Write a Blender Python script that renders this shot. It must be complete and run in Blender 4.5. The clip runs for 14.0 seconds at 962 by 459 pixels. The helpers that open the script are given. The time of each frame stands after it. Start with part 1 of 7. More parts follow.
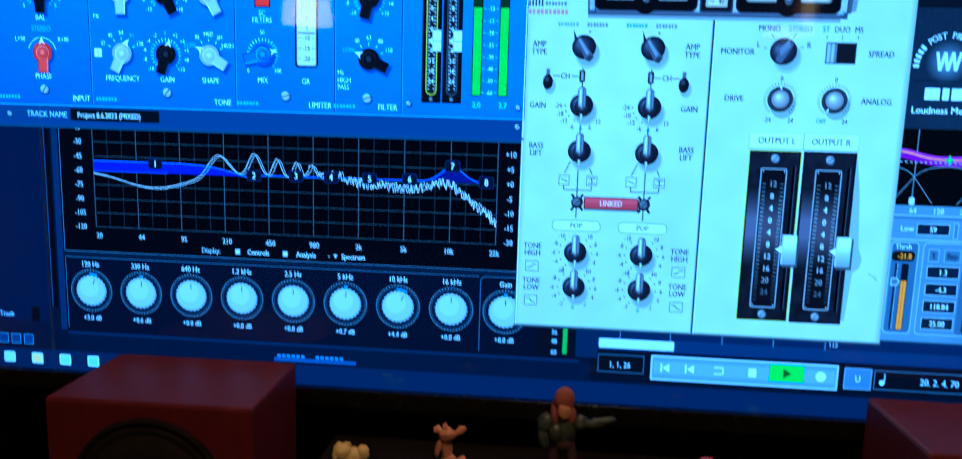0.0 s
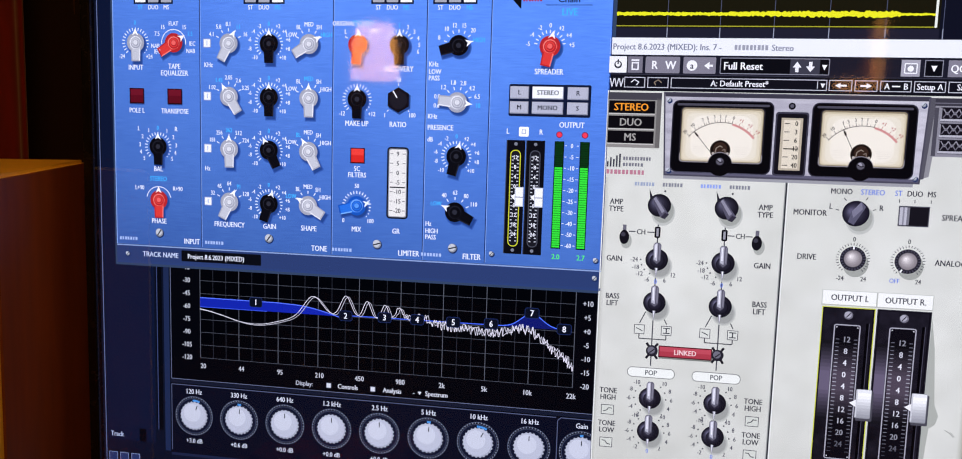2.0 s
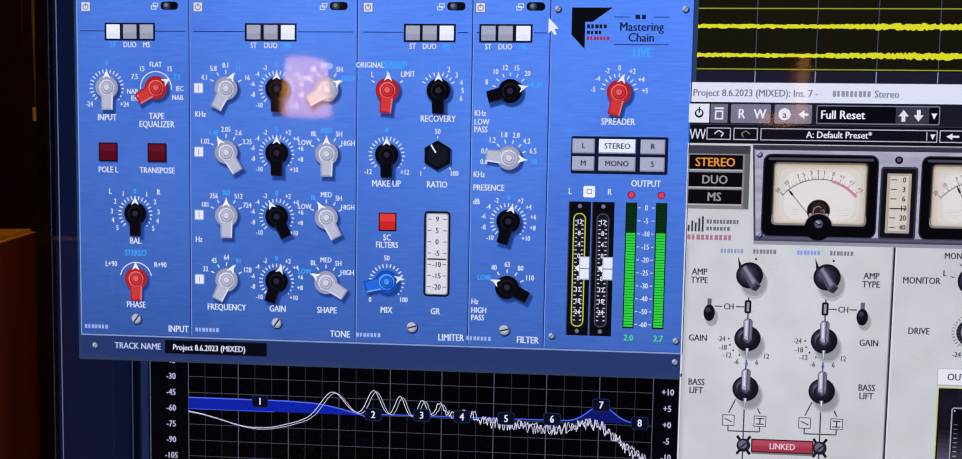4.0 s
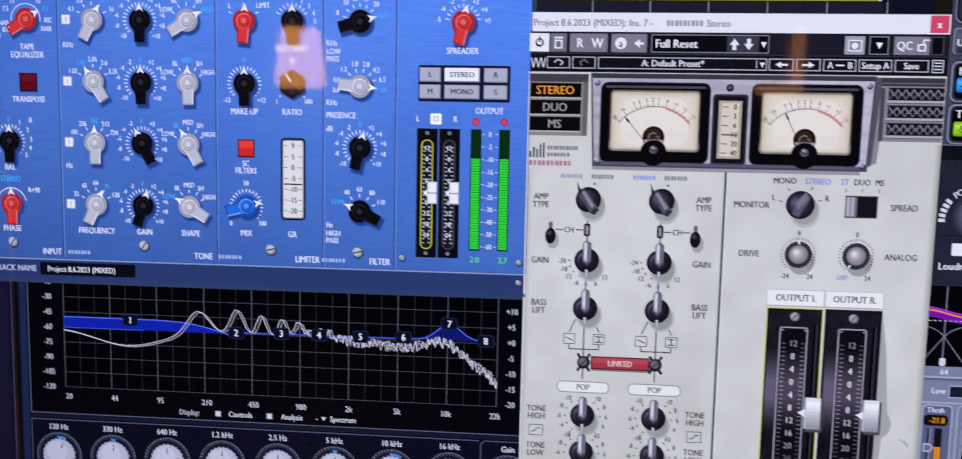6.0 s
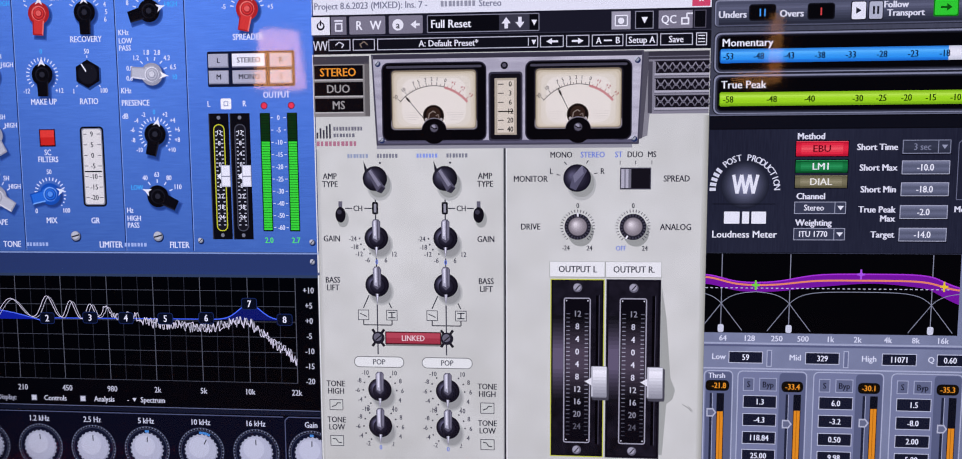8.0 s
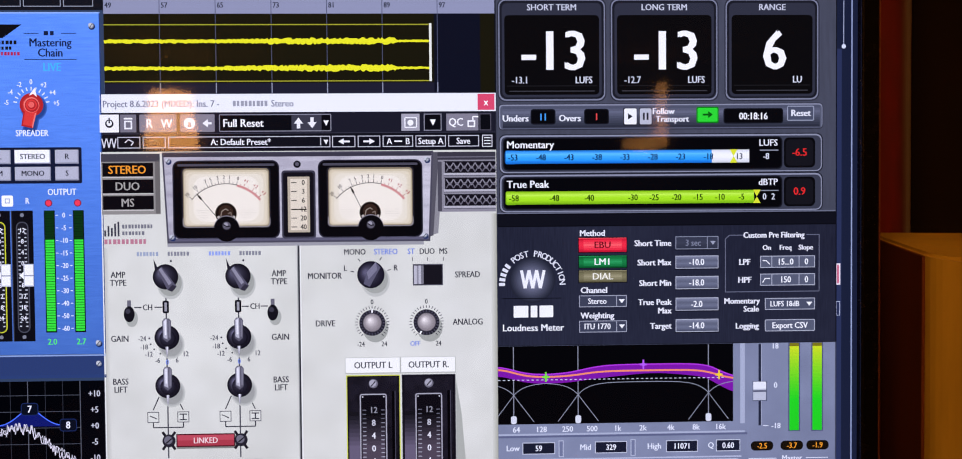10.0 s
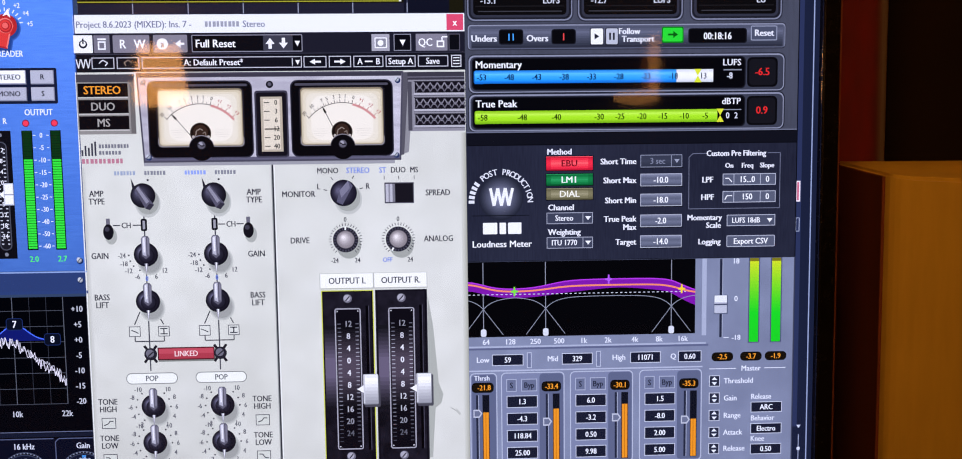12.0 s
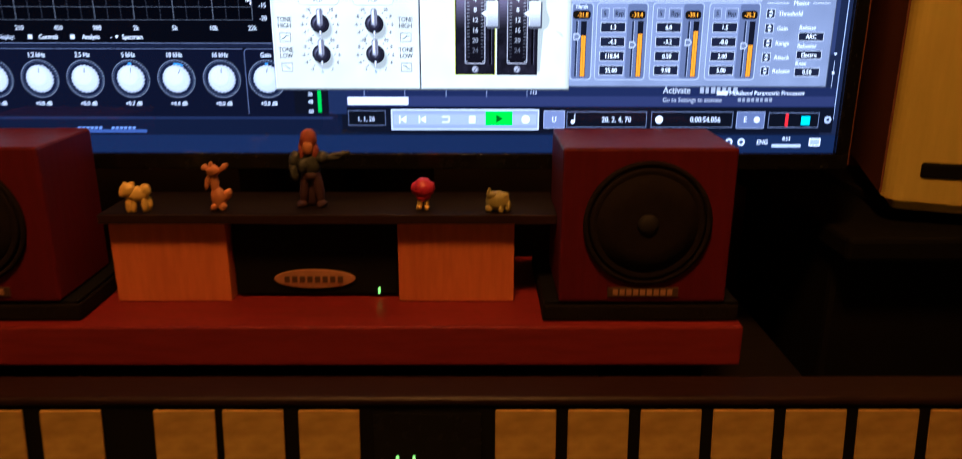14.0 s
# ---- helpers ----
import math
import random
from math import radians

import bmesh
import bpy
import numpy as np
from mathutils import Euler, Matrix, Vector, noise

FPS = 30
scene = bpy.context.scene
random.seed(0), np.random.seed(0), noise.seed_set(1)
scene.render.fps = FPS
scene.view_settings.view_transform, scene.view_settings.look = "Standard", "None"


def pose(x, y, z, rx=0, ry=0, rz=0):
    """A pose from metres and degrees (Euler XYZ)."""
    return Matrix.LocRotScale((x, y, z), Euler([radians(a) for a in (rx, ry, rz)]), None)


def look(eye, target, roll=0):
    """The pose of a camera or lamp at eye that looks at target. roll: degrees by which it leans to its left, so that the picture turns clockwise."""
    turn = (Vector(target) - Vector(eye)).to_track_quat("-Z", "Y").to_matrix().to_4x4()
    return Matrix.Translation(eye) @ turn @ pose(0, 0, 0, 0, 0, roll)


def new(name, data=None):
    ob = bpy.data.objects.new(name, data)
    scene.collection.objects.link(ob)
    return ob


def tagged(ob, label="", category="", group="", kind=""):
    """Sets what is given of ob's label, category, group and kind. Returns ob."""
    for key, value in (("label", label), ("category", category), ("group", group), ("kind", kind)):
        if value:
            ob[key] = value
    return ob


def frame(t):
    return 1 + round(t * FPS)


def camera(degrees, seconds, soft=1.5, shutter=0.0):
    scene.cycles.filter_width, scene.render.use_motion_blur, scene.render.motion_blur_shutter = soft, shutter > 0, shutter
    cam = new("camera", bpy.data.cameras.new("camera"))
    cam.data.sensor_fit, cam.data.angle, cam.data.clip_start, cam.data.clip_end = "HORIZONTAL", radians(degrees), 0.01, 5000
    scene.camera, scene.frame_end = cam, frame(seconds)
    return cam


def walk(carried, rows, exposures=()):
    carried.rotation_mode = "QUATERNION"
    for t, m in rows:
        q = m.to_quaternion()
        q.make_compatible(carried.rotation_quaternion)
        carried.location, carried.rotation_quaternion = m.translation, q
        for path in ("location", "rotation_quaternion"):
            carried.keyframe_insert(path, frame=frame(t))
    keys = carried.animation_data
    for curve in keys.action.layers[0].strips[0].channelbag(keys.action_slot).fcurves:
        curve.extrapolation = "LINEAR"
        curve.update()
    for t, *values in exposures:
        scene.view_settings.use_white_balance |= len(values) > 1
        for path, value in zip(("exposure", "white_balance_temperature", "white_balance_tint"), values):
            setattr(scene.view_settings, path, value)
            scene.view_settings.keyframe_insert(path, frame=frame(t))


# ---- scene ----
cam = camera(64.0, 14.0, soft=1.0, shutter=0.28)
PATH = [
    (0, (0.026, -0.07, 1.259), (-0.147, 1.898, 0.95), 1.7),
    (0.5, (-0.006, -0.055, 1.319), (-0.188, 1.928, 1.123), 1.85),
    (1, (-0.012, -0.06, 1.34), (-0.296, 1.907, 1.121), 2.2),
    (1.5, (-0.009, -0.082, 1.364), (-0.305, 1.882, 1.121), 2.15),
    (2, (0.006, -0.098, 1.364), (-0.321, 1.863, 1.147), 1.75),
    (2.5, (-0.008, -0.089, 1.375), (-0.34, 1.874, 1.184), 1.85),
    (3, (-0.086, -0.036, 1.395), (-0.252, 1.951, 1.229), 0.6),
    (3.2, (-0.103, -0.016, 1.387), (-0.262, 1.974, 1.261), 1.05),
    (5.3, (-0.124, 0.013, 1.383), (-0.233, 2.006, 1.244), 0.4),
    (5.5, (-0.095, 0.004, 1.373), (-0.23, 1.995, 1.226), 0.2),
    (6, (0.014, -0.014, 1.348), (-0.146, 1.971, 1.159), 1.2),
    (6.5, (0.095, -0.022, 1.329), (-0.114, 1.957, 1.132), 0.5),
    (7, (0.152, -0.032, 1.326), (0.027, 1.953, 1.123), -0.2),
    (7.5, (0.184, -0.033, 1.326), (0.089, 1.955, 1.125), -0.6),
    (8, (0.195, -0.016, 1.334), (0.021, 1.967, 1.141), -0.3),
    (8.5, (0.203, -0.013, 1.329), (0.095, 1.978, 1.176), -0.7),
    (9, (0.251, -0.005, 1.351), (0.234, 1.993, 1.278), -0.8),
    (9.2, (0.267, -0.005, 1.37), (0.277, 1.995, 1.326), -0.7),
    (11.3, (0.308, -0.049, 1.336), (0.379, 1.949, 1.267), -0.4),
    (11.5, (0.313, -0.048, 1.331), (0.374, 1.949, 1.242), -0.7),
    (12, (0.312, -0.039, 1.332), (0.381, 1.954, 1.18), -0.7),
    (12.5, (0.315, -0.04, 1.316), (0.368, 1.954, 1.169), -0.5),
    (13, (0.303, -0.065, 1.293), (0.328, 1.923, 1.082), -0.0),
    (13.3, (0.273, -0.1, 1.259), (0.331, 1.882, 0.997), 0.9),
    (13.5, (0.257, -0.135, 1.224), (0.274, 1.839, 0.9), 0.9),
    (13.6, (0.237, -0.151, 1.233), (0.269, 1.801, 0.795), 0.9),
    (13.8, (0.219, -0.201, 1.184), (0.261, 1.732, 0.672), 0.8),
    (14, (0.222, -0.243, 1.165), (0.231, 1.67, 0.579), 0.1),
]
EXPOSURES = [
    (0.0, 0.36, 3000, -13), (0.2, 0.22, 3500, -4), (0.5, 0.12, 4450, 10), (0.9, 0.18, 5150, 13), (1.5, 0.24, 6000, 17), (2.5, 0.2, 6100, 17), (3.0, 0.02, 5950, 19),
    (5.5, -0.08, 5850, 20), (6.0, -0.04, 5900, 21), (6.5, 0.12, 5950, 21), (7.0, -0.04, 6000, 23), (7.5, -0.1, 6000, 24), (9.0, 0.04, 6000, 22), (11.3, 0.27, 5900, 20),
    (12.8, 0.24, 5850, 20), (13.5, 0.22, 5850, 18), (13.7, 0.28, 5800, 15), (14.0, 1.0, 5100, 9),
]
walk(cam, [(t, look(eye, target, roll)) for t, eye, target, roll in PATH], EXPOSURES)

# ---------------------------------------------------------------- world
world = bpy.data.worlds.new("night")
scene.world = world
world.use_nodes = True
world.node_tree.nodes["Background"].inputs[0].default_value = (0.02, 0.012, 0.008, 1)
world.node_tree.nodes["Background"].inputs[1].default_value = 0.02

SY = 0.62          # plane of the lit screen

# ---------------------------------------------------------------- materials
MATS = {}


def lin(hexcol):
    out = []
    for k in (0, 2, 4):
        v = int(hexcol[k:k + 2], 16) / 255
        out.append(v / 12.92 if v <= 0.04045 else ((v + 0.055) / 1.055) ** 2.4)
    return (*out, 1)


def lit(hexcol):
    """A colour shown by the screen's own light."""
    if hexcol in MATS:
        return MATS[hexcol]
    m = bpy.data.materials.new("screen_" + hexcol)
    m.use_nodes = True
    nt = m.node_tree
    nt.nodes.clear()
    out = nt.nodes.new("ShaderNodeOutputMaterial")
    em = nt.nodes.new("ShaderNodeEmission")
    em.inputs[0].default_value = lin(hexcol)
    nt.links.new(em.outputs[0], out.inputs[0])
    MATS[hexcol] = m
    return m


def lit_textured(name, a, b, scale, stretch, low=1.0, high=1.0, left=1.0, right=1.0, mottle=0.0, light_pools=()):
    """A drawn panel on the screen: two tones in a mottled or brushed grain. Its fades from foot to head and from side
    to side put the screen's uneven brightness into the colour.
    """
    m = bpy.data.materials.new(name)
    m.use_nodes = True
    nt = m.node_tree
    nt.nodes.clear()
    L = nt.links.new
    out = nt.nodes.new("ShaderNodeOutputMaterial")
    em = nt.nodes.new("ShaderNodeEmission")
    tc = nt.nodes.new("ShaderNodeTexCoord")
    mp = nt.nodes.new("ShaderNodeMapping")
    mp.inputs["Scale"].default_value = stretch

    def math_node(op, u, v):
        n = nt.nodes.new("ShaderNodeMath")
        n.operation = op
        for sock, q in zip(n.inputs, (u, v)):
            if isinstance(q, (int, float)):
                sock.default_value = q
            else:
                L(q, sock)
        return n.outputs[0]

    def cloud(size, detail, vector):
        n = nt.nodes.new("ShaderNodeTexNoise")
        n.inputs["Scale"].default_value = size
        n.inputs["Detail"].default_value = detail
        L(vector, n.inputs["Vector"])
        return n.outputs[0]

    def ramped(value, f0, f1, t0, t1):
        n = nt.nodes.new("ShaderNodeMapRange")
        for key, v in (("From Min", f0), ("From Max", f1), ("To Min", t0), ("To Max", t1)):
            n.inputs[key].default_value = v
        L(value, n.inputs[0])
        return n.outputs[0]

    L(tc.outputs["Object"], mp.inputs[0])
    grain = math_node("ADD", math_node("MULTIPLY", cloud(scale, 5, mp.outputs[0]), 0.55), math_node("MULTIPLY", cloud(7, 2, tc.outputs["Object"]), 0.45))
    ramp = nt.nodes.new("ShaderNodeValToRGB")
    ramp.color_ramp.elements[0].position, ramp.color_ramp.elements[1].position = 0.32, 0.68
    ramp.color_ramp.elements[0].color, ramp.color_ramp.elements[1].color = lin(a), lin(b)
    L(grain, ramp.inputs[0])
    sep = nt.nodes.new("ShaderNodeSeparateXYZ")
    L(tc.outputs["Object"], sep.inputs[0])
    # foot-to-head and side-to-side fades: off-axis dimming of the screen painted into the colour
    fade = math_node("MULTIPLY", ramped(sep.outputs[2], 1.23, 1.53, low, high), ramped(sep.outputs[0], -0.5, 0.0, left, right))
    if mottle:
        fade = math_node("MULTIPLY", fade, ramped(cloud(26, 6, tc.outputs["Object"]), 0.36, 0.6, 1 - mottle, 1.0))
    # soft pools of light painted into the panel colour, dimmer away from each centre
    for n, (px, pz, reach) in enumerate(light_pools):
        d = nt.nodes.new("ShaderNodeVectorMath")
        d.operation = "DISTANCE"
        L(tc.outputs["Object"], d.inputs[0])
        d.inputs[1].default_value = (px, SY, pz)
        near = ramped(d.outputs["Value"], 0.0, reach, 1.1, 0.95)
        light_pool = near if n == 0 else math_node("MAXIMUM", light_pool, near)
    if light_pools:
        fade = math_node("MULTIPLY", fade, light_pool)
    L(fade, em.inputs[1])
    L(ramp.outputs[0], em.inputs[0])
    L(em.outputs[0], out.inputs[0])
    return m


def surface(name, a, b, rough=0.6, scale=30, stretch=(1, 1, 1), bump=0.1, metal=0.0, sheen=0.0, spec=0.5):
    """Opaque surface: two tones in noise at two scales, fine relief, uneven gloss."""
    m = bpy.data.materials.new(name)
    m.use_nodes = True
    nt = m.node_tree
    bs = nt.nodes["Principled BSDF"]
    tc = nt.nodes.new("ShaderNodeTexCoord")
    mp = nt.nodes.new("ShaderNodeMapping")
    mp.inputs["Scale"].default_value = stretch
    n1 = nt.nodes.new("ShaderNodeTexNoise")
    n1.inputs["Scale"].default_value = scale
    n1.inputs["Detail"].default_value = 8
    n2 = nt.nodes.new("ShaderNodeTexNoise")
    n2.inputs["Scale"].default_value = scale * 0.13
    mix = nt.nodes.new("ShaderNodeMath")
    mix.operation = "MULTIPLY_ADD"
    mix.inputs[1].default_value = 0.6
    h = nt.nodes.new("ShaderNodeMath")
    h.operation = "MULTIPLY"
    h.inputs[1].default_value = 0.4
    ramp = nt.nodes.new("ShaderNodeValToRGB")
    ramp.color_ramp.elements[0].position, ramp.color_ramp.elements[1].position = 0.3, 0.7
    ramp.color_ramp.elements[0].color, ramp.color_ramp.elements[1].color = (*a, 1), (*b, 1)
    rr = nt.nodes.new("ShaderNodeMapRange")
    rr.inputs["To Min"].default_value, rr.inputs["To Max"].default_value = max(rough - 0.1, 0.03), min(rough + 0.1, 1)
    bp = nt.nodes.new("ShaderNodeBump")
    bp.inputs["Strength"].default_value = bump
    bp.inputs["Distance"].default_value = 0.002
    L = nt.links.new
    L(tc.outputs["Object"], mp.inputs[0])
    L(mp.outputs[0], n1.inputs["Vector"])
    L(mp.outputs[0], n2.inputs["Vector"])
    L(n2.outputs[0], h.inputs[0])
    L(n1.outputs[0], mix.inputs[0])
    L(h.outputs[0], mix.inputs[2])
    L(mix.outputs[0], ramp.inputs[0])
    L(ramp.outputs[0], bs.inputs["Base Color"])
    L(n1.outputs[0], rr.inputs[0])
    L(rr.outputs[0], bs.inputs["Roughness"])
    L(n1.outputs[0], bp.inputs["Height"])
    L(bp.outputs[0], bs.inputs["Normal"])
    bs.inputs["Metallic"].default_value = metal
    bs.inputs["Sheen Weight"].default_value = sheen
    bs.inputs["Specular IOR Level"].default_value = spec
    return m


def glow(name, colour, strength):
    m = bpy.data.materials.new(name)
    m.use_nodes = True
    bs = m.node_tree.nodes["Principled BSDF"]
    bs.inputs["Base Color"].default_value = (*colour, 1)
    bs.inputs["Emission Color"].default_value = (*colour, 1)
    bs.inputs["Emission Strength"].default_value = strength
    return m


def pane_material():
    """Thin half-matt cover of the screen: lets the picture through, mirrors lamps softly."""
    m = bpy.data.materials.new("screen_cover")
    m.use_nodes = True
    nt = m.node_tree
    nt.nodes.clear()
    out = nt.nodes.new("ShaderNodeOutputMaterial")
    tr = nt.nodes.new("ShaderNodeBsdfTransparent")
    gl = nt.nodes.new("ShaderNodeBsdfGlossy")
    gl.inputs["Roughness"].default_value = 0.04
    fr = nt.nodes.new("ShaderNodeFresnel")
    fr.inputs[0].default_value = 1.5
    mix = nt.nodes.new("ShaderNodeMixShader")
    nt.links.new(fr.outputs[0], mix.inputs[0])
    nt.links.new(tr.outputs[0], mix.inputs[1])
    nt.links.new(gl.outputs[0], mix.inputs[2])
    nt.links.new(mix.outputs[0], out.inputs[0])
    return m


# blue is painted brighter to the top and right, as the screen dims off axis
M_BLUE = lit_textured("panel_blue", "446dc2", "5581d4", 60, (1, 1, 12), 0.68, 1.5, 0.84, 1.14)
# the cream carries two painted pools of light, one in each half
M_CREAM = lit_textured("panel_cream", "d2d3ca", "dcddd6", 40, (1, 1, 1), 0.97, 1.08, mottle=0.07, light_pools=((0.075, 1.27, 0.2), (0.24, 1.2, 0.19)))
M_PLATE = lit_textured("panel_plate", "a09daa", "d0cdd6", 30, (1, 1, 6))
M_SLATE = lit_textured("panel_slate", "1b1d2c", "2a2d3e", 160, (6, 1, 0.4))
M_CASING = lit_textured("panel_casing", "40434f", "4a4d5c", 90, (4, 1, 0.5))
M_STEEL = lit_textured("panel_steel", "747b94", "868ea8", 40, (1, 1, 1))
M_FADER = lit_textured("panel_fader", "0a090e", "23202b", 140, (1, 1, 1))
M_PANE = pane_material()
M_BLACK = surface("black_plastic", (0.003, 0.003, 0.0035), (0.006, 0.0055, 0.006), 0.75, 180, bump=0.05, spec=0.12)
M_RIM = surface("bezel_black", (0.004, 0.004, 0.005), (0.008, 0.008, 0.009), 0.25, 120, bump=0.02)
M_REDWOOD = surface("red_stained_wood", (0.17, 0.012, 0.003), (0.25, 0.022, 0.005), 0.42, 18, (1.2, 9, 9), 0.12, spec=0.25)
M_CHERRY = surface("cherry_veneer", (0.085, 0.004, 0.0035), (0.125, 0.006, 0.005), 0.5, 16, (9, 9, 1.4), 0.15, spec=0.25)
M_ORANGE = surface("orange_beech", (0.54, 0.142, 0.003), (0.7, 0.205, 0.004), 0.55, 22, (8, 8, 1.0), 0.12, spec=0.1)
M_BIRCH = surface("honey_birch", (0.56, 0.44, 0.03), (0.7, 0.56, 0.045), 0.35, 12, (7, 7, 0.9), 0.1)
M_VENEER_GLINT = surface("brown_veneer_and_glint", (0.13, 0.042, 0.015), (0.21, 0.07, 0.024), 0.5, 12, (7, 7, 0.9), 0.1, spec=0.3)
M_SHELF = surface("black_stained_wood", (0.005, 0.003, 0.003), (0.011, 0.006, 0.005), 0.6, 20, (1.0, 9, 9), 0.15, spec=0.12)
M_DARKWOOD = surface("dark_walnut", (0.016, 0.006, 0.004), (0.028, 0.01, 0.006), 0.45, 20, (1.0, 9, 9), 0.15, spec=0.3)
M_DESK = surface("dark_desk", (0.006, 0.003, 0.003), (0.01, 0.005, 0.005), 0.6, 14, (1, 8, 8), 0.1)
M_FOAM = surface("charcoal_foam", (0.006, 0.004, 0.004), (0.013, 0.01, 0.009), 0.95, 260, bump=0.6, spec=0.1)
M_CONE = surface("paper_cone", (0.01, 0.007, 0.008), (0.017, 0.012, 0.012), 0.95, 140, bump=0.3, spec=0.08)
M_CAP = surface("dust_cap", (0.014, 0.012, 0.014), (0.022, 0.019, 0.02), 0.7, 140, bump=0.1, spec=0.2)
M_BADGE = surface("bronze_badge", (0.36, 0.17, 0.06), (0.5, 0.26, 0.1), 0.4, 80, metal=0.1)
M_BADGEDARK = surface("bronze_relief", (0.09, 0.05, 0.025), (0.14, 0.08, 0.04), 0.5, 80, metal=0.5)
M_CURTAIN = surface("red_velvet", (0.1, 0.004, 0.004), (0.19, 0.009, 0.007), 0.9, 60, (1, 1, 0.25), 0.4, sheen=0.25)
M_WALL = surface("brown_wall", (0.016, 0.008, 0.006), (0.026, 0.013, 0.009), 0.85, 9, bump=0.2)
M_CEIL = surface("ceiling_paint", (0.1, 0.075, 0.055), (0.14, 0.1, 0.075), 0.9, 14, bump=0.1)
M_FLOOR = surface("floor_boards", (0.09, 0.045, 0.025), (0.15, 0.08, 0.045), 0.5, 10, (1, 7, 1), 0.1)
M_PAD = surface("cream_rubber", (0.3, 0.18, 0.015), (0.62, 0.42, 0.045), 0.6, 34, (1, 1, 2.4), bump=0.6, spec=0.2)
M_SHADE = glow("lamp_shade_lit", (1.0, 0.42, 0.08), 7.0)
M_TUBE = glow("lamp_tube_lit", (1.0, 0.42, 0.08), 2.0)
M_BULB = glow("ceiling_diffuser_lit", (1.0, 0.37, 0.06), 50.0)
M_CORD_GLEAM = surface("cord_gleam_tan", (0.3, 0.17, 0.07), (0.42, 0.26, 0.12), 0.5, 300, bump=0.3)
M_END_GLEAM = surface("cord_gleam_pale", (0.7, 0.56, 0.4), (0.82, 0.68, 0.5), 0.4, 90)
M_LED = glow("green_led", (0.35, 1.0, 0.15), 0.9)


# ---------------------------------------------------------------- building helpers
def part(name, bm, material, parent, label="", smooth=False):
    me = bpy.data.meshes.new(name)
    bm.normal_update()
    bm.to_mesh(me)
    bm.free()
    for m in material if isinstance(material, (list, tuple)) else [material]:
        me.materials.append(m)
    if smooth:
        for p in me.polygons:
            p.use_smooth = True
    ob = new(name, me)
    if parent:
        ob.parent = parent
    if label:
        tagged(ob, label)
    return ob


def thing(name, label, category, at=(0, 0, 0), group="", kind=""):
    return_ob = new(name)
    return_ob.location = at
    return_ob.empty_display_size = 0.05
    return tagged(return_ob, label, category, group, kind)


def box_into(bm, x0, y0, z0, x1, y1, z1, bevel=0.0, segments=2):
    r = bmesh.ops.create_cube(bm, size=1)
    bmesh.ops.scale(bm, vec=(x1 - x0, y1 - y0, z1 - z0), verts=r["verts"])
    bmesh.ops.translate(bm, vec=((x0 + x1) / 2, (y0 + y1) / 2, (z0 + z1) / 2), verts=r["verts"])
    if bevel:
        edges = list({e for v in r["verts"] for e in v.link_edges})
        bmesh.ops.bevel(bm, geom=edges, offset=bevel, segments=segments, affect="EDGES", profile=0.5)


def box(x0, y0, z0, x1, y1, z1, bevel=0.0, segments=2):
    bm = bmesh.new()
    box_into(bm, x0, y0, z0, x1, y1, z1, bevel, segments)
    return bm


def turned(profile, segments=48, axis="y"):
    """A body of revolution from (radius, height) pairs, round the y axis or the z axis."""
    bm = bmesh.new()
    rings = []
    for r, h in profile:
        ring = []
        for k in range(segments):
            a = 2 * math.pi * k / segments
            c, s = r * math.cos(a), r * math.sin(a)
            ring.append(bm.verts.new((c, h, s) if axis == "y" else (c, s, h)))
        rings.append(ring)
    for a, b in zip(rings, rings[1:]):
        for k in range(segments):
            bm.faces.new((a[k], a[(k + 1) % segments], b[(k + 1) % segments], b[k]))
    bm.faces.new(rings[0])
    bm.faces.new(rings[-1])
    bmesh.ops.recalc_face_normals(bm, faces=bm.faces)
    return bm


def blob(bm, centre, radii, rot=(0, 0, 0), seg=14):
    r = bmesh.ops.create_uvsphere(bm, u_segments=seg, v_segments=max(6, seg * 2 // 3), radius=1)
    m = Matrix.LocRotScale(centre, Euler([radians(a) for a in rot]), radii)
    bmesh.ops.transform(bm, matrix=m, verts=r["verts"])


# ---------------------------------------------------------------- flat drawing on the screen (millimetres)
SHEETS = []
WORDS = []


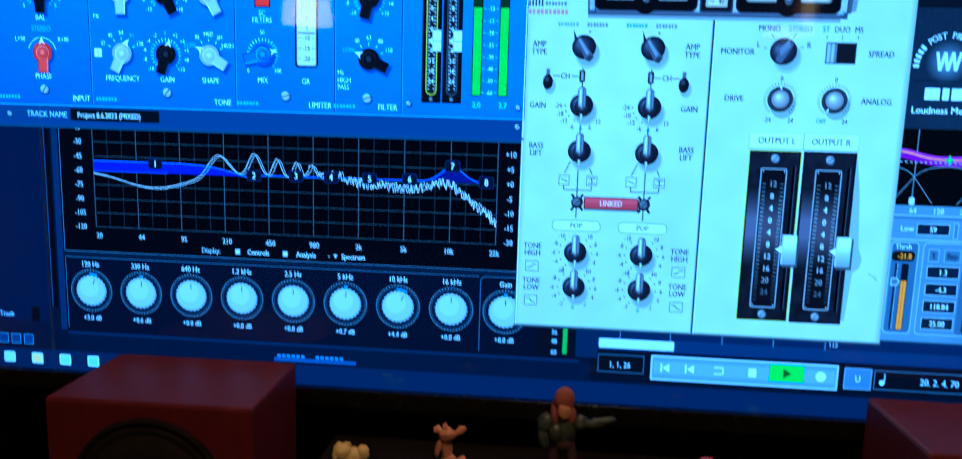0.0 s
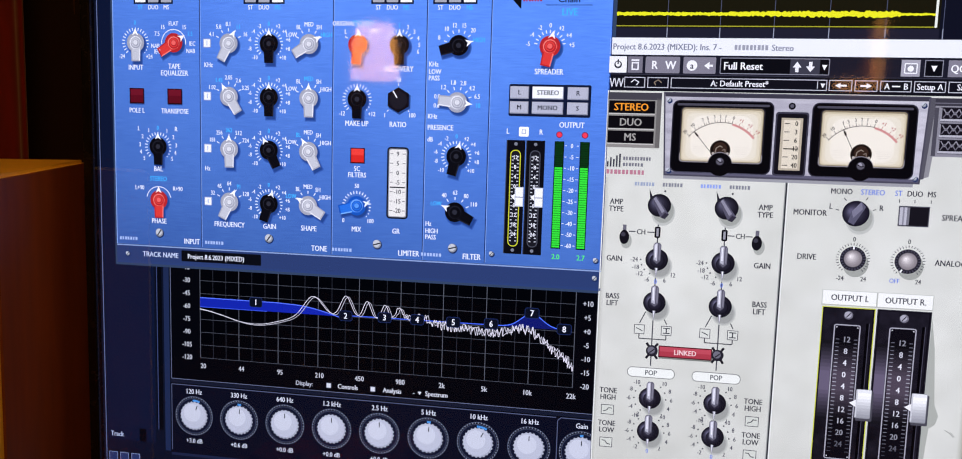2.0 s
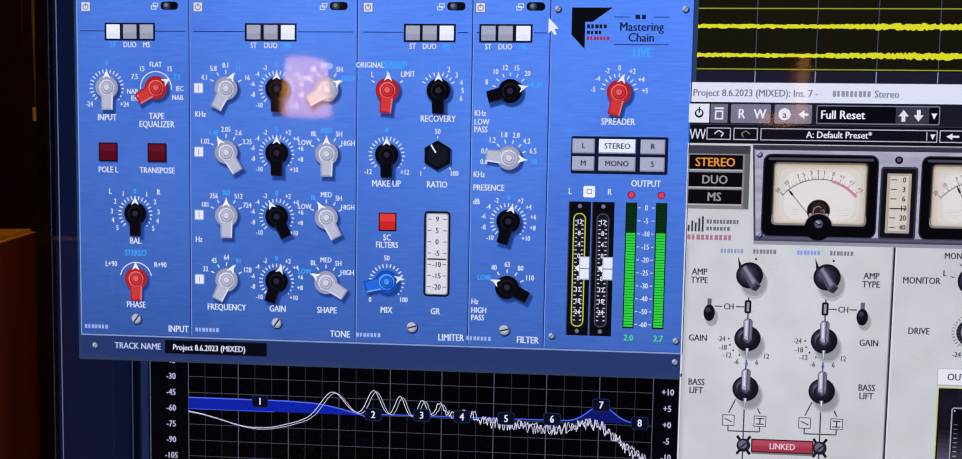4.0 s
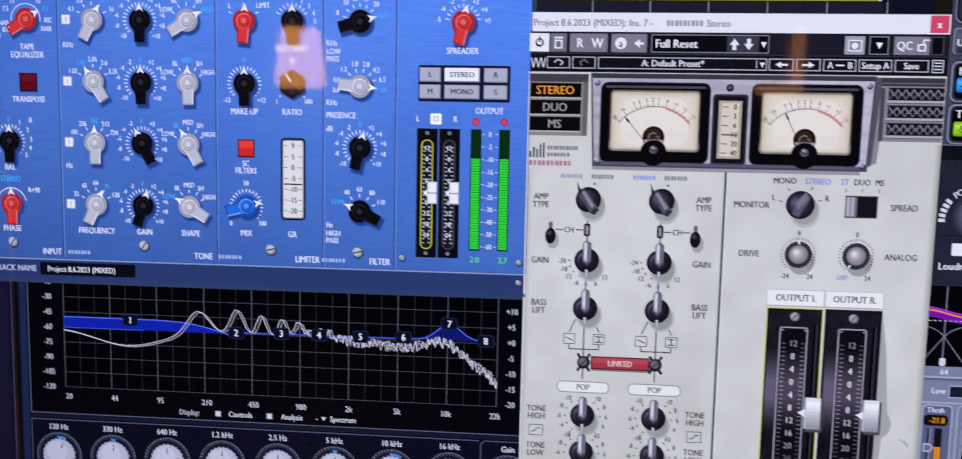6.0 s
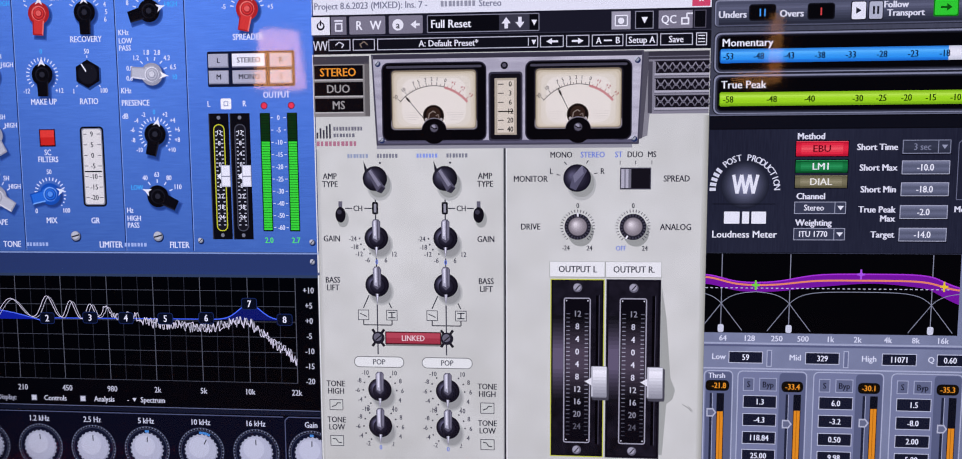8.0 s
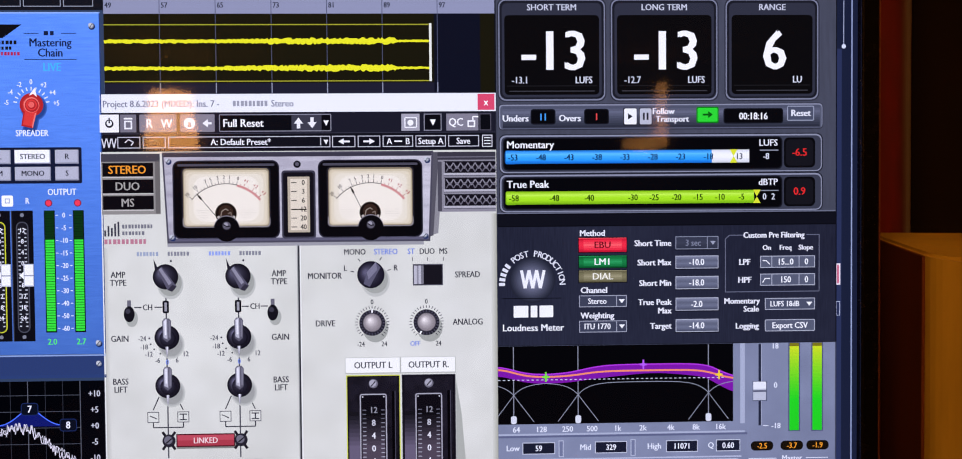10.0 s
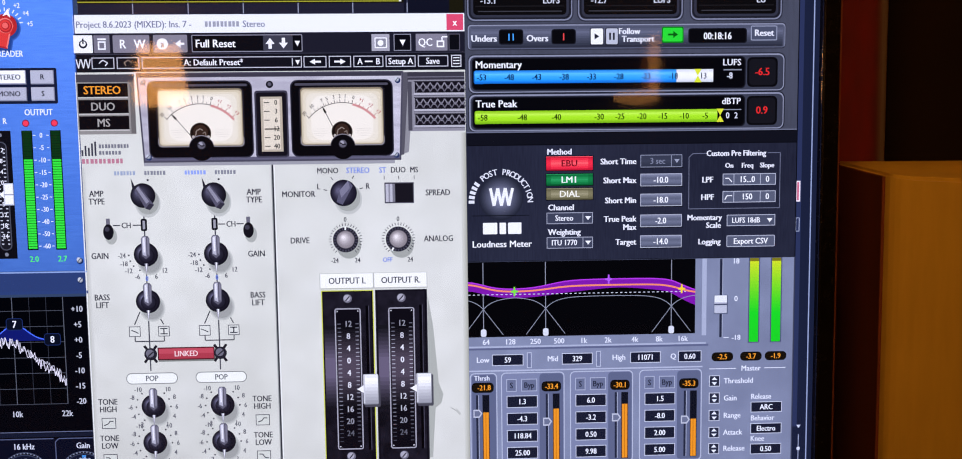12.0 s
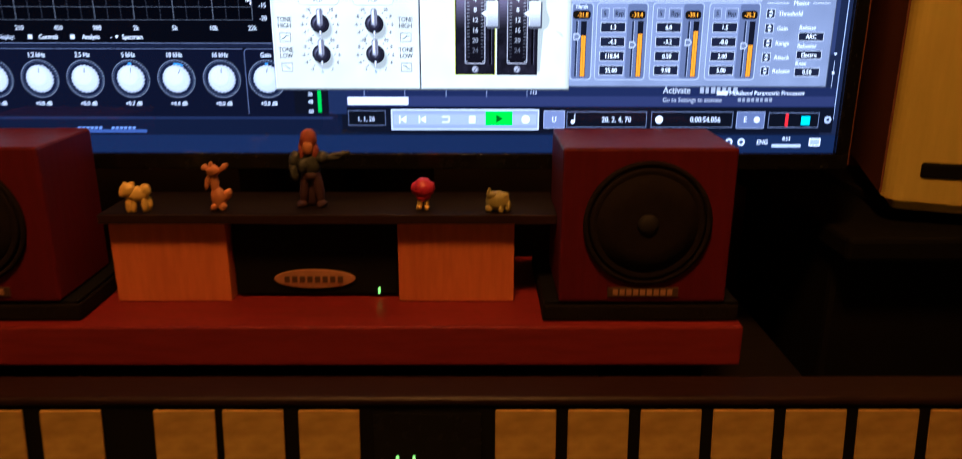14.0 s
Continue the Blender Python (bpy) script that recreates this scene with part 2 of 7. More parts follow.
class Sheet:
    """One flat piece of the picture on the screen; layers lie a hair in front of one another."""

    def __init__(self, name, parent, label="", base=0):
        self.name, self.parent, self.label, self.base = name, parent, label, base
        self.verts, self.faces, self.mats, self.idx = [], [], [], []
        SHEETS.append(self)

    def slot(self, col):
        m = lit(col) if isinstance(col, str) else col
        if m not in self.mats:
            self.mats.append(m)
        return self.mats.index(m)

    def poly(self, pts, col, layer=1):
        k = len(self.verts)
        y = SY - 0.00004 * (self.base + layer)
        area = sum(a[0] * b[1] - b[0] * a[1] for a, b in zip(pts, pts[1:] + pts[:1]))
        if area < 0:
            pts = pts[::-1]
        self.verts += [(x / 1000, y, z / 1000) for x, z in pts]
        self.faces.append(list(range(k, k + len(pts))))
        self.idx.append(self.slot(col))
        return self

    def rect(self, x0, z0, x1, z1, col, layer=1):
        return self.poly([(x0, z0), (x1, z0), (x1, z1), (x0, z1)], col, layer)

    def rrect(self, x0, z0, x1, z1, r, col, layer=1):
        x0, x1 = min(x0, x1), max(x0, x1)
        z0, z1 = min(z0, z1), max(z0, z1)
        pts = []
        for cx, cz, a0 in ((x1 - r, z1 - r, 0), (x0 + r, z1 - r, 90), (x0 + r, z0 + r, 180), (x1 - r, z0 + r, 270)):
            for k in range(5):
                a = radians(a0 + 22.5 * k)
                pts.append((cx + r * math.cos(a), cz + r * math.sin(a)))
        return self.poly(pts, col, layer)

    def frame_box(self, x0, z0, x1, z1, edge, fill, w=0.5, r=0.0, layer=1):
        """A bordered field."""
        if r:
            self.rrect(x0, z0, x1, z1, r, edge, layer)
            return self.rrect(min(x0, x1) + w, min(z0, z1) + w, max(x0, x1) - w, max(z0, z1) - w, max(r - w, 0.1), fill, layer + 1)
        self.rect(x0, z0, x1, z1, edge, layer)
        return self.rect(min(x0, x1) + w, min(z0, z1) + w, max(x0, x1) - w, max(z0, z1) - w, fill, layer + 1)

    def outline(self, x0, z0, x1, z1, col, w=0.5, layer=1):
        for a in ((x0, z0, x1, z0 + w), (x0, z1 - w, x1, z1), (x0, z0, x0 + w, z1), (x1 - w, z0, x1, z1)):
            self.rect(*a, col, layer)
        return self

    def disc(self, x, z, r, col, layer=1, n=28, squash=1.0):
        return self.poly([(x + r * math.cos(2 * math.pi * k / n), z + squash * r * math.sin(2 * math.pi * k / n)) for k in range(n)], col, layer)

    def dome(self, x, z, r, dark, light, layer=1, steps=8, lean=(-0.32, 0.34), n=28):
        """A shaded round body: rings that close in on a highlight."""
        d, l = ([int(c[k:k + 2], 16) for k in (0, 2, 4)] for c in (dark, light))
        for k in range(steps):
            t = k / (steps - 1)
            col = "%02x%02x%02x" % tuple(round(p + (q - p) * t ** 1.3) for p, q in zip(d, l))
            self.disc(x + lean[0] * r * t * 0.9, z + lean[1] * r * t * 0.9, r * (1 - 0.82 * t), col, layer + 0.1 * k, n)
        return self

    def type_bars(self, x0, z0, x1, z1, count, col, layer=1):
        """Writing that is not spelled out: a row of plain blocks, one a letter."""
        step = (x1 - x0) / count
        for k in range(count):
            self.rect(x0 + k * step, z0 + 0.4, x0 + k * step + step * (0.72, 0.6, 0.78, 0.66)[k % 4], z1 - 0.4, col, layer)
        return self

    def ramp(self, x0, z0, x1, z1, stops, layer=1, steps=9):
        """A field shaded from its lower to its upper edge through the colours given."""
        rgb = [[int(c[i:i + 2], 16) for i in (0, 2, 4)] for c in stops]
        for k in range(steps):
            u = k / (steps - 1) * (len(rgb) - 1)
            i = min(int(u), len(rgb) - 2)
            mix = [round(a + (b - a) * (u - i)) for a, b in zip(rgb[i], rgb[i + 1])]
            self.rect(x0, z0 + (z1 - z0) * k / steps, x1, z0 + (z1 - z0) * (k + 1) / steps, "%02x%02x%02x" % tuple(mix), layer)
        return self

    def line(self, pts, w, col, layer=1):
        for (xa, za), (xb, zb) in zip(pts, pts[1:]):
            d = math.hypot(xb - xa, zb - za) or 1e-6
            nx, nz = -(zb - za) / d * w / 2, (xb - xa) / d * w / 2
            self.poly([(xa + nx, za + nz), (xb + nx, zb + nz), (xb - nx, zb - nz), (xa - nx, za - nz)], col, layer)
        return self

    def ray(self, x, z, angle, r0, r1, w, col, layer=1):
        """A tick; the angle runs clockwise from straight up."""
        a = radians(angle)
        s, c = math.sin(a), math.cos(a)
        return self.line([(x + r0 * s, z + r0 * c), (x + r1 * s, z + r1 * c)], w, col, layer)

    def text(self, x, z, words, h, col, layer=1, align="CENTER", narrow=0.85, turn=0.0):
        """A line of writing with capitals h high, its middle at (x, z)."""
        cu = bpy.data.curves.new("writing", "FONT")
        cu.body, cu.align_x, cu.size, cu.resolution_u = words, align, h * 1.08 / 0.72, 2
        ob = bpy.data.objects.new("writing", cu)
        scene.collection.objects.link(ob)
        WORDS.append((self, ob, x, z, h, self.slot(col), layer, narrow, turn))
        return self


def place_words():
    bpy.context.view_layer.update()
    dg = bpy.context.evaluated_depsgraph_get()
    for sh, ob, x, z, h, slot, layer, narrow, turn in WORDS:
        me = bpy.data.meshes.new_from_object(ob.evaluated_get(dg))
        c, s = math.cos(radians(-turn)), math.sin(radians(-turn))
        # set twice, a hair apart, for a bolder stroke
        for step in (-1, 1):
            k = len(sh.verts)
            y = SY - 0.00004 * (sh.base + layer + 0.15 * step)
            for v in me.vertices:
                u, w = v.co.x * narrow + step * h * 0.032, v.co.y - h / 2
                sh.verts.append(((x + u * c - w * s) / 1000, y, (z + u * s + w * c) / 1000))
            for p in me.polygons:
                sh.faces.append([k + i for i in p.vertices])
                sh.idx.append(slot)
        bpy.data.meshes.remove(me)
        cu = ob.data
        bpy.data.objects.remove(ob)
        bpy.data.curves.remove(cu)


def finish_sheets():
    place_words()
    for sh in SHEETS:
        if sh.parent is lm:
            sh.verts = [(0.326 + (x - 0.326) * 0.9895, y, z) for x, y, z in sh.verts]
        if sh is con or sh.parent is con or sh is lane:
            sh.verts = [(x + 0.0004, y, z - 0.0013) for x, y, z in sh.verts]
        me = bpy.data.meshes.new(sh.name)
        me.from_pydata(sh.verts, [], sh.faces)
        for m in sh.mats:
            me.materials.append(m)
        me.polygons.foreach_set("material_index", sh.idx)
        me.update()
        ob = new(sh.name, me)
        ob.parent = sh.parent if not isinstance(sh.parent, Sheet) else sh.parent.made
        sh.made = ob
        if sh.label:
            tagged(ob, sh.label)
        if sh.name in ("lettering", "panel_lines"):
            tagged(ob, kind="stuff")

# ---------------------------------------------------------------- the room
def structure(name, bm, mat, label, category):
    return tagged(part(name, bm, mat, None), label, category, kind="structure")


X0, X1, Y0, Y1, H = -2.6, 2.7, -5.17, 1.6, 2.6
structure("floor", box(X0 - 0.1, Y0 - 0.1, -0.1, X1 + 0.1, Y1 + 0.1, 0.0), M_FLOOR, "dark brown floor boards of the studio room", "floor")
structure("ceiling", box(X0 - 0.1, Y0 - 0.1, H, X1 + 0.1, Y1 + 0.1, H + 0.1), M_CEIL, "off-white painted studio ceiling", "ceiling")
structure("wall_north", box(X0 - 0.1, Y1, 0, X1 + 0.1, Y1 + 0.1, H), M_WALL, "dark brown wall behind the television", "wall")
structure("wall_south", box(X0 - 0.1, Y0 - 0.1, 0, X1 + 0.1, Y0, H), M_WALL, "dark brown rear wall with two warm lamps", "wall")
structure("wall_west", box(X0 - 0.1, Y0, 0, X0, Y1, H), M_WALL, "dark brown side wall of the studio", "wall")
structure("wall_east", box(X1, Y0, 0, X1 + 0.1, Y1, H), M_WALL, "dark brown side wall of the studio", "wall")


def curtain(x0, x1, y, fold, phase):
    """Hanging cloth with deep, uneven folds and a turned-in edge."""
    bm = bmesh.new()
    nx, nz = 90, 10
    grid = []
    for i in range(nx + 1):
        col = []
        u = i / nx
        x = x0 + (x1 - x0) * u
        for j in range(nz + 1):
            v = j / nz
            w = 2 * math.pi * (x - x0) / fold + phase
            d = 0.045 * math.sin(w) + 0.018 * math.sin(2.3 * w + 1.0) + 0.012 * noise.noise((x * 3, v * 2, phase))
            col.append(bm.verts.new((x + 0.01 * math.sin(w * 2) * (1 - v), y + d * (1.1 - 0.35 * v), 0.03 + (H - 0.1) * v)))
        grid.append(col)
    for i in range(nx):
        for j in range(nz):
            bm.faces.new((grid[i][j], grid[i + 1][j], grid[i + 1][j + 1], grid[i][j + 1]))
    ob = part("curtain", bm, M_CURTAIN, None, smooth=True)
    mod = ob.modifiers.new("cloth", "SOLIDIFY")
    mod.thickness = 0.006
    return tagged(ob, "deep red velvet curtain hanging in folds to the floor", "curtain", "red curtains")


curtain(0.66, 0.967, 1.12, 0.3, -0.95)
curtain(-1.75, -1.06, 1.15, 0.21, 0.4)

# Two warm lamps on the rear wall, seen mirrored in the screen
def wall_lamp(x, z, w, h):
    lamp = thing("wall_lamp", "warm glowing shaded lamp on the rear wall", "lamp", (x, Y0, z), "rear wall lamps")
    part("back_plate", box(-0.05, 0.0, -0.08, 0.05, 0.02, 0.08, 0.006), M_BADGE, lamp, "bronze back plate")
    part("arm", box(-0.012, 0.02, -0.012, 0.012, 0.1, 0.012, 0.003), M_BADGE, lamp)
    bm = turned([(w * 0.5, -h * 0.5), (w * 0.49, -h * 0.3), (w * 0.38, h * 0.5)], 32, "z")
    bmesh.ops.translate(bm, vec=(0, 0.1 + w * 0.5, 0), verts=bm.verts)
    part("shade", bm, M_SHADE, lamp, "lit amber shade", smooth=True)
    return lamp


wall_lamp(-1.955, 2.1, 0.4, 0.44)


def tube_lamp(x, z):
    """Wall lamp with an upright lit tube over a lit tray."""
    lamp = thing("wall_lamp", "warm wall lamp with an upright lit tube over a tray", "lamp", (x, Y0, z), "rear wall lamps")
    part("back_plate", box(-0.05, 0.0, -0.2, 0.05, 0.02, 0.2, 0.006), M_BADGE, lamp, "bronze back plate")
    bm = turned([(0.04, -0.2), (0.045, -0.1), (0.045, 0.25), (0.03, 0.27)], 24, "z")
    bmesh.ops.translate(bm, vec=(0.02, 0.13, 0), verts=bm.verts)
    part("tube", bm, M_TUBE, lamp, "lit amber tube", smooth=True)
    bm = turned([(0.06, -0.29), (0.17, -0.26), (0.18, -0.215), (0.15, -0.201)], 32, "z")
    bmesh.ops.translate(bm, vec=(-0.15, 0.24, 0), verts=bm.verts)
    part("tray", bm, M_TUBE, lamp, "lit amber glass tray", smooth=True)
    part("arm", box(-0.012, 0.02, -0.23, 0.012, 0.2, -0.205, 0.003), M_BADGE, lamp)
    return lamp


tube_lamp(1.94, 2.14)

# Two thin cords beside the television; tan taper and pale end stand for a highlight
def hanging_cords(x, y, z):
    cords = thing("hanging_cord", "thin hanging cords, one shaped and coloured as a bright highlight", "cord", (x, y, z))
    for nm, dx, low, r0, r1 in (("cord", 0.0, 0.0125, 0.0006, 0.0019), ("cord", -0.0115, 0.062, 0.0004, 0.0006)):
        bm = turned([(r0, low), (r1, low + 0.075), (r1 * 0.8, low + 0.2), (r0, H - z - 0.001)], 10, "z")
        bmesh.ops.translate(bm, vec=(dx, 0, 0), verts=bm.verts)
        part(nm, bm, M_CORD_GLEAM if dx == 0 else M_FLOOR, cords, smooth=True)
    part("end_gleam", box(-0.0022, -0.0018, 0.0, 0.0022, 0.0018, 0.0122, 0.0006), M_END_GLEAM, cords, "pale lower end of the highlight")
    return cords


hanging_cords(-0.572, 0.68, 1.432)

# Ceiling lamp over the desk
pendant = thing("ceiling_lamp", "round warm glass lamp on the ceiling above the desk", "lamp", (0.12, -0.32, H))
part("canopy", turned([(0.07, -0.03), (0.075, 0.0)], 32, "z"), M_BADGE, pendant)
part("diffuser", turned([(0.06, -0.15), (0.13, -0.12), (0.16, -0.075), (0.14, -0.03)], 32, "z"), M_BULB, pendant, "lit amber glass bowl", smooth=True)

# ---------------------------------------------------------------- desk and what stands on it
DZ = 0.72
desk = thing("desk", "dark brown wooden studio desk", "desk", (0.1, 0.5, 0))
part("tabletop", box(-0.56, -0.35, DZ - 0.04, 0.52, 0.42, DZ, 0.004), M_DESK, desk)
for sx in (-0.5, 0.46):
    for sy in (-0.22, 0.34):
        part("leg", box(sx - 0.035, sy - 0.035, 0, sx + 0.035, sy + 0.035, DZ - 0.0405, 0.004), M_DESK, desk)

# red-stained board on dark runners
CX = 0.0535
bench = thing("monitor_shelf", "long red-stained wooden board on dark runners", "shelf", (CX, 0.56, DZ))
part("board", box(-0.435, -0.097, 0.084, 0.435, 0.12, 0.127, 0.0025), M_REDWOOD, bench)
for sx in (-0.36, 0.36):
    part("runner", box(sx - 0.045, -0.075, 0, sx + 0.045, 0.11, 0.0835, 0.002), M_BLACK, bench)
BZ = DZ + 0.1272

# small cube loudspeakers on foam wedges
def cube_speaker(x, toe):
    pad = thing("foam_pad", "charcoal foam wedge under the cube loudspeaker", "foam pad", (x, 0.56, BZ), "speaker pads")
    pad.rotation_euler = (0, 0, radians(toe))
    bm = box(-0.099, -0.085, 0, 0.099, 0.08, 0.0185, 0.003)
    part("foam_block", bm, M_FOAM, pad)
    part("top_sheet", box(-0.0975, -0.083, 0.0187, 0.0975, 0.078, 0.0215, 0.001), M_BLACK, pad)
    sp = thing("cube_speaker", "small cherry-veneered cube loudspeaker with one round driver", "loudspeaker", (x, 0.53, BZ + 0.0217), "cube speakers")
    sp.rotation_euler = (0, 0, radians(toe))
    w, h, d = 0.0835, 0.157, 0.056
    bm = box(-w, -d, 0, w, d, h, 0.003)
    part("cabinet", bm, M_CHERRY, sp)
    # driver: surround, cone, dust cap, set into a shallow ring proud of the baffle
    def ring(prof, nm, mat, label=""):
        b = turned(prof, 56)
        bmesh.ops.translate(b, vec=(0.0, -d, 0.0825), verts=b.verts)
        part(nm, b, mat, sp, label, smooth=True)
    ring([(0.0625, -0.0005), (0.0625, -0.004), (0.0585, -0.0045), (0.0575, -0.002)], "driver_ring", M_CONE, "dark driver ring")
    ring([(0.0575, -0.0021), (0.054, -0.0052), (0.0495, -0.0024)], "surround", M_CONE, "dark cloth surround")
    ring([(0.0492, -0.0026), (0.049, -0.0034), (0.03, -0.0038), (0.012, -0.0041)], "cone", M_CONE, "dark paper cone")
    ring([(0.0105, -0.0042), (0.0095, -0.006), (0.0065, -0.0078), (0.0025, -0.0085)], "dust_cap", M_CAP)
    part("badge", box(-0.0355, -d - 0.0016, 0.0065, 0.0355, -d - 0.0003, 0.0165, 0.0005), M_BADGEDARK, sp, "narrow dark bronze name badge")
    for k in range(9):
        part("raised_bar", box(-0.03 + k * 0.0068, -d - 0.0024, 0.0085, -0.0252 + k * 0.0068, -d - 0.00165, 0.0145), M_BADGE, sp)
    return sp


cube_speaker(0.387, 0)
cube_speaker(2 * CX - 0.3865, 1)

# amplifier with two blocks of beech and a dark shelf over them
amp = thing("amplifier", "black desktop amplifier with an oval bronze badge", "amplifier", (0.0475, 0.57, BZ))
part("case", box(-0.088, -0.028, 0.003, 0.088, 0.045, 0.086, 0.002), M_BLACK, amp)
for sx in (-0.07, 0.07):
    part("foot", box(sx - 0.008, -0.02, 0, sx + 0.008, -0.004, 0.0028), M_FOAM, amp)
b = turned([(0.044, 0.0), (0.044, -0.0018), (0.042, -0.0028)], 40)
bmesh.ops.scale(b, vec=(1, 1, 0.24), verts=b.verts)
bmesh.ops.translate(b, vec=(-0.002, -0.0282, 0.022), verts=b.verts)
part("badge", b, M_BADGE, amp, "oval bronze badge with raised bars")
for k in range(8):
    part("raised_bar", box(-0.034 + k * 0.0082, -0.0328, 0.0185, -0.0285 + k * 0.0082, -0.0312, 0.0255), M_BADGEDARK, amp)
part("indicator", box(0.0665, -0.0302, 0.005, 0.0685, -0.0283, 0.0115), M_LED, amp, "lit green indicator")
for x0, x1 in ((-0.165, -0.0425), (0.1375, 0.261)):
    tagged(part("wooden_block", box(x0, 0.53, BZ, x1, 0.635, BZ + 0.0905, 0.0012), M_ORANGE, None), "plain orange-brown beech block carrying the dark shelf", "block", "beech blocks")
SZ = BZ + 0.0907
shelf = thing("dark_shelf", "thin dark wooden shelf holding toy figures", "shelf", (0.0685, 0.56, SZ))
part("board", box(-0.2365, -0.0425, 0.0, 0.2365, 0.052, 0.0105, 0.0015), M_SHELF, shelf)
part("front_edge", box(-0.2365, -0.0445, 0.0004, 0.2365, -0.0427, 0.0101, 0.0006), M_DARKWOOD, shelf, "brown front edge")
TZ = SZ + 0.0105

# toy figures: plain shapes
M_YEL = surface("toy_yellow", (0.68, 0.46, 0.03), (0.8, 0.56, 0.05), 0.5, 60, bump=0.1)
M_TAN = surface("toy_tan", (0.52, 0.19, 0.035), (0.64, 0.27, 0.055), 0.5, 60, bump=0.1)
M_HAIR = surface("toy_auburn", (0.2, 0.035, 0.012), (0.42, 0.1, 0.025), 0.6, 90, (1, 1, 0.3), bump=0.4)
M_GREY = surface("toy_grey", (0.015, 0.018, 0.018), (0.085, 0.095, 0.085), 0.5, 160, bump=0.2)
M_PLUM = surface("toy_plum", (0.035, 0.014, 0.02), (0.07, 0.028, 0.035), 0.6, 60, bump=0.1)
M_RED = surface("toy_red", (0.5, 0.015, 0.03), (0.62, 0.03, 0.045), 0.4, 60, bump=0.1)
M_GREEN = surface("toy_olive", (0.3, 0.26, 0.035), (0.4, 0.34, 0.06), 0.5, 60, bump=0.1)


def toy(name, x, y, pieces, mats, label):
    """One mesh from rounded lumps: (material index, centre, radii, turn) in millimetres."""
    bm = bmesh.new()
    for mi, c, r, *turn in pieces:
        before = set(bm.faces)
        blob(bm, [v / 1000 for v in c], [v * 1.16 / 1000 for v in r], turn[0] if turn else (0, 0, 0))
        for f in bm.faces:
            if f not in before:
                f.material_index = mi
    for v in bm.verts:
        q = v.co * 330
        v.co += Vector((noise.noise(q), noise.noise(q + Vector((9, 0, 0))), noise.noise(q + Vector((0, 9, 0))))) * 0.0014
        v.co.z = max(v.co.z, 0.0)
    ob = part(name, bm, mats, None, smooth=True)
    ob.location = (x, y, TZ)
    return tagged(ob, label, "figurine", "toy figures")


toy("dog_figurine", -0.13, 0.53, [
    (0, (0, 0, 18), (11, 7, 7)), (0, (-8, -3, 23), (7, 6, 6.5)), (0, (9, 0, 22), (5, 5, 6)), (0, (-12, -5, 20), (3.5, 4, 3)),
    (0, (-8, -4, 7), (2.8, 2.8, 8)), (0, (-3, -4, 6.5), (2.6, 2.6, 7.5)), (0, (8, -3, 7), (2.8, 2.8, 8)), (0, (10, 3, 7), (2.8, 2.8, 8)),
    (0, (-11, -1, 28), (2.2, 2, 3), (0, -30, 0)), (0, (-4, -1, 28), (2.2, 2, 3), (0, 30, 0))], [M_YEL], "small pale yellow standing dog figure on the shelf")
toy("giraffe_figurine", -0.048, 0.535, [
    (0, (0, 0, 13), (6.8, 6, 10)), (0, (-2, 0, 28), (3.8, 3.8, 12)), (0, (-2, -2, 42), (6.4, 5, 4.8)), (0, (8, -1, 45), (6, 2, 3), (0, -35, 0)),
    (0, (-10, -1, 45), (4, 2, 2.5), (0, 30, 0)), (0, (-4, -2, 48), (2, 2, 4)), (0, (-4, -3, 4), (3.5, 4.5, 4)), (0, (5, -3, 4), (3.5, 4.5, 4)),
    (0, (9, 1, 16), (4, 3, 6), (0, 20, 0)), (0, (-9, -2, 30), (2.5, 2.5, 7), (0, 15, 0))], [M_TAN], "small tan long-necked animal figure on the shelf")
toy("fantasy_figurine", 0.046, 0.55, [
    (0, (0, 0, 72), (7.6, 7.4, 9.5)), (0, (-1, 1.6, 62), (9, 5.6, 11)), (0, (-6, 0, 57), (4, 5, 8)), (0, (6, 0, 57), (4, 5, 8)), (3, (0, -6.5, 64), (5, 3.5, 6)), (1, (0, 0, 46), (10.5, 7, 12)), (2, (0, 3, 22), (11, 3.6, 21)), (1, (30, -3, 56), (12, 2.2, 2.6), (0, -12, 0)), (1, (-6, -6, 45), (5, 4, 7)), (1, (-15, -1, 51), (6, 6, 8), (0, 20, 0)), (1, (14, -1, 53), (6, 6, 6)),
    (1, (24, -2, 53), (10, 3.5, 3.5), (0, -5, 0)), (1, (-16, -4, 38), (4, 4, 9), (0, -10, 0)), (2, (-7, 0, 20), (4.4, 4.8, 20), (0, 7, 0)), (2, (8, 0, 20), (4.4, 4.8, 20), (0, -7, 0)),
    (2, (-10, -3, 3.4), (4.6, 8, 3.4)), (2, (11, -3, 3.4), (4.6, 8, 3.4)), (2, (0, 0, 34), (8.6, 6.4, 6))], [M_HAIR, M_GREY, M_PLUM, M_TAN], "larger auburn-haired figure in grey and plum on the shelf")
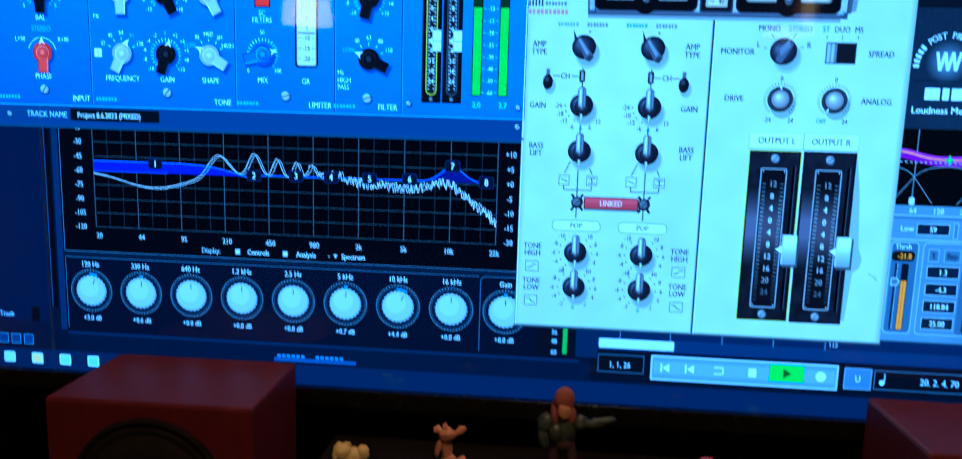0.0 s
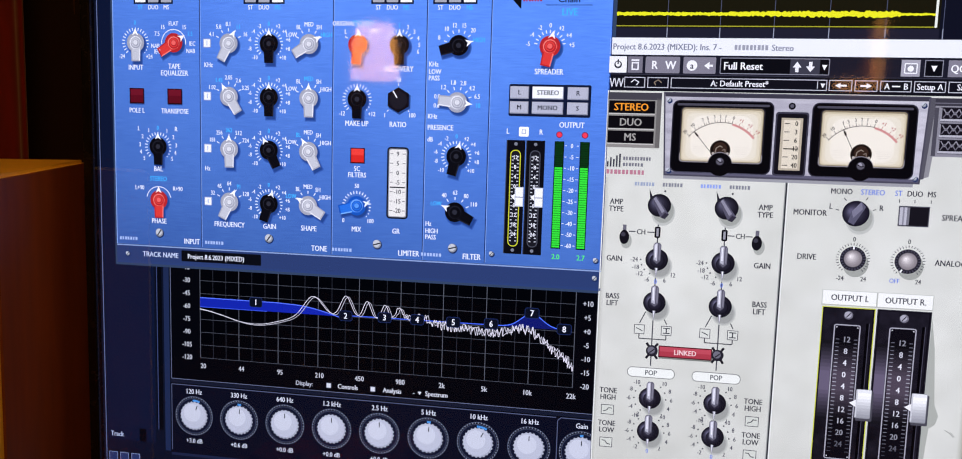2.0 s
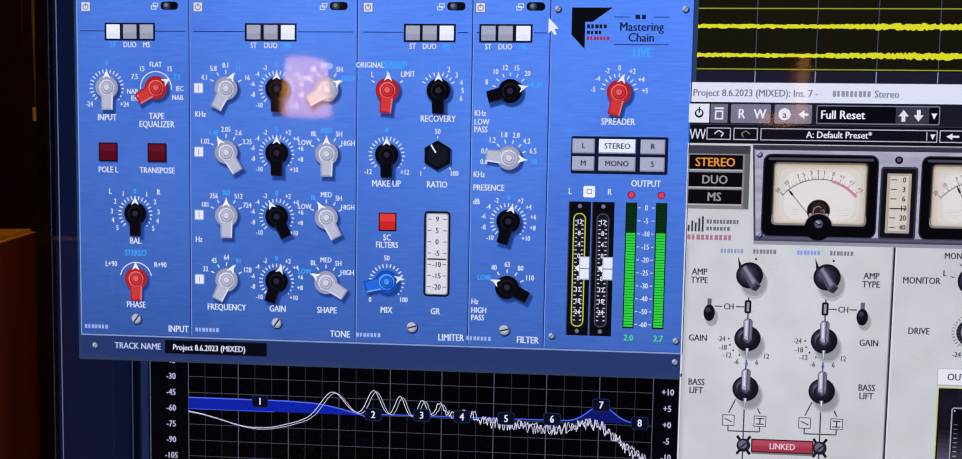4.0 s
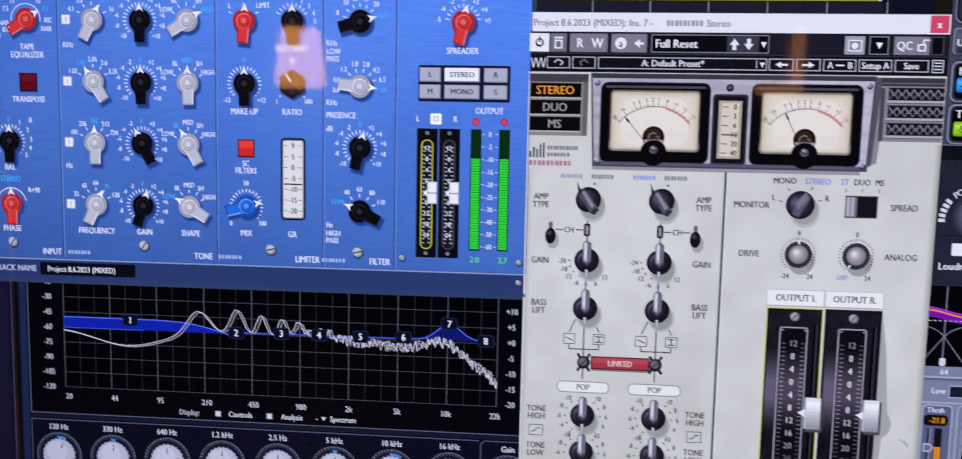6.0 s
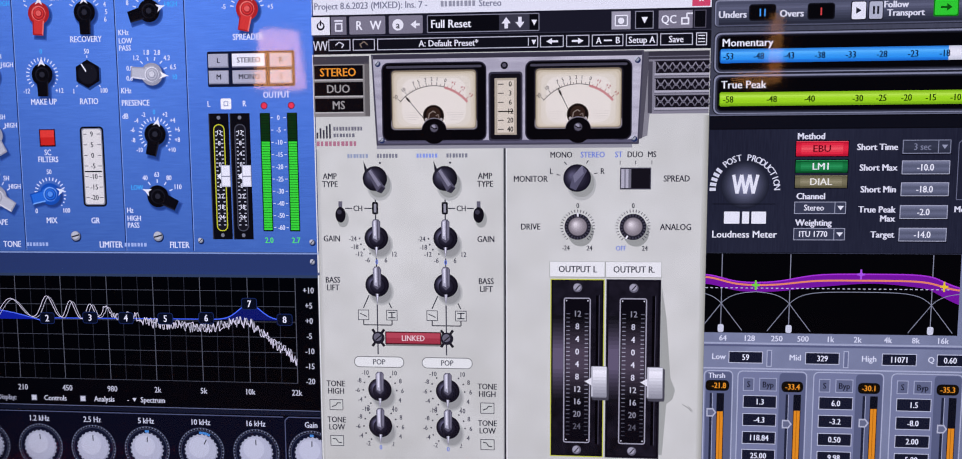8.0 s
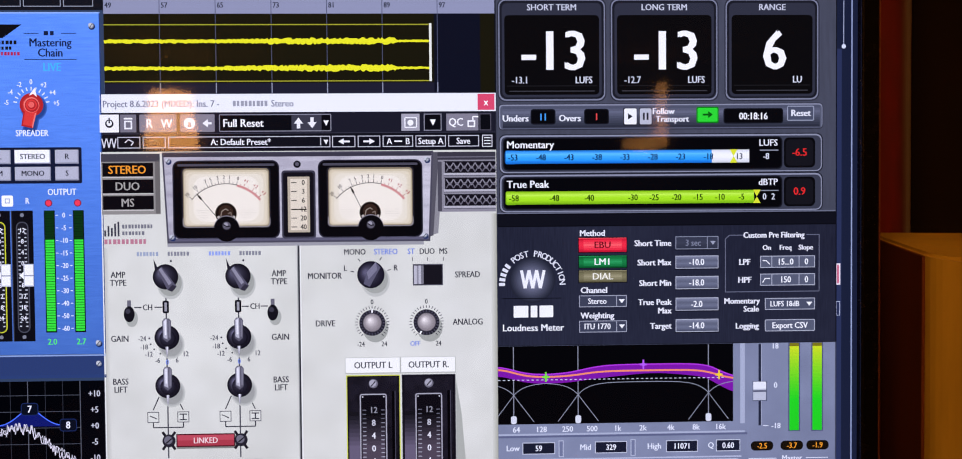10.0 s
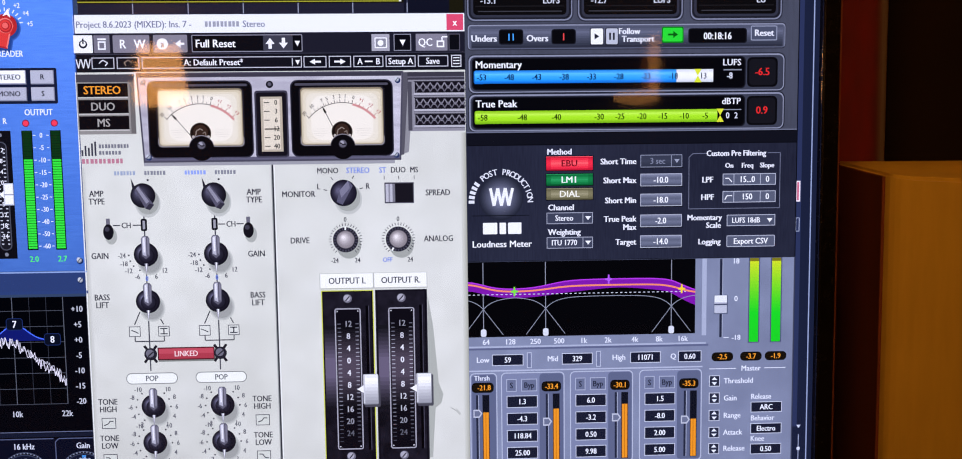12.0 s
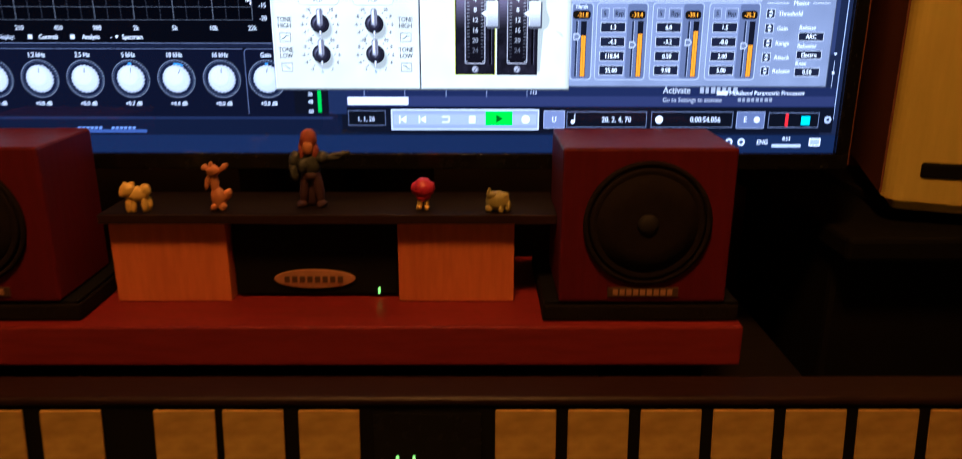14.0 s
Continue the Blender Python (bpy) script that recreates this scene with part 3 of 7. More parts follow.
toy("red_figurine", 0.165, 0.54, [
    (0, (0, 0, 22), (11, 10, 8.5)), (0, (0, 0, 26), (8, 8, 6)), (0, (0, -2, 14), (7, 6, 5)), (1, (-3.5, -2, 6), (2.4, 2.6, 6.5)), (1, (3.5, -2, 6), (2.4, 2.6, 6.5)),
    (1, (-4, -4, 2.4), (2.6, 4, 2.4)), (1, (4, -4, 2.4), (2.6, 4, 2.4))], [M_RED, M_YEL], "small red round-headed figure on the shelf")
toy("frog_figurine", 0.243, 0.53, [
    (0, (0, 0, 11), (11, 9, 9)), (0, (-6, -3, 18), (5, 5, 4)), (0, (-9, -3, 22), (2, 2, 3.5)), (0, (10, -2, 6), (3.5, 5, 6)), (0, (-9, -3, 4), (3.5, 5, 4)), (0, (3, -6, 4), (3, 4, 4)),
    (0, (5, 0, 16), (6, 6, 4))], [M_GREEN], "small olive green crouching figure on the shelf")

# meter bridge of the mixing console in front of the board
bridge = thing("meter_bridge", "dark console meter bridge with a row of cream meter faces", "meter bridge", (CX, 0.4, DZ))
b = bmesh.new()
prof = [(0.006, 0.0), (0.052, 0.0), (0.052, 0.0685), (0.013, 0.0685)]
ends = [[b.verts.new((x, y, z)) for y, z in prof] for x in (-0.72, 0.8)]
b.faces.new(ends[0])
b.faces.new(ends[1])
for k in range(4):
    b.faces.new((ends[0][k], ends[0][(k + 1) % 4], ends[1][(k + 1) % 4], ends[1][k]))
bmesh.ops.recalc_face_normals(b, faces=b.faces)
part("case", b, M_BLACK, bridge)
part("top_trim", box(-0.72, 0.009, 0.0687, 0.8, 0.055, 0.078, 0.004, 3), M_DARKWOOD, bridge, "brown wooden top trim")
face_bm = box(-0.0292, -0.003, -0.026, 0.0292, 0.0, 0.026, 0.0012)
face_first = part("meter_face", face_bm, M_PAD, bridge, "worn cream meter face")
starts = [-0.404, -0.336, -0.27, -0.195, -0.087, -0.0215, 0.0509] + [0.239 + 0.0695 * k for k in range(8)]
for k, x in enumerate(starts):
    p = face_first if k == 0 else new("meter_face", face_first.data)
    p.parent = bridge
    p.location = (x + 0.0292 - CX, 0.0078, 0.0392)
    p.rotation_euler = (radians(-5.8), 0, 0)
    if k:
        tagged(p, "worn cream meter face")
q = part("display_window", box(-0.052, -0.002, -0.026, 0.052, 0.0, 0.026, 0.001), M_RIM, bridge, "dark display window")
q.location = (0.174 - CX, 0.0078, 0.036)
q.rotation_euler = (radians(-5.8), 0, 0)
for k in range(2):
    part("indicator", box(0.09 + 0.016 * k, 0.0025, 0.014, 0.0925 + 0.016 * k, 0.0045, 0.018), M_LED, bridge, "lit green indicator")


# large wooden studio monitors beside the television
def studio_monitor(sign, bx, by, toe, top, bottom):
    """Upright cabinet with sloping base and top and a rounded inner front corner; (bx, by) is that corner on the plan.
    """
    sp = thing("studio_monitor", "large honey-coloured wooden studio monitor standing beside the television", "loudspeaker", (bx, by, bottom - 0.01), "studio monitors")
    sp.rotation_euler = (0, 0, radians(-sign * toe))
    r, w, d = 0.02, 0.27, MON_D
    plan = [(0.0, d), (0.0, d * 0.5)]
    for k in range(7):
        a = radians(180 + 15 * k)
        plan.append((r + r * math.cos(a), r + r * math.sin(a)))
    for k in range(7):
        a = radians(270 + 15 * k)
        plan.append((w - r + r * math.cos(a), r + r * math.sin(a)))
    plan.append((w, d))
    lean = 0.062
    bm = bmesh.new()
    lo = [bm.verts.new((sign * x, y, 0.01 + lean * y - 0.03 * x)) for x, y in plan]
    # top is twisted to fit its outline from the camera, not a true lean
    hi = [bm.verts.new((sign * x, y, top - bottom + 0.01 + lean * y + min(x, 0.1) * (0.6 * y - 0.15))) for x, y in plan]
    n = len(plan)
    bm.faces.new(lo)
    bm.faces.new(hi)
    for k in range(n):
        bm.faces.new((lo[k], lo[(k + 1) % n], hi[(k + 1) % n], hi[k]))
    bmesh.ops.recalc_face_normals(bm, faces=bm.faces)
    def rims(test):
        return [e for e in bm.edges if all(test(v.co.z) for v in e.verts)]
    bmesh.ops.bevel(bm, geom=rims(lambda z: z > 0.2), offset=0.003, segments=2, affect="EDGES")
    bmesh.ops.bevel(bm, geom=rims(lambda z: z < 0.1), offset=0.014, segments=3, affect="EDGES")
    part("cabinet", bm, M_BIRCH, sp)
    # brown veneered panel on the inner side
    b = bmesh.new()
    rim = [(0.017, 0.028), (d - 0.006, 0.026 + lean * d), (d - 0.006, top - bottom + 0.0065 + lean * d), (0.017, top - bottom + 0.0065 + lean * 0.017)]
    near = [b.verts.new((-sign * 0.0022, y, z)) for y, z in rim]
    far = [b.verts.new((sign * 0.002, y, z)) for y, z in rim]
    b.faces.new(near)
    b.faces.new(far)
    for k in range(4):
        b.faces.new((near[k], near[(k + 1) % 4], far[(k + 1) % 4], far[k]))
    bmesh.ops.recalc_face_normals(b, faces=b.faces)
    part("side_panel", b, M_VENEER_GLINT, sp, "dark brown side panel")
    # slotted port low in the front of the cabinet
    b = bmesh.new()
    box_into(b, -0.046, -0.003, -0.0095, 0.046, 0.004, 0.0095, 0.0034, 3)
    port = part("port", b, M_BLACK, sp, "black slotted port")
    port.location = (sign * 0.081, 0.0, 0.062)
    return sp


MON_D = 0.222
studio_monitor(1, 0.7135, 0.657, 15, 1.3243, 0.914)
MON_D = 0.19
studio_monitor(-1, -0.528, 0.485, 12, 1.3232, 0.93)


def monitor_stand(x, y, top):
    st = thing("speaker_stand", "broad black speaker plinth under the wooden studio monitor", "stand", (x, y, 0), "speaker stands")
    part("top_plate", box(-0.25, -0.2, top - 0.03, 0.25, 0.2, top, 0.006), M_BLACK, st)
    part("column", box(-0.24, -0.15, 0.03, 0.24, 0.18, top - 0.0302, 0.008), M_BLACK, st)
    part("base_plate", box(-0.25, -0.2, 0, 0.25, 0.2, 0.0298, 0.004), M_BLACK, st)
    part("isolation_wedge", box(-0.15, -0.09, top + 0.0002, 0.15, 0.12, top + 0.012, 0.002), M_FOAM, st)


monitor_stand(0.9, 0.8, 0.896)
monitor_stand(-0.79, 0.66, 0.912)

# ---------------------------------------------------------------- television
tv = thing("television", "large black flat television used as the studio screen, switched on", "television", (0, 0, 0))
SX0, SX1, SZ0, SZ1 = -516, 627, 992.5, 1636
b = bmesh.new()
box_into(b, -0.5265, SY + 0.001, 0.9745, 0.6415, SY + 0.022, 1.648, 0.003)
box_into(b, -0.4, SY + 0.0225, 1.02, 0.52, SY + 0.055, 1.45, 0.012)
part("housing", b, M_RIM, tv)
for nm, q in (("bezel", (-0.5265, 0.9745, 0.6415, 0.9923)), ("bezel", (-0.5265, 1.6363, 0.6415, 1.648)), ("bezel", (-0.5265, 0.9925, -0.5163, 1.6361)), ("bezel", (0.6272, 0.9925, 0.6415, 1.6361))):
    part(nm, box(q[0], SY - 0.008, q[1], q[2], SY + 0.0008, q[3], 0.0012), M_RIM, tv)
pane = part("screen_cover", box(-0.5161, SY - 0.0062, 0.9925, 0.627, SY - 0.0056, 1.6361), M_PANE, tv, "half-matt clear screen cover")
pane.visible_shadow = False
part("power_light", box(0.611, SY - 0.0086, 0.977, 0.6135, SY - 0.0081, 0.9785), M_GREY, tv)
part("stand_neck", box(-0.06, SY + 0.0225, DZ + 0.02, 0.17, SY + 0.05, 1.0195, 0.004), M_BLACK, tv)
part("stand_foot", box(-0.24, SY + 0.0145, DZ, 0.35, SY + 0.19, DZ + 0.0198, 0.004), M_BLACK, tv)

# added brown strip: stands for the glint along the bezel's outer edge
part("edge_glint", box(0.6417, SY - 0.0075, 0.98, 0.6428, SY + 0.02, 1.643, 0.0003), M_VENEER_GLINT, tv, "thin brown strip standing for light caught on the bezel edge")


# ================================================================ the picture on the screen
WHITE, PALE, CYAN = "e6ecff", "c9d4f2", "45b6ff"

desktop = Sheet("desktop", tv, "dark navy desktop of the recording program")
desktop.rect(SX0, SZ0, SX1, SZ1, "0c1224", 0)
desktop.rect(SX0, SZ0, SX1, 1013, "15213f", 1)                      # task bar
desktop.rect(SX0, 1012.4, SX1, 1013.2, "0a1020", 2)
desktop.rect(-513.2, 1013, -512.4, SZ1, "6f7ca8", 2)
desktop.rect(-511, 1040, -455, 1540, "0d1630", 2)
desktop.rect(-453, 1056, -446, 1240, "05070f", 3)
desktop.rect(-452, 1056, -451, 1240, "3a4670", 4)
desktop.rect(-444, 1034, -438, 1245, "1e2a4c", 3)
desktop.rect(-511, 1030, -446, 1041, "0c1226", 3)
desktop.text(-500, 1047, "Track", 5, PALE, 4)
desktop.rect(-474, 1041, -466, 1055, "05070f", 3)
for k in range(3):
    desktop.frame_box(-510 + k * 13, 1017, -500 + k * 13, 1027, "8794bb", "2a3866", 0.7, layer=4)
# right-hand strip with scroll bars
desktop.rect(608.5, 1013, SX1, SZ1, "1a2036", 3)
desktop.rect(609.5, 1102, 613.5, 1500, "2b3354", 4)
desktop.rect(621.6, 1030, 622.6, SZ1, "97a4c8", 5)
desktop.rect(614.8, 1060, 615.4, 1095, "aab4d0", 5)
desktop.disc(615.1, 1082, 1.6, "d5dcf0", 6)
desktop.disc(615.1, 1502, 1.8, "d5dcf0", 6)
desktop.rect(614.8, 1502, 615.4, 1540, "aab4d0", 5)
desktop.poly([(613, 1103.5), (617, 1103.5), (615, 1100.5)], "c8d0e8", 6)
desktop.frame_box(608.6, 1302, 612.6, 1320, "e8dfe8", "c95b78", 1.2, layer=6)
desktop.outline(609, 1276, 612.4, 1288, "b6bfd8", 0.5, 6)

# ---------------------------------------------------------------- arrangement: audio lane behind the windows
lane = Sheet("audio_lane", tv, "yellow stereo waveform on a dark audio lane")
lane.rect(0, 1464, 322, 1531, "19170c", 4)
lane.rect(0, 1531, 322, 1546, "8f93ad", 4)
lane.rect(272, 1464, 310, 1531, "101220", 5)
lane.rect(0, 1464, 272, 1474.5, "1f1f2e", 5)
for k, n in enumerate((49, 57, 65, 73, 81, 89, 97)):
    x = 3 + 45.3 * k
    lane.rect(x - 0.3, 1464, x + 0.3, 1545, "4c5168", 7).rect(x - 0.4, 1464, x + 0.4, 1474.5, "9297aa", 7.5)
    lane.text(x + 4, 1538, str(n), 4.2, "1c2030", 6)
lane.rect(0, 1475.5, 269, 1476.4, "9c9a2a", 8)
lane.rect(0, 1521.6, 269, 1522.5, "9c9a2a", 8)
lane.rect(268, 1475.5, 270, 1523, "e9ebe0", 9)


def wave(zc, seed):
    rng = random.Random(seed)
    pts_hi, pts_lo = [], []
    n = 180
    for k in range(n + 1):
        x = 268 * k / n
        body = 1.6 + 1.3 * min(1, max(0, (x - 90) / 80)) if x < 240 else 0.9
        pts_hi.append((x, zc + 0.35 + body * rng.uniform(0.35, 1.0)))
        pts_lo.append((x, zc - 0.35 - body * rng.uniform(0.35, 1.0)))
    for a, b, c, d in zip(pts_lo, pts_lo[1:], pts_hi[1:], pts_hi):
        lane.poly([a, b, c, d], "e8e71c", 9)


wave(1508.5, 3)
wave(1486.5, 4)

# ---------------------------------------------------------------- eight-band equalizer window
eq = Sheet("equalizer_window", tv, "black eight-band equalizer window with a spectrum graph")
eq.rect(-437, 1030, 60, 1249, "04050b", 6)
eq.rect(-437, 1030, 60, 1033, "1c2440", 7).rect(-436, 1033, 60, 1107, "0a0d1d", 6.5)
eq.line([(-436, 1245), (-436, 1113), (0, 1113)], 0.7, "646c88", 8)
eq.line([(-436, 1107), (-436, 1036)], 0.7, "565e7c", 8)
eq.rect(-436, 1106.6, -35, 1107.4, "565e7c", 8)
eq.line([(-33.5, 1036), (-33.5, 1104), (-30.5, 1107), (0, 1107)], 0.8, "565e7c", 8)
eq.rect(-437, 1108.5, 0, 1112, "151a2c", 7)
eq.rect(-230, 1014.8, -150, 1018.4, "3b4f86", 8)
eq.rect(-437, 1013, 70, 1030, "0e1428", 6)
for k in range(16):
    if k % 8 < 6:
        eq.rect(-227 + k * 4.7, 1018.8, -223.6 + k * 4.7, 1021.6, "6f86c2", 8)

graph = Sheet("spectrum_graph", eq, "spectrum graph with grey traces and a blue equalizer curve")
GX0, GX1, GZ0, GZ1 = -403, -21, 1137.5, 1240
graph.rect(GX0, GZ0, GX1, GZ1, "020307", 9)
for k in range(28):
    x = GX0 + (GX1 - GX0) * k / 27
    major = k % 3 == 0
    graph.rect(x - (0.32 if major else 0.2), GZ0, x + (0.32 if major else 0.2), GZ1, "5a5e68" if major else "343741", 11 if major else 10)
for k in range(8):
    z = 1137.5 + 13.45 * k
    graph.rect(GX0, z - 0.22, GX1, z + 0.22, "4e525c", 10.5)
# blue curve: low shelf, one bell, level line
shelf_top = [(GX0, 1200.5)] + [(-320 + 7 * k, 1200.5 - 0.3 * k - 8.5 * max(0, (k - 3) / 7) ** 1.6) for k in range(11)]
for (xa, za), (xb, zb) in zip(shelf_top, shelf_top[1:]):
    graph.poly([(xa, 1191), (xb, 1191), (xb, max(zb, 1191.4)), (xa, max(za, 1191.4))], "1626a4", 12)
graph.line(shelf_top + [(-240, 1192.5)], 0.9, "5a78ff", 13)
bell = [(-100 + 3.2 * k, 1193 + 13.5 * math.exp(-((-100 + 3.2 * k + 62) / 14) ** 2)) for k in range(22)]
for (xa, za), (xb, zb) in zip(bell, bell[1:]):
    graph.poly([(xa, 1192.6), (xb, 1192.6), (xb, zb + 0.05), (xa, za + 0.05)], "121a66", 12)
graph.line(bell, 0.9, "4f74ff", 13)
graph.line([(GX0, 1191), (-330, 1191)], 0.7, "3d58e0", 13)
graph.line([(-245, 1192.3), (-100, 1193)], 0.9, "4666f0", 13)


def spectrum(x):
    """Smooth level of the sound at place x along the graph."""
    u = (x - GX0) / (GX1 - GX0)
    z = 1190 - 14 * math.exp(-((u - 0.16) / 0.11) ** 2)
    z += 20 * math.exp(-((u - 0.325) / 0.035) ** 2) + 21 * math.exp(-((u - 0.415) / 0.02) ** 2) + 17 * math.exp(-((u - 0.472) / 0.014) ** 2) + 14 * math.exp(-((u - 0.52) / 0.012) ** 2) + 11 * math.exp(-((u - 0.557) / 0.01) ** 2)
    z += 5 * math.exp(-((u - 0.6) / 0.05) ** 2)
    z -= 6 * max(0, (u - 0.62) / 0.2) if u < 0.82 else 6
    z += 7 * math.exp(-((u - 0.87) / 0.05) ** 2)
    z -= 26 * max(0, (u - 0.9) / 0.1) ** 1.3
    return z


rng = random.Random(11)
for shift, col in ((0.0, "c4c4ce"), (1.2, "e8e4f0")):
    trace = []
    for k in range(420):
        x = GX0 + (GX1 - GX0) * k / 419
        u = k / 419
        rough = 0.15 + (0 if u < 0.52 else min(1, (u - 0.52) / 0.1) * 5.0)
        trace.append((x, spectrum(x + shift * 2) + shift * 0.8 * (1 if u < 0.6 else 0) + rng.uniform(-rough, rough)))
    graph.line(trace, 0.55, col, 14 + shift * 0.5)
for n, x, z in ((1, -342, 1199.5), (2, -247, 1192), (3, -207, 1193), (4, -174, 1193), (5, -138, 1193), (6, -101, 1194), (7, -62, 1207), (8, -31, 1193.5)):
    graph.frame_box(x - 7, z - 5.2, x + 7, z + 5.2, "1c2c5c", "0a0f1e", 0.6, 2.5, 17)
    graph.text(x, z, str(n), 5.6, "f2f4ff", 20)
letters = Sheet("lettering", eq, "grey scale numbers and band names")
for k, n in enumerate((-15, -30, -45, -60, -75, -90, -105, -120)):
    letters.text(-418, 1231.5 - 13.45 * k, str(n), 4.9, "c3c6d0", 12)
for k, n in enumerate(("+15", "+10", "+5", "+0", "-5", "-10", "-15", "-20")):
    letters.text(-9.5, 1232.5 - 13.3 * k, n, 4.9, "c3c6d0", 12)
for k, n in enumerate(("20", "44", "95", "210", "450", "980", "2k", "5k", "10k", "22k")):
    letters.text(-400 + 42 * k, 1129, n, 4.9, "c3c6d0", 12)
letters.text(-290, 1119.5, "Display:", 4.6, "b4b8c6", 12).text(-244, 1119.5, "Controls", 4.6, "d8dbe6", 12).text(-198, 1119.5, "Analysis", 4.6, "d8dbe6", 12)
letters.text(-153, 1119.5, "Spectrum", 4.6, "d8dbe6", 12).text(-176, 1119.5, "-", 4.6, "d8dbe6", 12)
for x in (-264, -218):
    letters.frame_box(x - 2.6, 1116.9, x + 2.6, 1122.1, "8f93a2", "d6d9e2", 0.6, layer=12)
letters.poly([(-172, 1121), (-168, 1121), (-170, 1117.6)], "d6d9e2", 12)
bands = (("120 Hz", "+3.0 dB", 18), ("330 Hz", "+0.6 dB", 4), ("640 Hz", "+0.0 dB", 0), ("1.2 kHz", "+0.0 dB", 0), ("2.5 Hz", "+0.0 dB", 0),
         ("5 kHz", "+0.7 dB", 4), ("10 kHz", "+4.4 dB", 26), ("16 kHz", "+0.0 dB", 0), ("Gain", "+0.0 dB", 2))
for k, (band, gain, ang) in enumerate(bands):
    x, z = -411 + 50.1 * k, 1074.5
    letters.text(x, 1100.5, band, 4.9, "d4d8e6", 12).text(x, 1047.5, gain, 4.6, "cdd2e2", 12)
    kn = Sheet("band_knob", eq, "white round equalizer knob in a dark ring")
    kn.disc(x, z, 21, "4c5368", 9, 40).disc(x, z, 20.3, "0a0d17", 10, 40).disc(x, z, 19, "3b4258", 11, 40).disc(x, z, 18.2, "11162a", 12, 40)
    if ang > 1:
        for q in range(6):
            kn.ray(x, z, -2 + (ang + 4) * q / 5, 15.2, 17.4, 1.6, "4a90d8", 13)
    for q in range(44):
        kn.ray(x, z, q * 360 / 44, 19.5, 20.6, 0.9, "8e95aa", 12.5)
    for q in range(24):
        kn.ray(x, z, q * 15 + 4, 13.8, 15.4, 1.7, "a8adbe", 13.2)
    kn.disc(x, z, 14.6, "9a9fb2", 13, 40).disc(x - 0.4, z + 0.5, 14.0, "b9bdcd", 14, 40).disc(x - 2, z + 3, 9.5, "c8ccda", 15, 36)
    kn.ray(x, z, ang, 6.5, 11.5, 0.9, "20242f", 16)

# ---------------------------------------------------------------- bottom: output meter, transport bar, task bar
strip = Sheet("output_meter", tv, "narrow green level meter")
strip.rect(18, 1036, 66, 1066, "0a0c16", 8).rect(43.6, 1037, 48.4, 1064, "1a3a22", 9).rect(44, 1038, 48, 1062, "1fae3c", 10).rect(56, 1036, 76, 1064, "1a2340", 9)
for z, n in ((1058, "36"), (1049.5, "48"), (1039, "60")):
    strip.text(36, z, n, 4.4, "c0c6d8", 10)
transport = Sheet("transport_bar", tv, "grey transport bar with a green play button")
transport.rect(76, 1044, 621, 1066, "1b2242", 7).rect(76, 1045, 621, 1056, "2a3054", 8).frame_box(77, 1046, 145, 1055, "c8ccdc", "dfe2ef", 0.6, 1, 9)
for x in (96, 141, 187, 232, 277):
    transport.rect(x - 0.4, 1055, x + 0.4, 1064, "7c84a4", 9)
transport.text(284, 1060, "113", 4.2, "b4bad0", 9)
transport.rect(70, 1015, 622, 1044, "0b0e1a", 8)
transport.frame_box(77, 1023, 119, 1040, "5c6480", "0a0c14", 0.7, layer=9).text(97, 1030.5, "1, 1, 26", 5.2, "c6cce0", 12)
transport.frame_box(125, 1018, 291, 1041.5, "c8cee4", "8c94b6", 1.6, 1.2, 9).rect(128, 1024, 288, 1036, "9ca4c4", 11)
for x in (138, 160):
    transport.rect(x - 4, 1026, x - 2.6, 1034, "f2f5ff", 12).poly([(x + 4, 1026), (x + 4, 1034), (x - 2, 1030)], "f2f5ff", 12)
transport.line([(182, 1027), (190, 1027), (190, 1033), (182, 1033)], 1.3, "e8ecfa", 12)
transport.rect(212.5, 1026, 219.5, 1034, "eef1fd", 12)
transport.rect(231, 1023.5, 261, 1039, "21d12c", 12).poly([(243, 1026.5), (243, 1035.5), (250.5, 1031)], "0b5a10", 13)
transport.disc(276, 1030, 4.6, "eef1fd", 12)
transport.frame_box(296, 1020, 320, 1040, "9aa2c0", "6f789c", 0.8, 1, 9).text(308, 1030, "U", 5.6, "e2e6f6", 12)
transport.frame_box(322, 1021, 412, 1039, "69718e", "0a0c15", 0.7, layer=9).disc(329, 1027.5, 2.4, "dfe4f6", 12).line([(331, 1028), (331, 1036)], 0.9, "dfe4f6", 12)
transport.text(378, 1030, "20. 2. 4. 70", 5.8, "cfd5ea", 12)
transport.frame_box(417, 1021, 509, 1039, "69718e", "0a0c15", 0.7, layer=9).disc(426, 1030, 4.4, "dfe4f6", 12).text(478, 1030, "0:00:54.056", 5.8, "cfd5ea", 12)
transport.frame_box(513, 1020, 545, 1039, "8a92b2", "5c6588", 0.8, 1, 9).text(523, 1030, "E", 5.6, "e4e8f8", 12).disc(536, 1030, 3.4, "e4e8f8", 12)
transport.frame_box(549, 1021, 606, 1038, "69718e", "0a0c15", 0.7, layer=9).rect(568, 1022.5, 571.5, 1037, "d3242c", 12).rect(586, 1024, 596, 1034, "22c5d8", 12)
transport.disc(616, 1030, 4, "aeb6d2", 11).disc(616, 1030, 1.8, "10152a", 12)
notice = Sheet("notice", tv, "pale translucent activation notice")
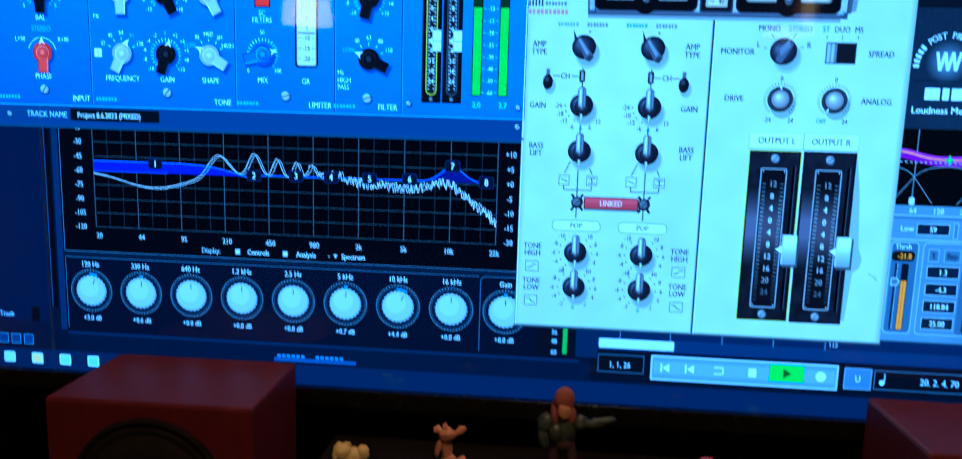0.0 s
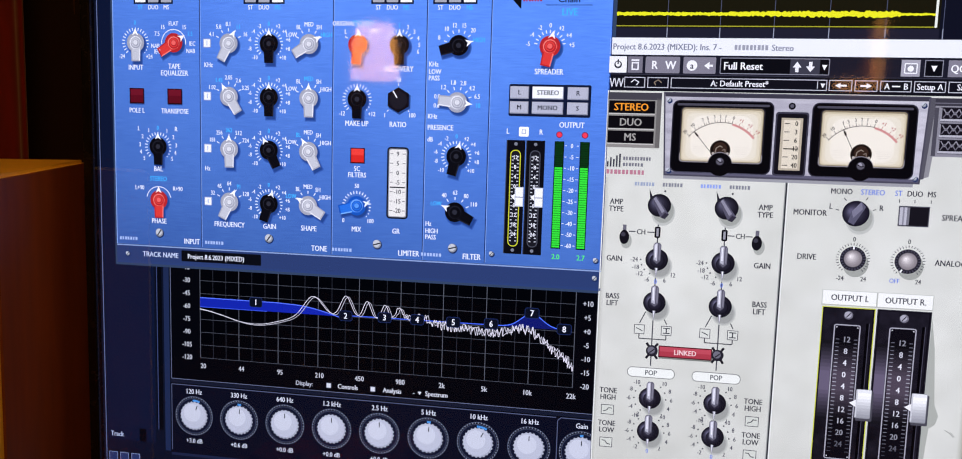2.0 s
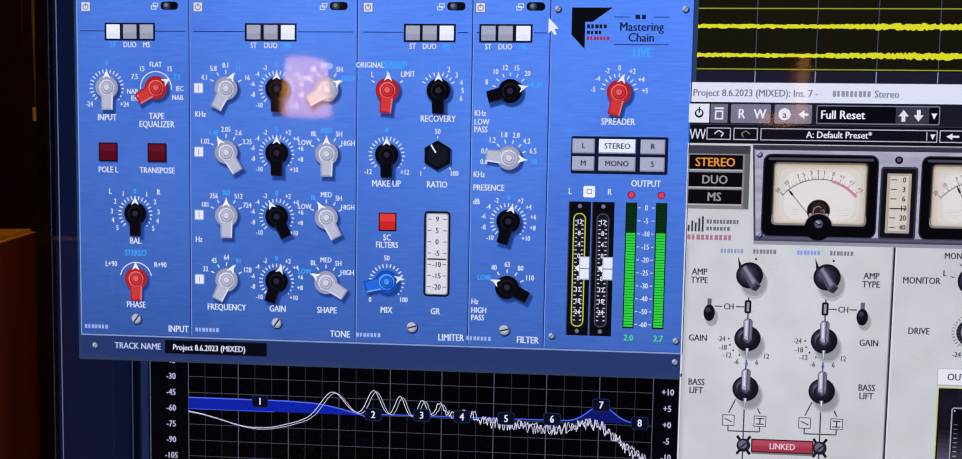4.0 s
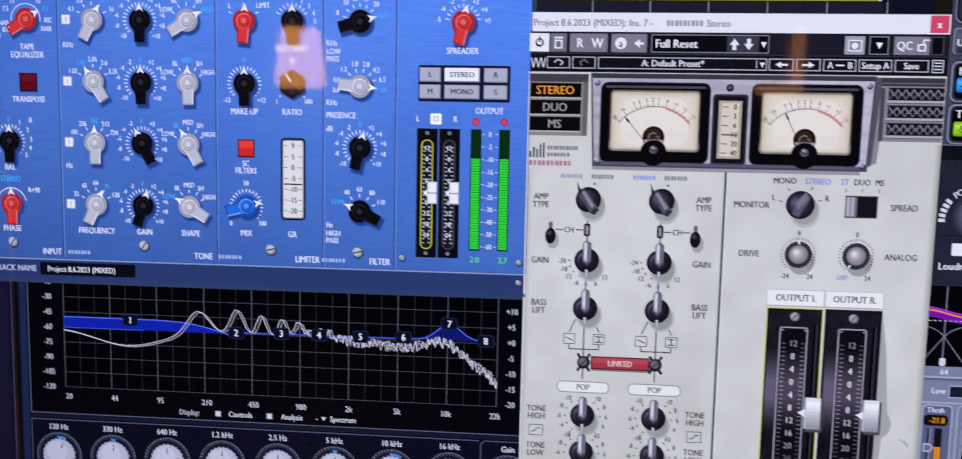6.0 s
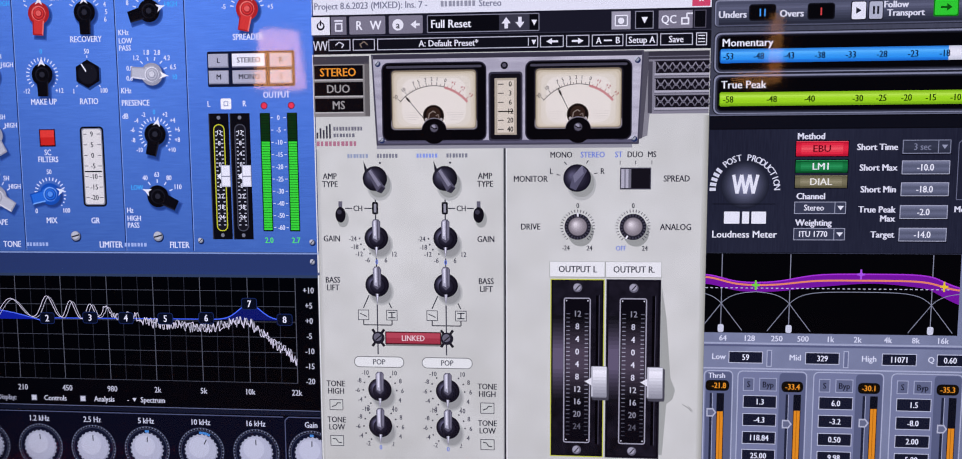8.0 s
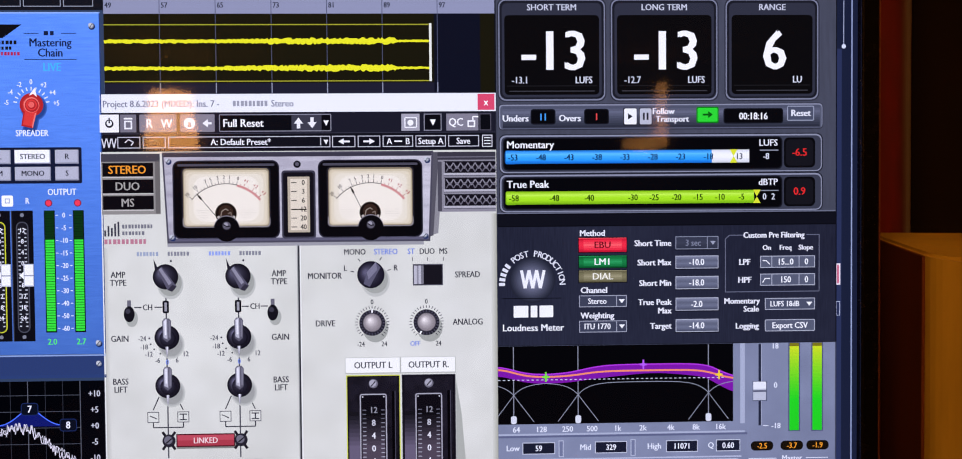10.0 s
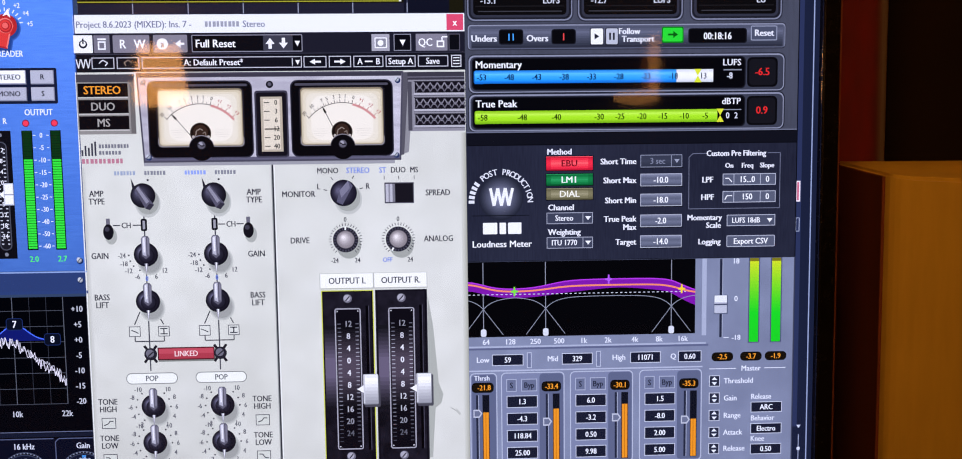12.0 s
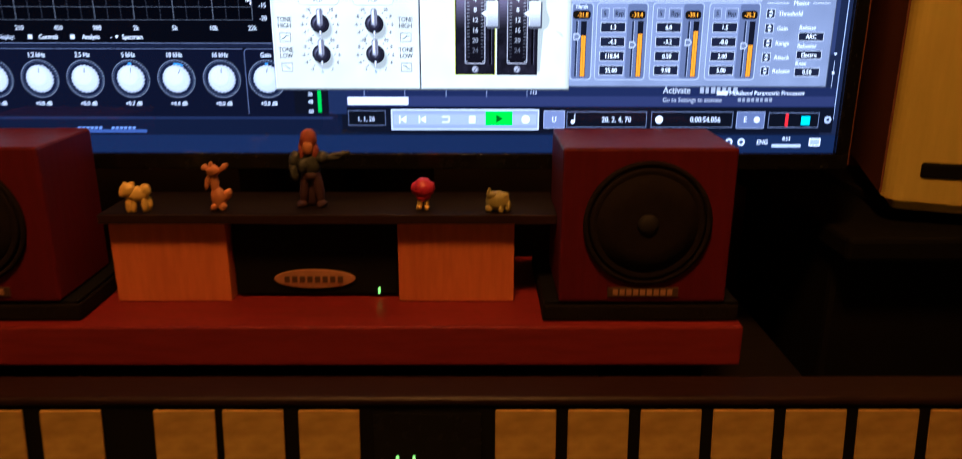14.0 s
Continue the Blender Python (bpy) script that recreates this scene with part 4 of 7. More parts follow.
notice.text(428, 1063, "Activate", 7.2, "b0b4c2", 36, "LEFT").type_bars(469, 1059.2, 512, 1066.6, 7, "9a9eac", 36)
notice.text(428, 1052.3, "Go to Settings to activate", 5.0, "a0a4b2", 36, "LEFT").type_bars(512, 1049.8, 552, 1054.8, 8, "8a8e9c", 36)
notice.rect(488, 1057.6, 500, 1062, "d6daea", 37).text(502, 1059.8, "Multiband Parametric Processor", 4.4, "d6daea", 37, "LEFT", 0.98)
for x, c in ((-500, "d8e4fa"), (-471, "e9d58a"), (-442, "c3d4f2"), (-413, "bcd0f0"), (-384, "d0704a")):
    tray = Sheet("task_bar_icon", tv, "small task bar icon")
    tray.frame_box(x - 6, 997.5, x + 6, 1008.5, "dfe6f6", c, 1.4, 1.8, 4)
tray = Sheet("tray_arrow", tv)
tray.poly([(489, 1003.5), (494, 1003.5), (491.5, 1007.5)], "d5dbee", 4)
for x in (507, 521):
    tray = Sheet("tray_icon", tv)
    tray.disc(x, 1004.5, 4.2, "d5dbee", 4).disc(x, 1004.5, 2.2, "2a3a62", 5)
tray = Sheet("tray_text", tv)
tray.text(545, 1004.5, "ENG", 5, "d5dbee", 4).text(572, 1008.4, "8:53", 4.2, "d5dbee", 4).rect(556, 998.6, 589, 1002, "b8c0d8", 4)
tray = Sheet("message_icon", tv)
tray.frame_box(598, 1000, 611, 1009, "e4e9f8", "9aa6c6", 1.4, 0.8, 4)

# ---------------------------------------------------------------- blue mastering window
blue = Sheet("mastering_window", tv, "blue mastering plug-in window with rows of pointer knobs", base=22)
blue.rect(-497, 1230, 4, 1533, "33435f", 0)
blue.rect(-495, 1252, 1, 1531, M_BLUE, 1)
blue.rect(-495, 1235, 1, 1251, "2c3d6c", 1).rect(-495, 1250.4, 1, 1251.6, "8aa0d0", 2).rect(-495, 1232.4, 1, 1235, "2c3f70", 2)
blue.rect(-497, 1532.5, 4, 1548, "14161e", 1)
for xa, xb in ((-485, -470), (-467, -446), (-442, -424), (-420, -170), (-168, -132), (-130, -96), (-94, -62), (-60, -30), (-28, -4)):
    blue.outline(xa, 1535.4, xb, 1546, "9aa0ae", 0.6, 2)
blue.text(-290, 1539.5, "A: Master Bus: Glue_punch", 4.6, "d2d6e0", 3)
for x in (-400.5, -262.5, -170.5, -109.5):
    blue.rect(x - 0.45, 1253, x + 0.45, 1531, "1e3066", 2).rect(x + 0.5, 1253, x + 1.0, 1531, "8fb0f0", 2)
blue.rect(-495, 1529.8, 1, 1531, "8fb0f0", 2).rect(-495, 1252, -494.2, 1531, "8fb0f0", 2).rect(0.2, 1252, 1, 1531, "20356e", 2)
for xa, xb in ((-492, -470), (-429, -404), (-397, -354), (-311, -266), (-258, -226), (-182, -174), (-167, -163), (-122, -112)):
    blue.rect(xa, 1501, xb, 1501.7, "1d2f63", 2)
blue.frame_box(-423, 1237, -336, 1248.6, "1b2440", "0a0c14", 0.5, 1.4, 2)
blue.text(-420 + 4, 1242.6, "Project 8.6.2023 (MIXED)", 4.6, "e8ecf8", 5, "LEFT")
blue.text(-446, 1242.6, "TRACK NAME", 5.0, "c6d2ee", 5)

bt = Sheet("lettering", blue, "white and light blue panel lettering", base=22)


def words(x, z, w, h=4.6, col=WHITE, align="CENTER", narrow=0.78):
    bt.text(x, z, w, h, col, 6, align, narrow)


def screw(x, z, r=4.0, turn=30, parent=None, base=22):
    sc = Sheet("screw", parent or blue, base=base)
    sc.disc(x + 0.6, z - 0.8, r + 0.5, "1c2c58", 3).disc(x, z, r, "8f949e", 4).disc(x - 0.4, z + 0.5, r * 0.8, "c2c6ce", 5).ray(x, z, turn, -r * 0.9, r * 0.9, r * 0.3, "2c2f38", 6)


def pointer_knob(x, z, ang, kind, ticks=True, span=135, n=21):
    base_c, tail_c, mid_c, arrow, edge = {"grey": ("a2a4b2", "c4c6d0", "dcdde4", "ffffff", "e6e7ee"), "black": ("0a0a10", "0c0c13", "2c2d38", "f4f6ff", "20212b"),
                                          "red": ("b0262a", "dc3c38", "ee6660", "fff4f4", "f07a72"), "blue": ("1b52b4", "2b70dc", "5a98f2", "e8f0ff", "78aef8")}[kind]
    kn = Sheet("pointer_knob", blue, {"grey": "light grey pointer knob", "black": "black pointer knob", "red": "red pointer knob", "blue": "bright blue pointer knob"}[kind], base=22)
    if ticks:
        for k in range(n):
            kn.ray(x, z, -span + 2 * span * k / (n - 1), 11.6, 14.6, 0.95, "dfe8ff", 3)
    a = radians(ang + 180)
    s, c = math.sin(a), math.cos(a)
    def q(u, v):
        return (x + u * c + v * s, z - u * s + v * c)
    # soft drop shadow in three steps
    for k, shadow in enumerate(("3a5fb0", "2f509c", "264486")):
        g = 1.4 - 0.7 * k
        kn.poly([(px + 2.0, pz - 2.6) for px, pz in (q(-4.6 - g, 0), q(4.6 + g, 0), q(4.4 + g, 18.5 + g), q(-4.4 - g, 18.5 + g))], shadow, 3.4 + 0.2 * k).disc(x + 1.7, z - 2.2, 9.4 + g, shadow, 3.5 + 0.2 * k)
    kn.dome(x, z, 9.5, base_c, tail_c, 5, 5, (-0.1, 0.1))
    kn.poly([q(-7.0, -1.5), q(7.0, -1.5), q(5.2, 6), q(4.7, 18.5), q(-4.7, 18.5), q(-5.2, 6)], tail_c, 6)
    # one flank catches the light, the other falls off, and the butt end shows its face
    kn.poly([q(-4.7, 18.5), q(-3.6, 17.4), q(-4.0, 6), q(-5.2, 6)], edge if s <= 0.3 else base_c, 7)
    kn.poly([q(4.7, 18.5), q(3.6, 17.4), q(4.0, 6), q(5.2, 6)], base_c if s <= 0.3 else edge, 7)
    kn.poly([q(-4.7, 18.5), q(4.7, 18.5), q(3.6, 17.2), q(-3.6, 17.2)], base_c, 7.2)
    kn.disc(x, z, 6.2, edge, 8).disc(x + 0.3, z - 0.4, 5.5, base_c, 8.3).disc(x, z, 4.5, tail_c, 9).disc(x + 0.3, z - 0.3, 3.2, base_c, 9.3).disc(x, z, 2.4, mid_c, 10)
    kn.poly([q(-3.3, -7.0), q(0, -14.0), q(3.3, -7.0), q(0, -9.0)], arrow, 11)


def ring_words(x, z, items, r=19.5, h=4.0):
    """Scale numbers round a knob: (angle, text, chosen)."""
    for ang, w, on in items:
        a = radians(ang)
        words(x + r * 1.08 * math.sin(a), z + r * math.cos(a), w, h, CYAN if on else WHITE)


GAIN = [(-135, "-10", 0), (-105, "-8", 0), (-78, "-6", 0), (-52, "-4", 0), (-28, "-2", 0), (0, "0", 1), (28, "+2", 0), (52, "+4", 0), (78, "+6", 0), (105, "+8", 0), (135, "+10", 0)]
ROWS_Z = (1456, 1404.5, 1353, 1300)
FREQ = (("4.1", "5.8", "8.1", "11", "16"), ("1.02", "1.45", "2.05", "2.6", "3.25"), ("181", "256", "362", "512", "724"), ("32", "45", "64", "91", "128"))
FSEL, FANG, GANG, SANG, SSEL = (3, 1, 2, 3), (28, -32, 0, 26), (0, 0, -26, 18), (58, 0, -28, -58), (4, 2, 1, 0)
for row, z in enumerate(ROWS_Z):
    pointer_knob(-370, z, FANG[row], "grey", True, 62, 5)
    ring_words(-370, z, [(-62 + 31 * k, w, k == FSEL[row]) for k, w in enumerate(FREQ[row])], 18.5)
    pointer_knob(-328, z, GANG[row], "black")
    ring_words(-328, z, GAIN, 18.8, 3.8)
    pointer_knob(-287, z, SANG[row], "grey", True, 62, 5)
    ring_words(-287, z, [(-62 + 31 * k, w, k == SSEL[row]) for k, w in enumerate(("LOW", "BL", "MED", "SH", "HIGH"))], 18.5)
    sq = Sheet("band_switch", blue, "small white square band switch", base=22)
    sq.frame_box(-397, z - 4.4, -388.6, z + 4.4, "8f9dc8", "f4f6ff", 0.8, 1, 3).text(-392.8, z, "I", 4.4, "a4b4e0", 6)
for z, w in ((1435, "KHz"), (1333, "Hz")):
    words(-396, z, w, 4.4, align="LEFT")
for x, w in ((-370, "FREQUENCY"), (-327, "GAIN"), (-286, "SHAPE")):
    words(x, 1277.4, w, 4.9)
pointer_knob(-470, 1456, 0, "grey")
ring_words(-470, 1456, [(-135, "-24", 0), (0, "0", 1), (135, "+24", 0)], 19.5)
words(-470, 1431.5, "INPUT", 4.9)
pointer_knob(-428.5, 1456, 58, "red", False)
tp = Sheet("dial_arc", blue, base=22)
for k in range(16):
    a0, a1 = radians(-95 + 12 * k), radians(-95 + 12 * (k + 1))
    tp.line([(-428.5 + 13 * math.sin(a0), 1456 + 13 * math.cos(a0)), (-428.5 + 13 * math.sin(a1), 1456 + 13 * math.cos(a1))], 0.8, WHITE, 3)
ring_words(-428.5, 1456, [(-100, "NAB", 0), (-118, "IEC", 0), (-62, "7.5", 0), (-35, "15", 0), (0, "FLAT", 0), (35, "15", 0), (62, "7.5", 1), (92, "IEC", 0), (115, "NAB", 0)], 18.6)
words(-428, 1433, "TAPE", 4.9)
words(-428, 1426.4, "EQUALIZER", 4.9)
for x, w in ((-469.5, "POLE L"), (-428, "TRANSPOSE")):
    sw = Sheet("push_button", blue, "dark red square push button", base=22)
    sw.rect(x - 7.6, 1394.6, x + 8.4, 1409.6, "2b4a8c", 3).rect(x - 8, 1395.6, x + 8, 1411, "2a0a14", 4).rect(x - 6.8, 1396.8, x + 6.8, 1410, "5c0f1e", 5).rect(x - 6.8, 1404, x + 6.8, 1410, "6d1526", 6)
    words(x, 1388.8, w, 4.7)
pointer_knob(-447, 1353, 0, "black")
ring_words(-447, 1353, [(-130, "5", 0), (-108, "4", 0), (-85, "3", 0), (-58, "2", 0), (-30, "1", 0), (0, "0", 1), (30, "1", 0), (58, "2", 0), (85, "3", 0), (108, "4", 0), (130, "5", 0)], 18.5)
words(-468, 1371, "L", 4.4)
words(-427, 1371, "R", 4.4)
words(-447, 1330.5, "BAL", 4.9)
pointer_knob(-447, 1299, 0, "red", False)
ph = Sheet("dial_arc", blue, base=22)
for k in range(12):
    a0, a1 = radians(-78 + 13 * k), radians(-78 + 13 * (k + 1))
    ph.line([(-447 + 13.5 * math.sin(a0), 1299 + 13.5 * math.cos(a0)), (-447 + 13.5 * math.sin(a1), 1299 + 13.5 * math.cos(a1))], 0.8, WHITE, 3)
words(-447, 1320.5, "STEREO", 4.6, CYAN)
words(-468, 1311, "L+90", 4.2)
words(-426, 1311, "R+90", 4.2)
words(-447, 1277.4, "PHASE", 4.9)
for x in (-447, -328, -216, -141):
    screw(x, 1265.5, 4.2, 35 if x < -300 else 75)
for x, w in ((-411, "INPUT"), (-275, "TONE"), (-184, "LIMITER"), (-122, "FILTER")):
    words(x, 1258, w, 5.2)
for x in (-480, -385, -250, -160):
    bt.type_bars(x - 11.5, 1256, x + 9, 1260, 7, "a6bcec", 6)
pointer_knob(-238, 1456, 5, "red", True, 60, 3)
words(-252, 1475.5, "ORIGINAL", 4.2)
words(-232.5, 1476.3, "MODERN", 4.2, CYAN)
bt.rect(-240.5, 1473.0, -224.5, 1473.7, CYAN, 6)
words(-221.5, 1468.5, "LIMIT", 4.2)
words(-250, 1468, "L", 4.2)
pointer_knob(-197, 1456, 0, "black", True, 62, 9)
ring_words(-197, 1456, [(0, "1", 1), (25, "2", 0), (48, "3", 0), (70, "4", 0), (90, "5", 0), (110, "6", 0)], 18)
words(-197, 1433.6, "RECOVERY", 4.9)
pointer_knob(-238, 1404.5, 0, "black")
ring_words(-238, 1404.5, [(-135, "-12", 0), (0, "0", 1), (135, "+12", 0)], 19.5)
words(-238, 1381.4, "MAKE UP", 4.9)
ratio = Sheet("ratio_knob", blue, "black hexagonal ratio knob", base=22)
ratio.poly([(-197 + 12.4 * math.sin(radians(60 * k)) + 1.2, 1403 + 12.4 * math.cos(radians(60 * k))) for k in range(6)], "274684", 3)
ratio.poly([(-197 + 12 * math.sin(radians(60 * k)), 1404.5 + 12 * math.cos(radians(60 * k))) for k in range(6)], "0d0d16", 4)
ratio.disc(-197, 1404.5, 8.5, "191a24", 5).ray(-197, 1404.5, -32, 2.5, 10, 1.2, "f0f2fa", 6)
for a in (-135, 0, 135):
    ratio.ray(-197, 1404.5, a, 13.5, 15.5, 0.8, WHITE, 3)
ring_words(-197, 1404.5, [(-140, "1", 0), (0, "50", 0), (138, "100", 0)], 19)
words(-197, 1381.4, "RATIO", 4.9)
scb = Sheet("push_button", blue, "bright red square side-chain button", base=22)
scb.rect(-244, 1343, -229.4, 1358, "2a0a14", 3).rect(-243, 1344.2, -230.4, 1357.2, "d82a24", 4).rect(-243, 1351, -230.4, 1357.2, "ee4038", 5)
words(-237, 1338, "SC", 4.7)
words(-237, 1332, "FILTERS", 4.7)
pointer_knob(-237, 1302, 75, "blue")
ring_words(-237, 1302, [(-140, "0", 0), (0, "50", 0), (138, "100", 0)], 19.3)
words(-237, 1279, "MIX", 4.9)
gr = Sheet("reduction_meter", blue, "white gain reduction meter in a dark frame", base=22)
gr.frame_box(-207, 1291, -185.6, 1360, "14161e", "8f92a0", 1.6, 3.4, 3).rrect(-204.6, 1293.4, -188, 1357.6, 2, "e8e6e2", 6)
for k, w in enumerate(("9", "5", "0", "-5", "-10", "-15", "-20")):
    gr.text(-196.3, 1353.5 - 9.1 * k, w, 4.2, "3a3a42", 8)
    for x0, x1 in ((-204, -201), (-191.6, -188.6)):
        gr.rect(x0, 1353.2 - 9.1 * k, x1, 1353.8 - 9.1 * k, "55555e", 8)
gr.rect(-204, 1320.8, -188.6, 1322, "22222a", 9)
words(-197, 1279, "GR", 4.9)
pointer_knob(-140, 1456, 74, "black", True, 74, 7)
ring_words(-140, 1456, [(-68, "8", 0), (-36, "10", 0), (-12, "12", 0), (14, "15", 0), (42, "20", 0), (74, "HIGH", 1)], 18.6)
words(-168, 1438.5, "KHz", 4.4, align="LEFT")
words(-168, 1431.6, "LOW", 4.4, align="LEFT")
words(-168, 1425.6, "PASS", 4.4, align="LEFT")
pointer_knob(-140, 1403.5, 96, "grey", True, 96, 8)
ring_words(-140, 1403.5, [(-100, "0.6", 0), (-74, "0.8", 0), (-42, "1.2", 0), (-12, "1.8", 0), (16, "2.8", 0), (44, "4.2", 0), (72, "6.5", 0), (98, "10", 1)], 18.6)
words(-168, 1390, "KHz", 4.4, align="LEFT")
words(-168, 1379.6, "PRESENCE", 4.7, align="LEFT")
words(-168, 1368.4, "dB", 4.4, align="LEFT")
pointer_knob(-139.5, 1353, 14, "black")
ring_words(-139.5, 1353, GAIN, 18.8, 3.8)
pointer_knob(-139.5, 1300, -64, "black", True, 66, 5)
ring_words(-139.5, 1300, [(-66, "LOW", 1), (-32, "40", 0), (0, "63", 0), (32, "80", 0), (64, "110", 0)], 18.6)
for z, w in ((1288, "Hz"), (1281, "HIGH"), (1275, "PASS")):
    words(-168, z, w, 4.4, align="LEFT")
pointer_knob(-55, 1456, 12, "red", True, 80, 11)
ring_words(-55, 1456, [(-84, "-5", 0), (-56, "-4", 0), (-28, "-2", 0), (0, "0", 0), (30, "+2", 0), (58, "+4", 0), (86, "+5", 0)], 18.6)
words(-55, 1433, "SPREADER", 4.9)
# module heads: power squares, toggles, mode buttons
for x, xs in ((-487, (-464, -450, -436)), (-393, (-347, -333, -319)), (-254, (-218, -204.5, -191)), (-164.5, (-158, -144.5, -130.5))):
    pw = Sheet("power_button", blue, "small white power button", base=22)
    pw.frame_box(x - 4.2, 1516.6, x + 4.2, 1525, "6478b4", "e6eaf4", 0.7, 1, 3).disc(x, 1520.6, 2.5, "8a8f9c", 6).disc(x, 1520.6, 1.7, "e6eaf4", 7).rect(x - 0.4, 1520.6, x + 0.4, 1523.6, "8a8f9c", 8)
    for k, xb in enumerate(xs):
        mb = Sheet("mode_button", blue, "square mode button, one of three", base=22)
        on = k == (0 if x < -450 else 2)
        mb.rect(xb - 7.2, 1493.6, xb + 7.2, 1508, "12182e", 3).rect(xb - 5.6, 1495.2, xb + 5.6, 1506.6, "f4f6ff" if on else "a4a6b2", 4).rect(xb - 5.6, 1500, xb + 5.6, 1506.6, "ffffff" if on else "b2b4bf", 5)
        words(xb, 1490.4, ("ST", "DUO", "MS")[k], 4.2, CYAN if on else WHITE)
for x in (-417, -278, -184, -121.5):
    tg = Sheet("toggle", blue, "black rocker toggle", base=22)
    tg.rrect(x - 7, 1518.4, x + 7.6, 1525, 3, "0c0e16", 3).disc(x - 2, 1521.8, 3, "3a3e4c", 4).disc(x - 2.4, 1522.2, 1.5, "7c8290", 5)
    tg.outline(x - 15, 1518.6, x - 10.6, 1522, WHITE, 0.6, 3).outline(x - 13.4, 1520.6, x - 9, 1524, WHITE, 0.6, 3)
# maker's plate: plain shapes, and the name of the unit
plate = Sheet("maker_plate", blue, "black angular plate with plain coloured bars", base=22)
plate.poly([(-93, 1521), (-61.5, 1521), (-77, 1510), (-82.5, 1510), (-82.5, 1489)], "0e0f14", 3).poly([(-93, 1521), (-82.5, 1510), (-82.5, 1489), (-93, 1500)], "0e0f14", 3)
plate.type_bars(-81, 1504.6, -65, 1508.4, 5, "15171e", 4).type_bars(-81, 1500.2, -69, 1503.6, 4, "15171e", 4).type_bars(-81, 1495.6, -63, 1499.2, 7, "b02a50", 4)
plate.type_bars(-44, 1511.8, -34, 1516, 2, "16213e", 4).rect(-60, 1513.5, -48, 1514.1, "16213e", 4).rect(-30, 1513.5, -18, 1514.1, "16213e", 4).rect(-60, 1492.4, -18, 1493, "16213e", 4)
plate.text(-39, 1506.4, "Mastering", 6.4, "16213e", 4, narrow=0.9).text(-39, 1498.2, "Chain", 6.4, "16213e", 4, narrow=0.9).text(-38, 1486.6, "LIVE", 6.2, CYAN, 4, narrow=0.85)
for x, z in ((-104, 1520), (-6, 1520), (-103, 1262), (-5, 1261), (-5, 1244), (-483, 1242)):
    screw(x, z, 2.2, 40)
buttons = Sheet("channel_buttons", blue, "dark frame with six channel buttons", base=22)
buttons.rrect(-91, 1392, -15.6, 1421.4, 1.5, "141b33", 3)
for x0, x1, z0, z1, w, on in ((-90, -72.6, 1408, 1419.4, "L", 0), (-69.4, -40.6, 1408, 1419.4, "STEREO", 1), (-37, -18, 1408, 1419.4, "R", 0),
                              (-90, -72.6, 1394.4, 1405.6, "M", 0), (-69.4, -40.6, 1394.4, 1405.6, "MONO", 0), (-37, -18, 1394.4, 1405.6, "S", 0)):
    buttons.rect(x0, z0, x1, z1, "8d90a4", 4).rect(x0, z0 + 1, x1 - 0.8, z1, "f6f8ff" if on else "b4b6c6", 5).text((x0 + x1) / 2, (z0 + z1) / 2 + 0.3, w, 4.1, "1c2030", 6, narrow=0.95)
words(-91, 1378, "L", 4.6)
words(-60, 1378, "R", 4.6)
words(-32, 1385, "OUTPUT", 5.0)
lk = Sheet("link_button", blue, "lit white link button", base=22)
lk.rrect(-80.6, 1373.4, -71.4, 1382.4, 1.2, "ffffff", 3).outline(-78, 1376, -74, 1380, "9aa6c8", 0.7, 5)
for x, sel in ((-83, 1), (-64.6, 0)):
    fd = Sheet("output_fader", blue, "black output fader with a white cap", base=22)
    fd.rect(x - 8.8, 1263, x + 8.8, 1370, "0d0d14", 3).rect(x - 8.8, 1263, x - 8.0, 1370, "3a3c48", 4).disc(x, 1366.4, 1.6, "7c7f8c", 5).disc(x, 1266.6, 1.6, "7c7f8c", 5)
    fd.frame_box(x - 5, 1270, x + 5, 1361, "c9cc2e" if sel else "4a4c58", "1a1a22", 0.9, 4.6, 4)
    for k in range(25):
        fd.rect(x - 3.4, 1275 + 3.3 * k, x - 1.6, 1275.9 + 3.3 * k, "c9ccd8", 7)
        fd.rect(x + 1.6, 1275 + 3.3 * k, x + 3.4, 1275.9 + 3.3 * k, "c9ccd8", 7)
    for k, w in enumerate(("12", "8", "4", "0", "4", "8", "12", "18", "24")):
        fd.text(x, 1354 - 9 * k, w, 3.6, "f0f2fa", 8)
    fd.rect(x + 0.5, 1308, x + 8.6, 1326.4, "c6cad6", 9).rect(x + 1.4, 1309, x + 8, 1325.6, "f4f6fc", 10).poly([(x + 0.5, 1320), (x + 0.5, 1314), (x - 3, 1317)], "f4f6fc", 10).rect(x + 0.5, 1316.4, x + 8.6, 1317.4, "9a9eac", 11)
for x, lev in ((-42.6, 1344.5), (-19.2, 1345.5)):
    mt = Sheet("output_meter", blue, "segmented green output meter under a red clip light", base=22)
    mt.rect(x - 4.4, 1270, x + 4.4, 1370, "0a120e", 3)
    z = 1271.2
    while z < lev:
        mt.rect(x - 3.6, z, x + 3.6, z + 1.75, "35e038", 4)
        z += 2.15
    while z < 1368:
        mt.rect(x - 3.6, z, x + 3.6, z + 1.75, "0c3414", 4)
        z += 2.15
    mt.disc(x - 0.4, 1376, 3.0, "7a1a34", 3).disc(x - 0.4, 1376, 2.3, "f03c56", 4)
    words(x + 0.5, 1262.4, "2.0" if x < -30 else "2.7", 4.6, "58f06a", narrow=0.9)
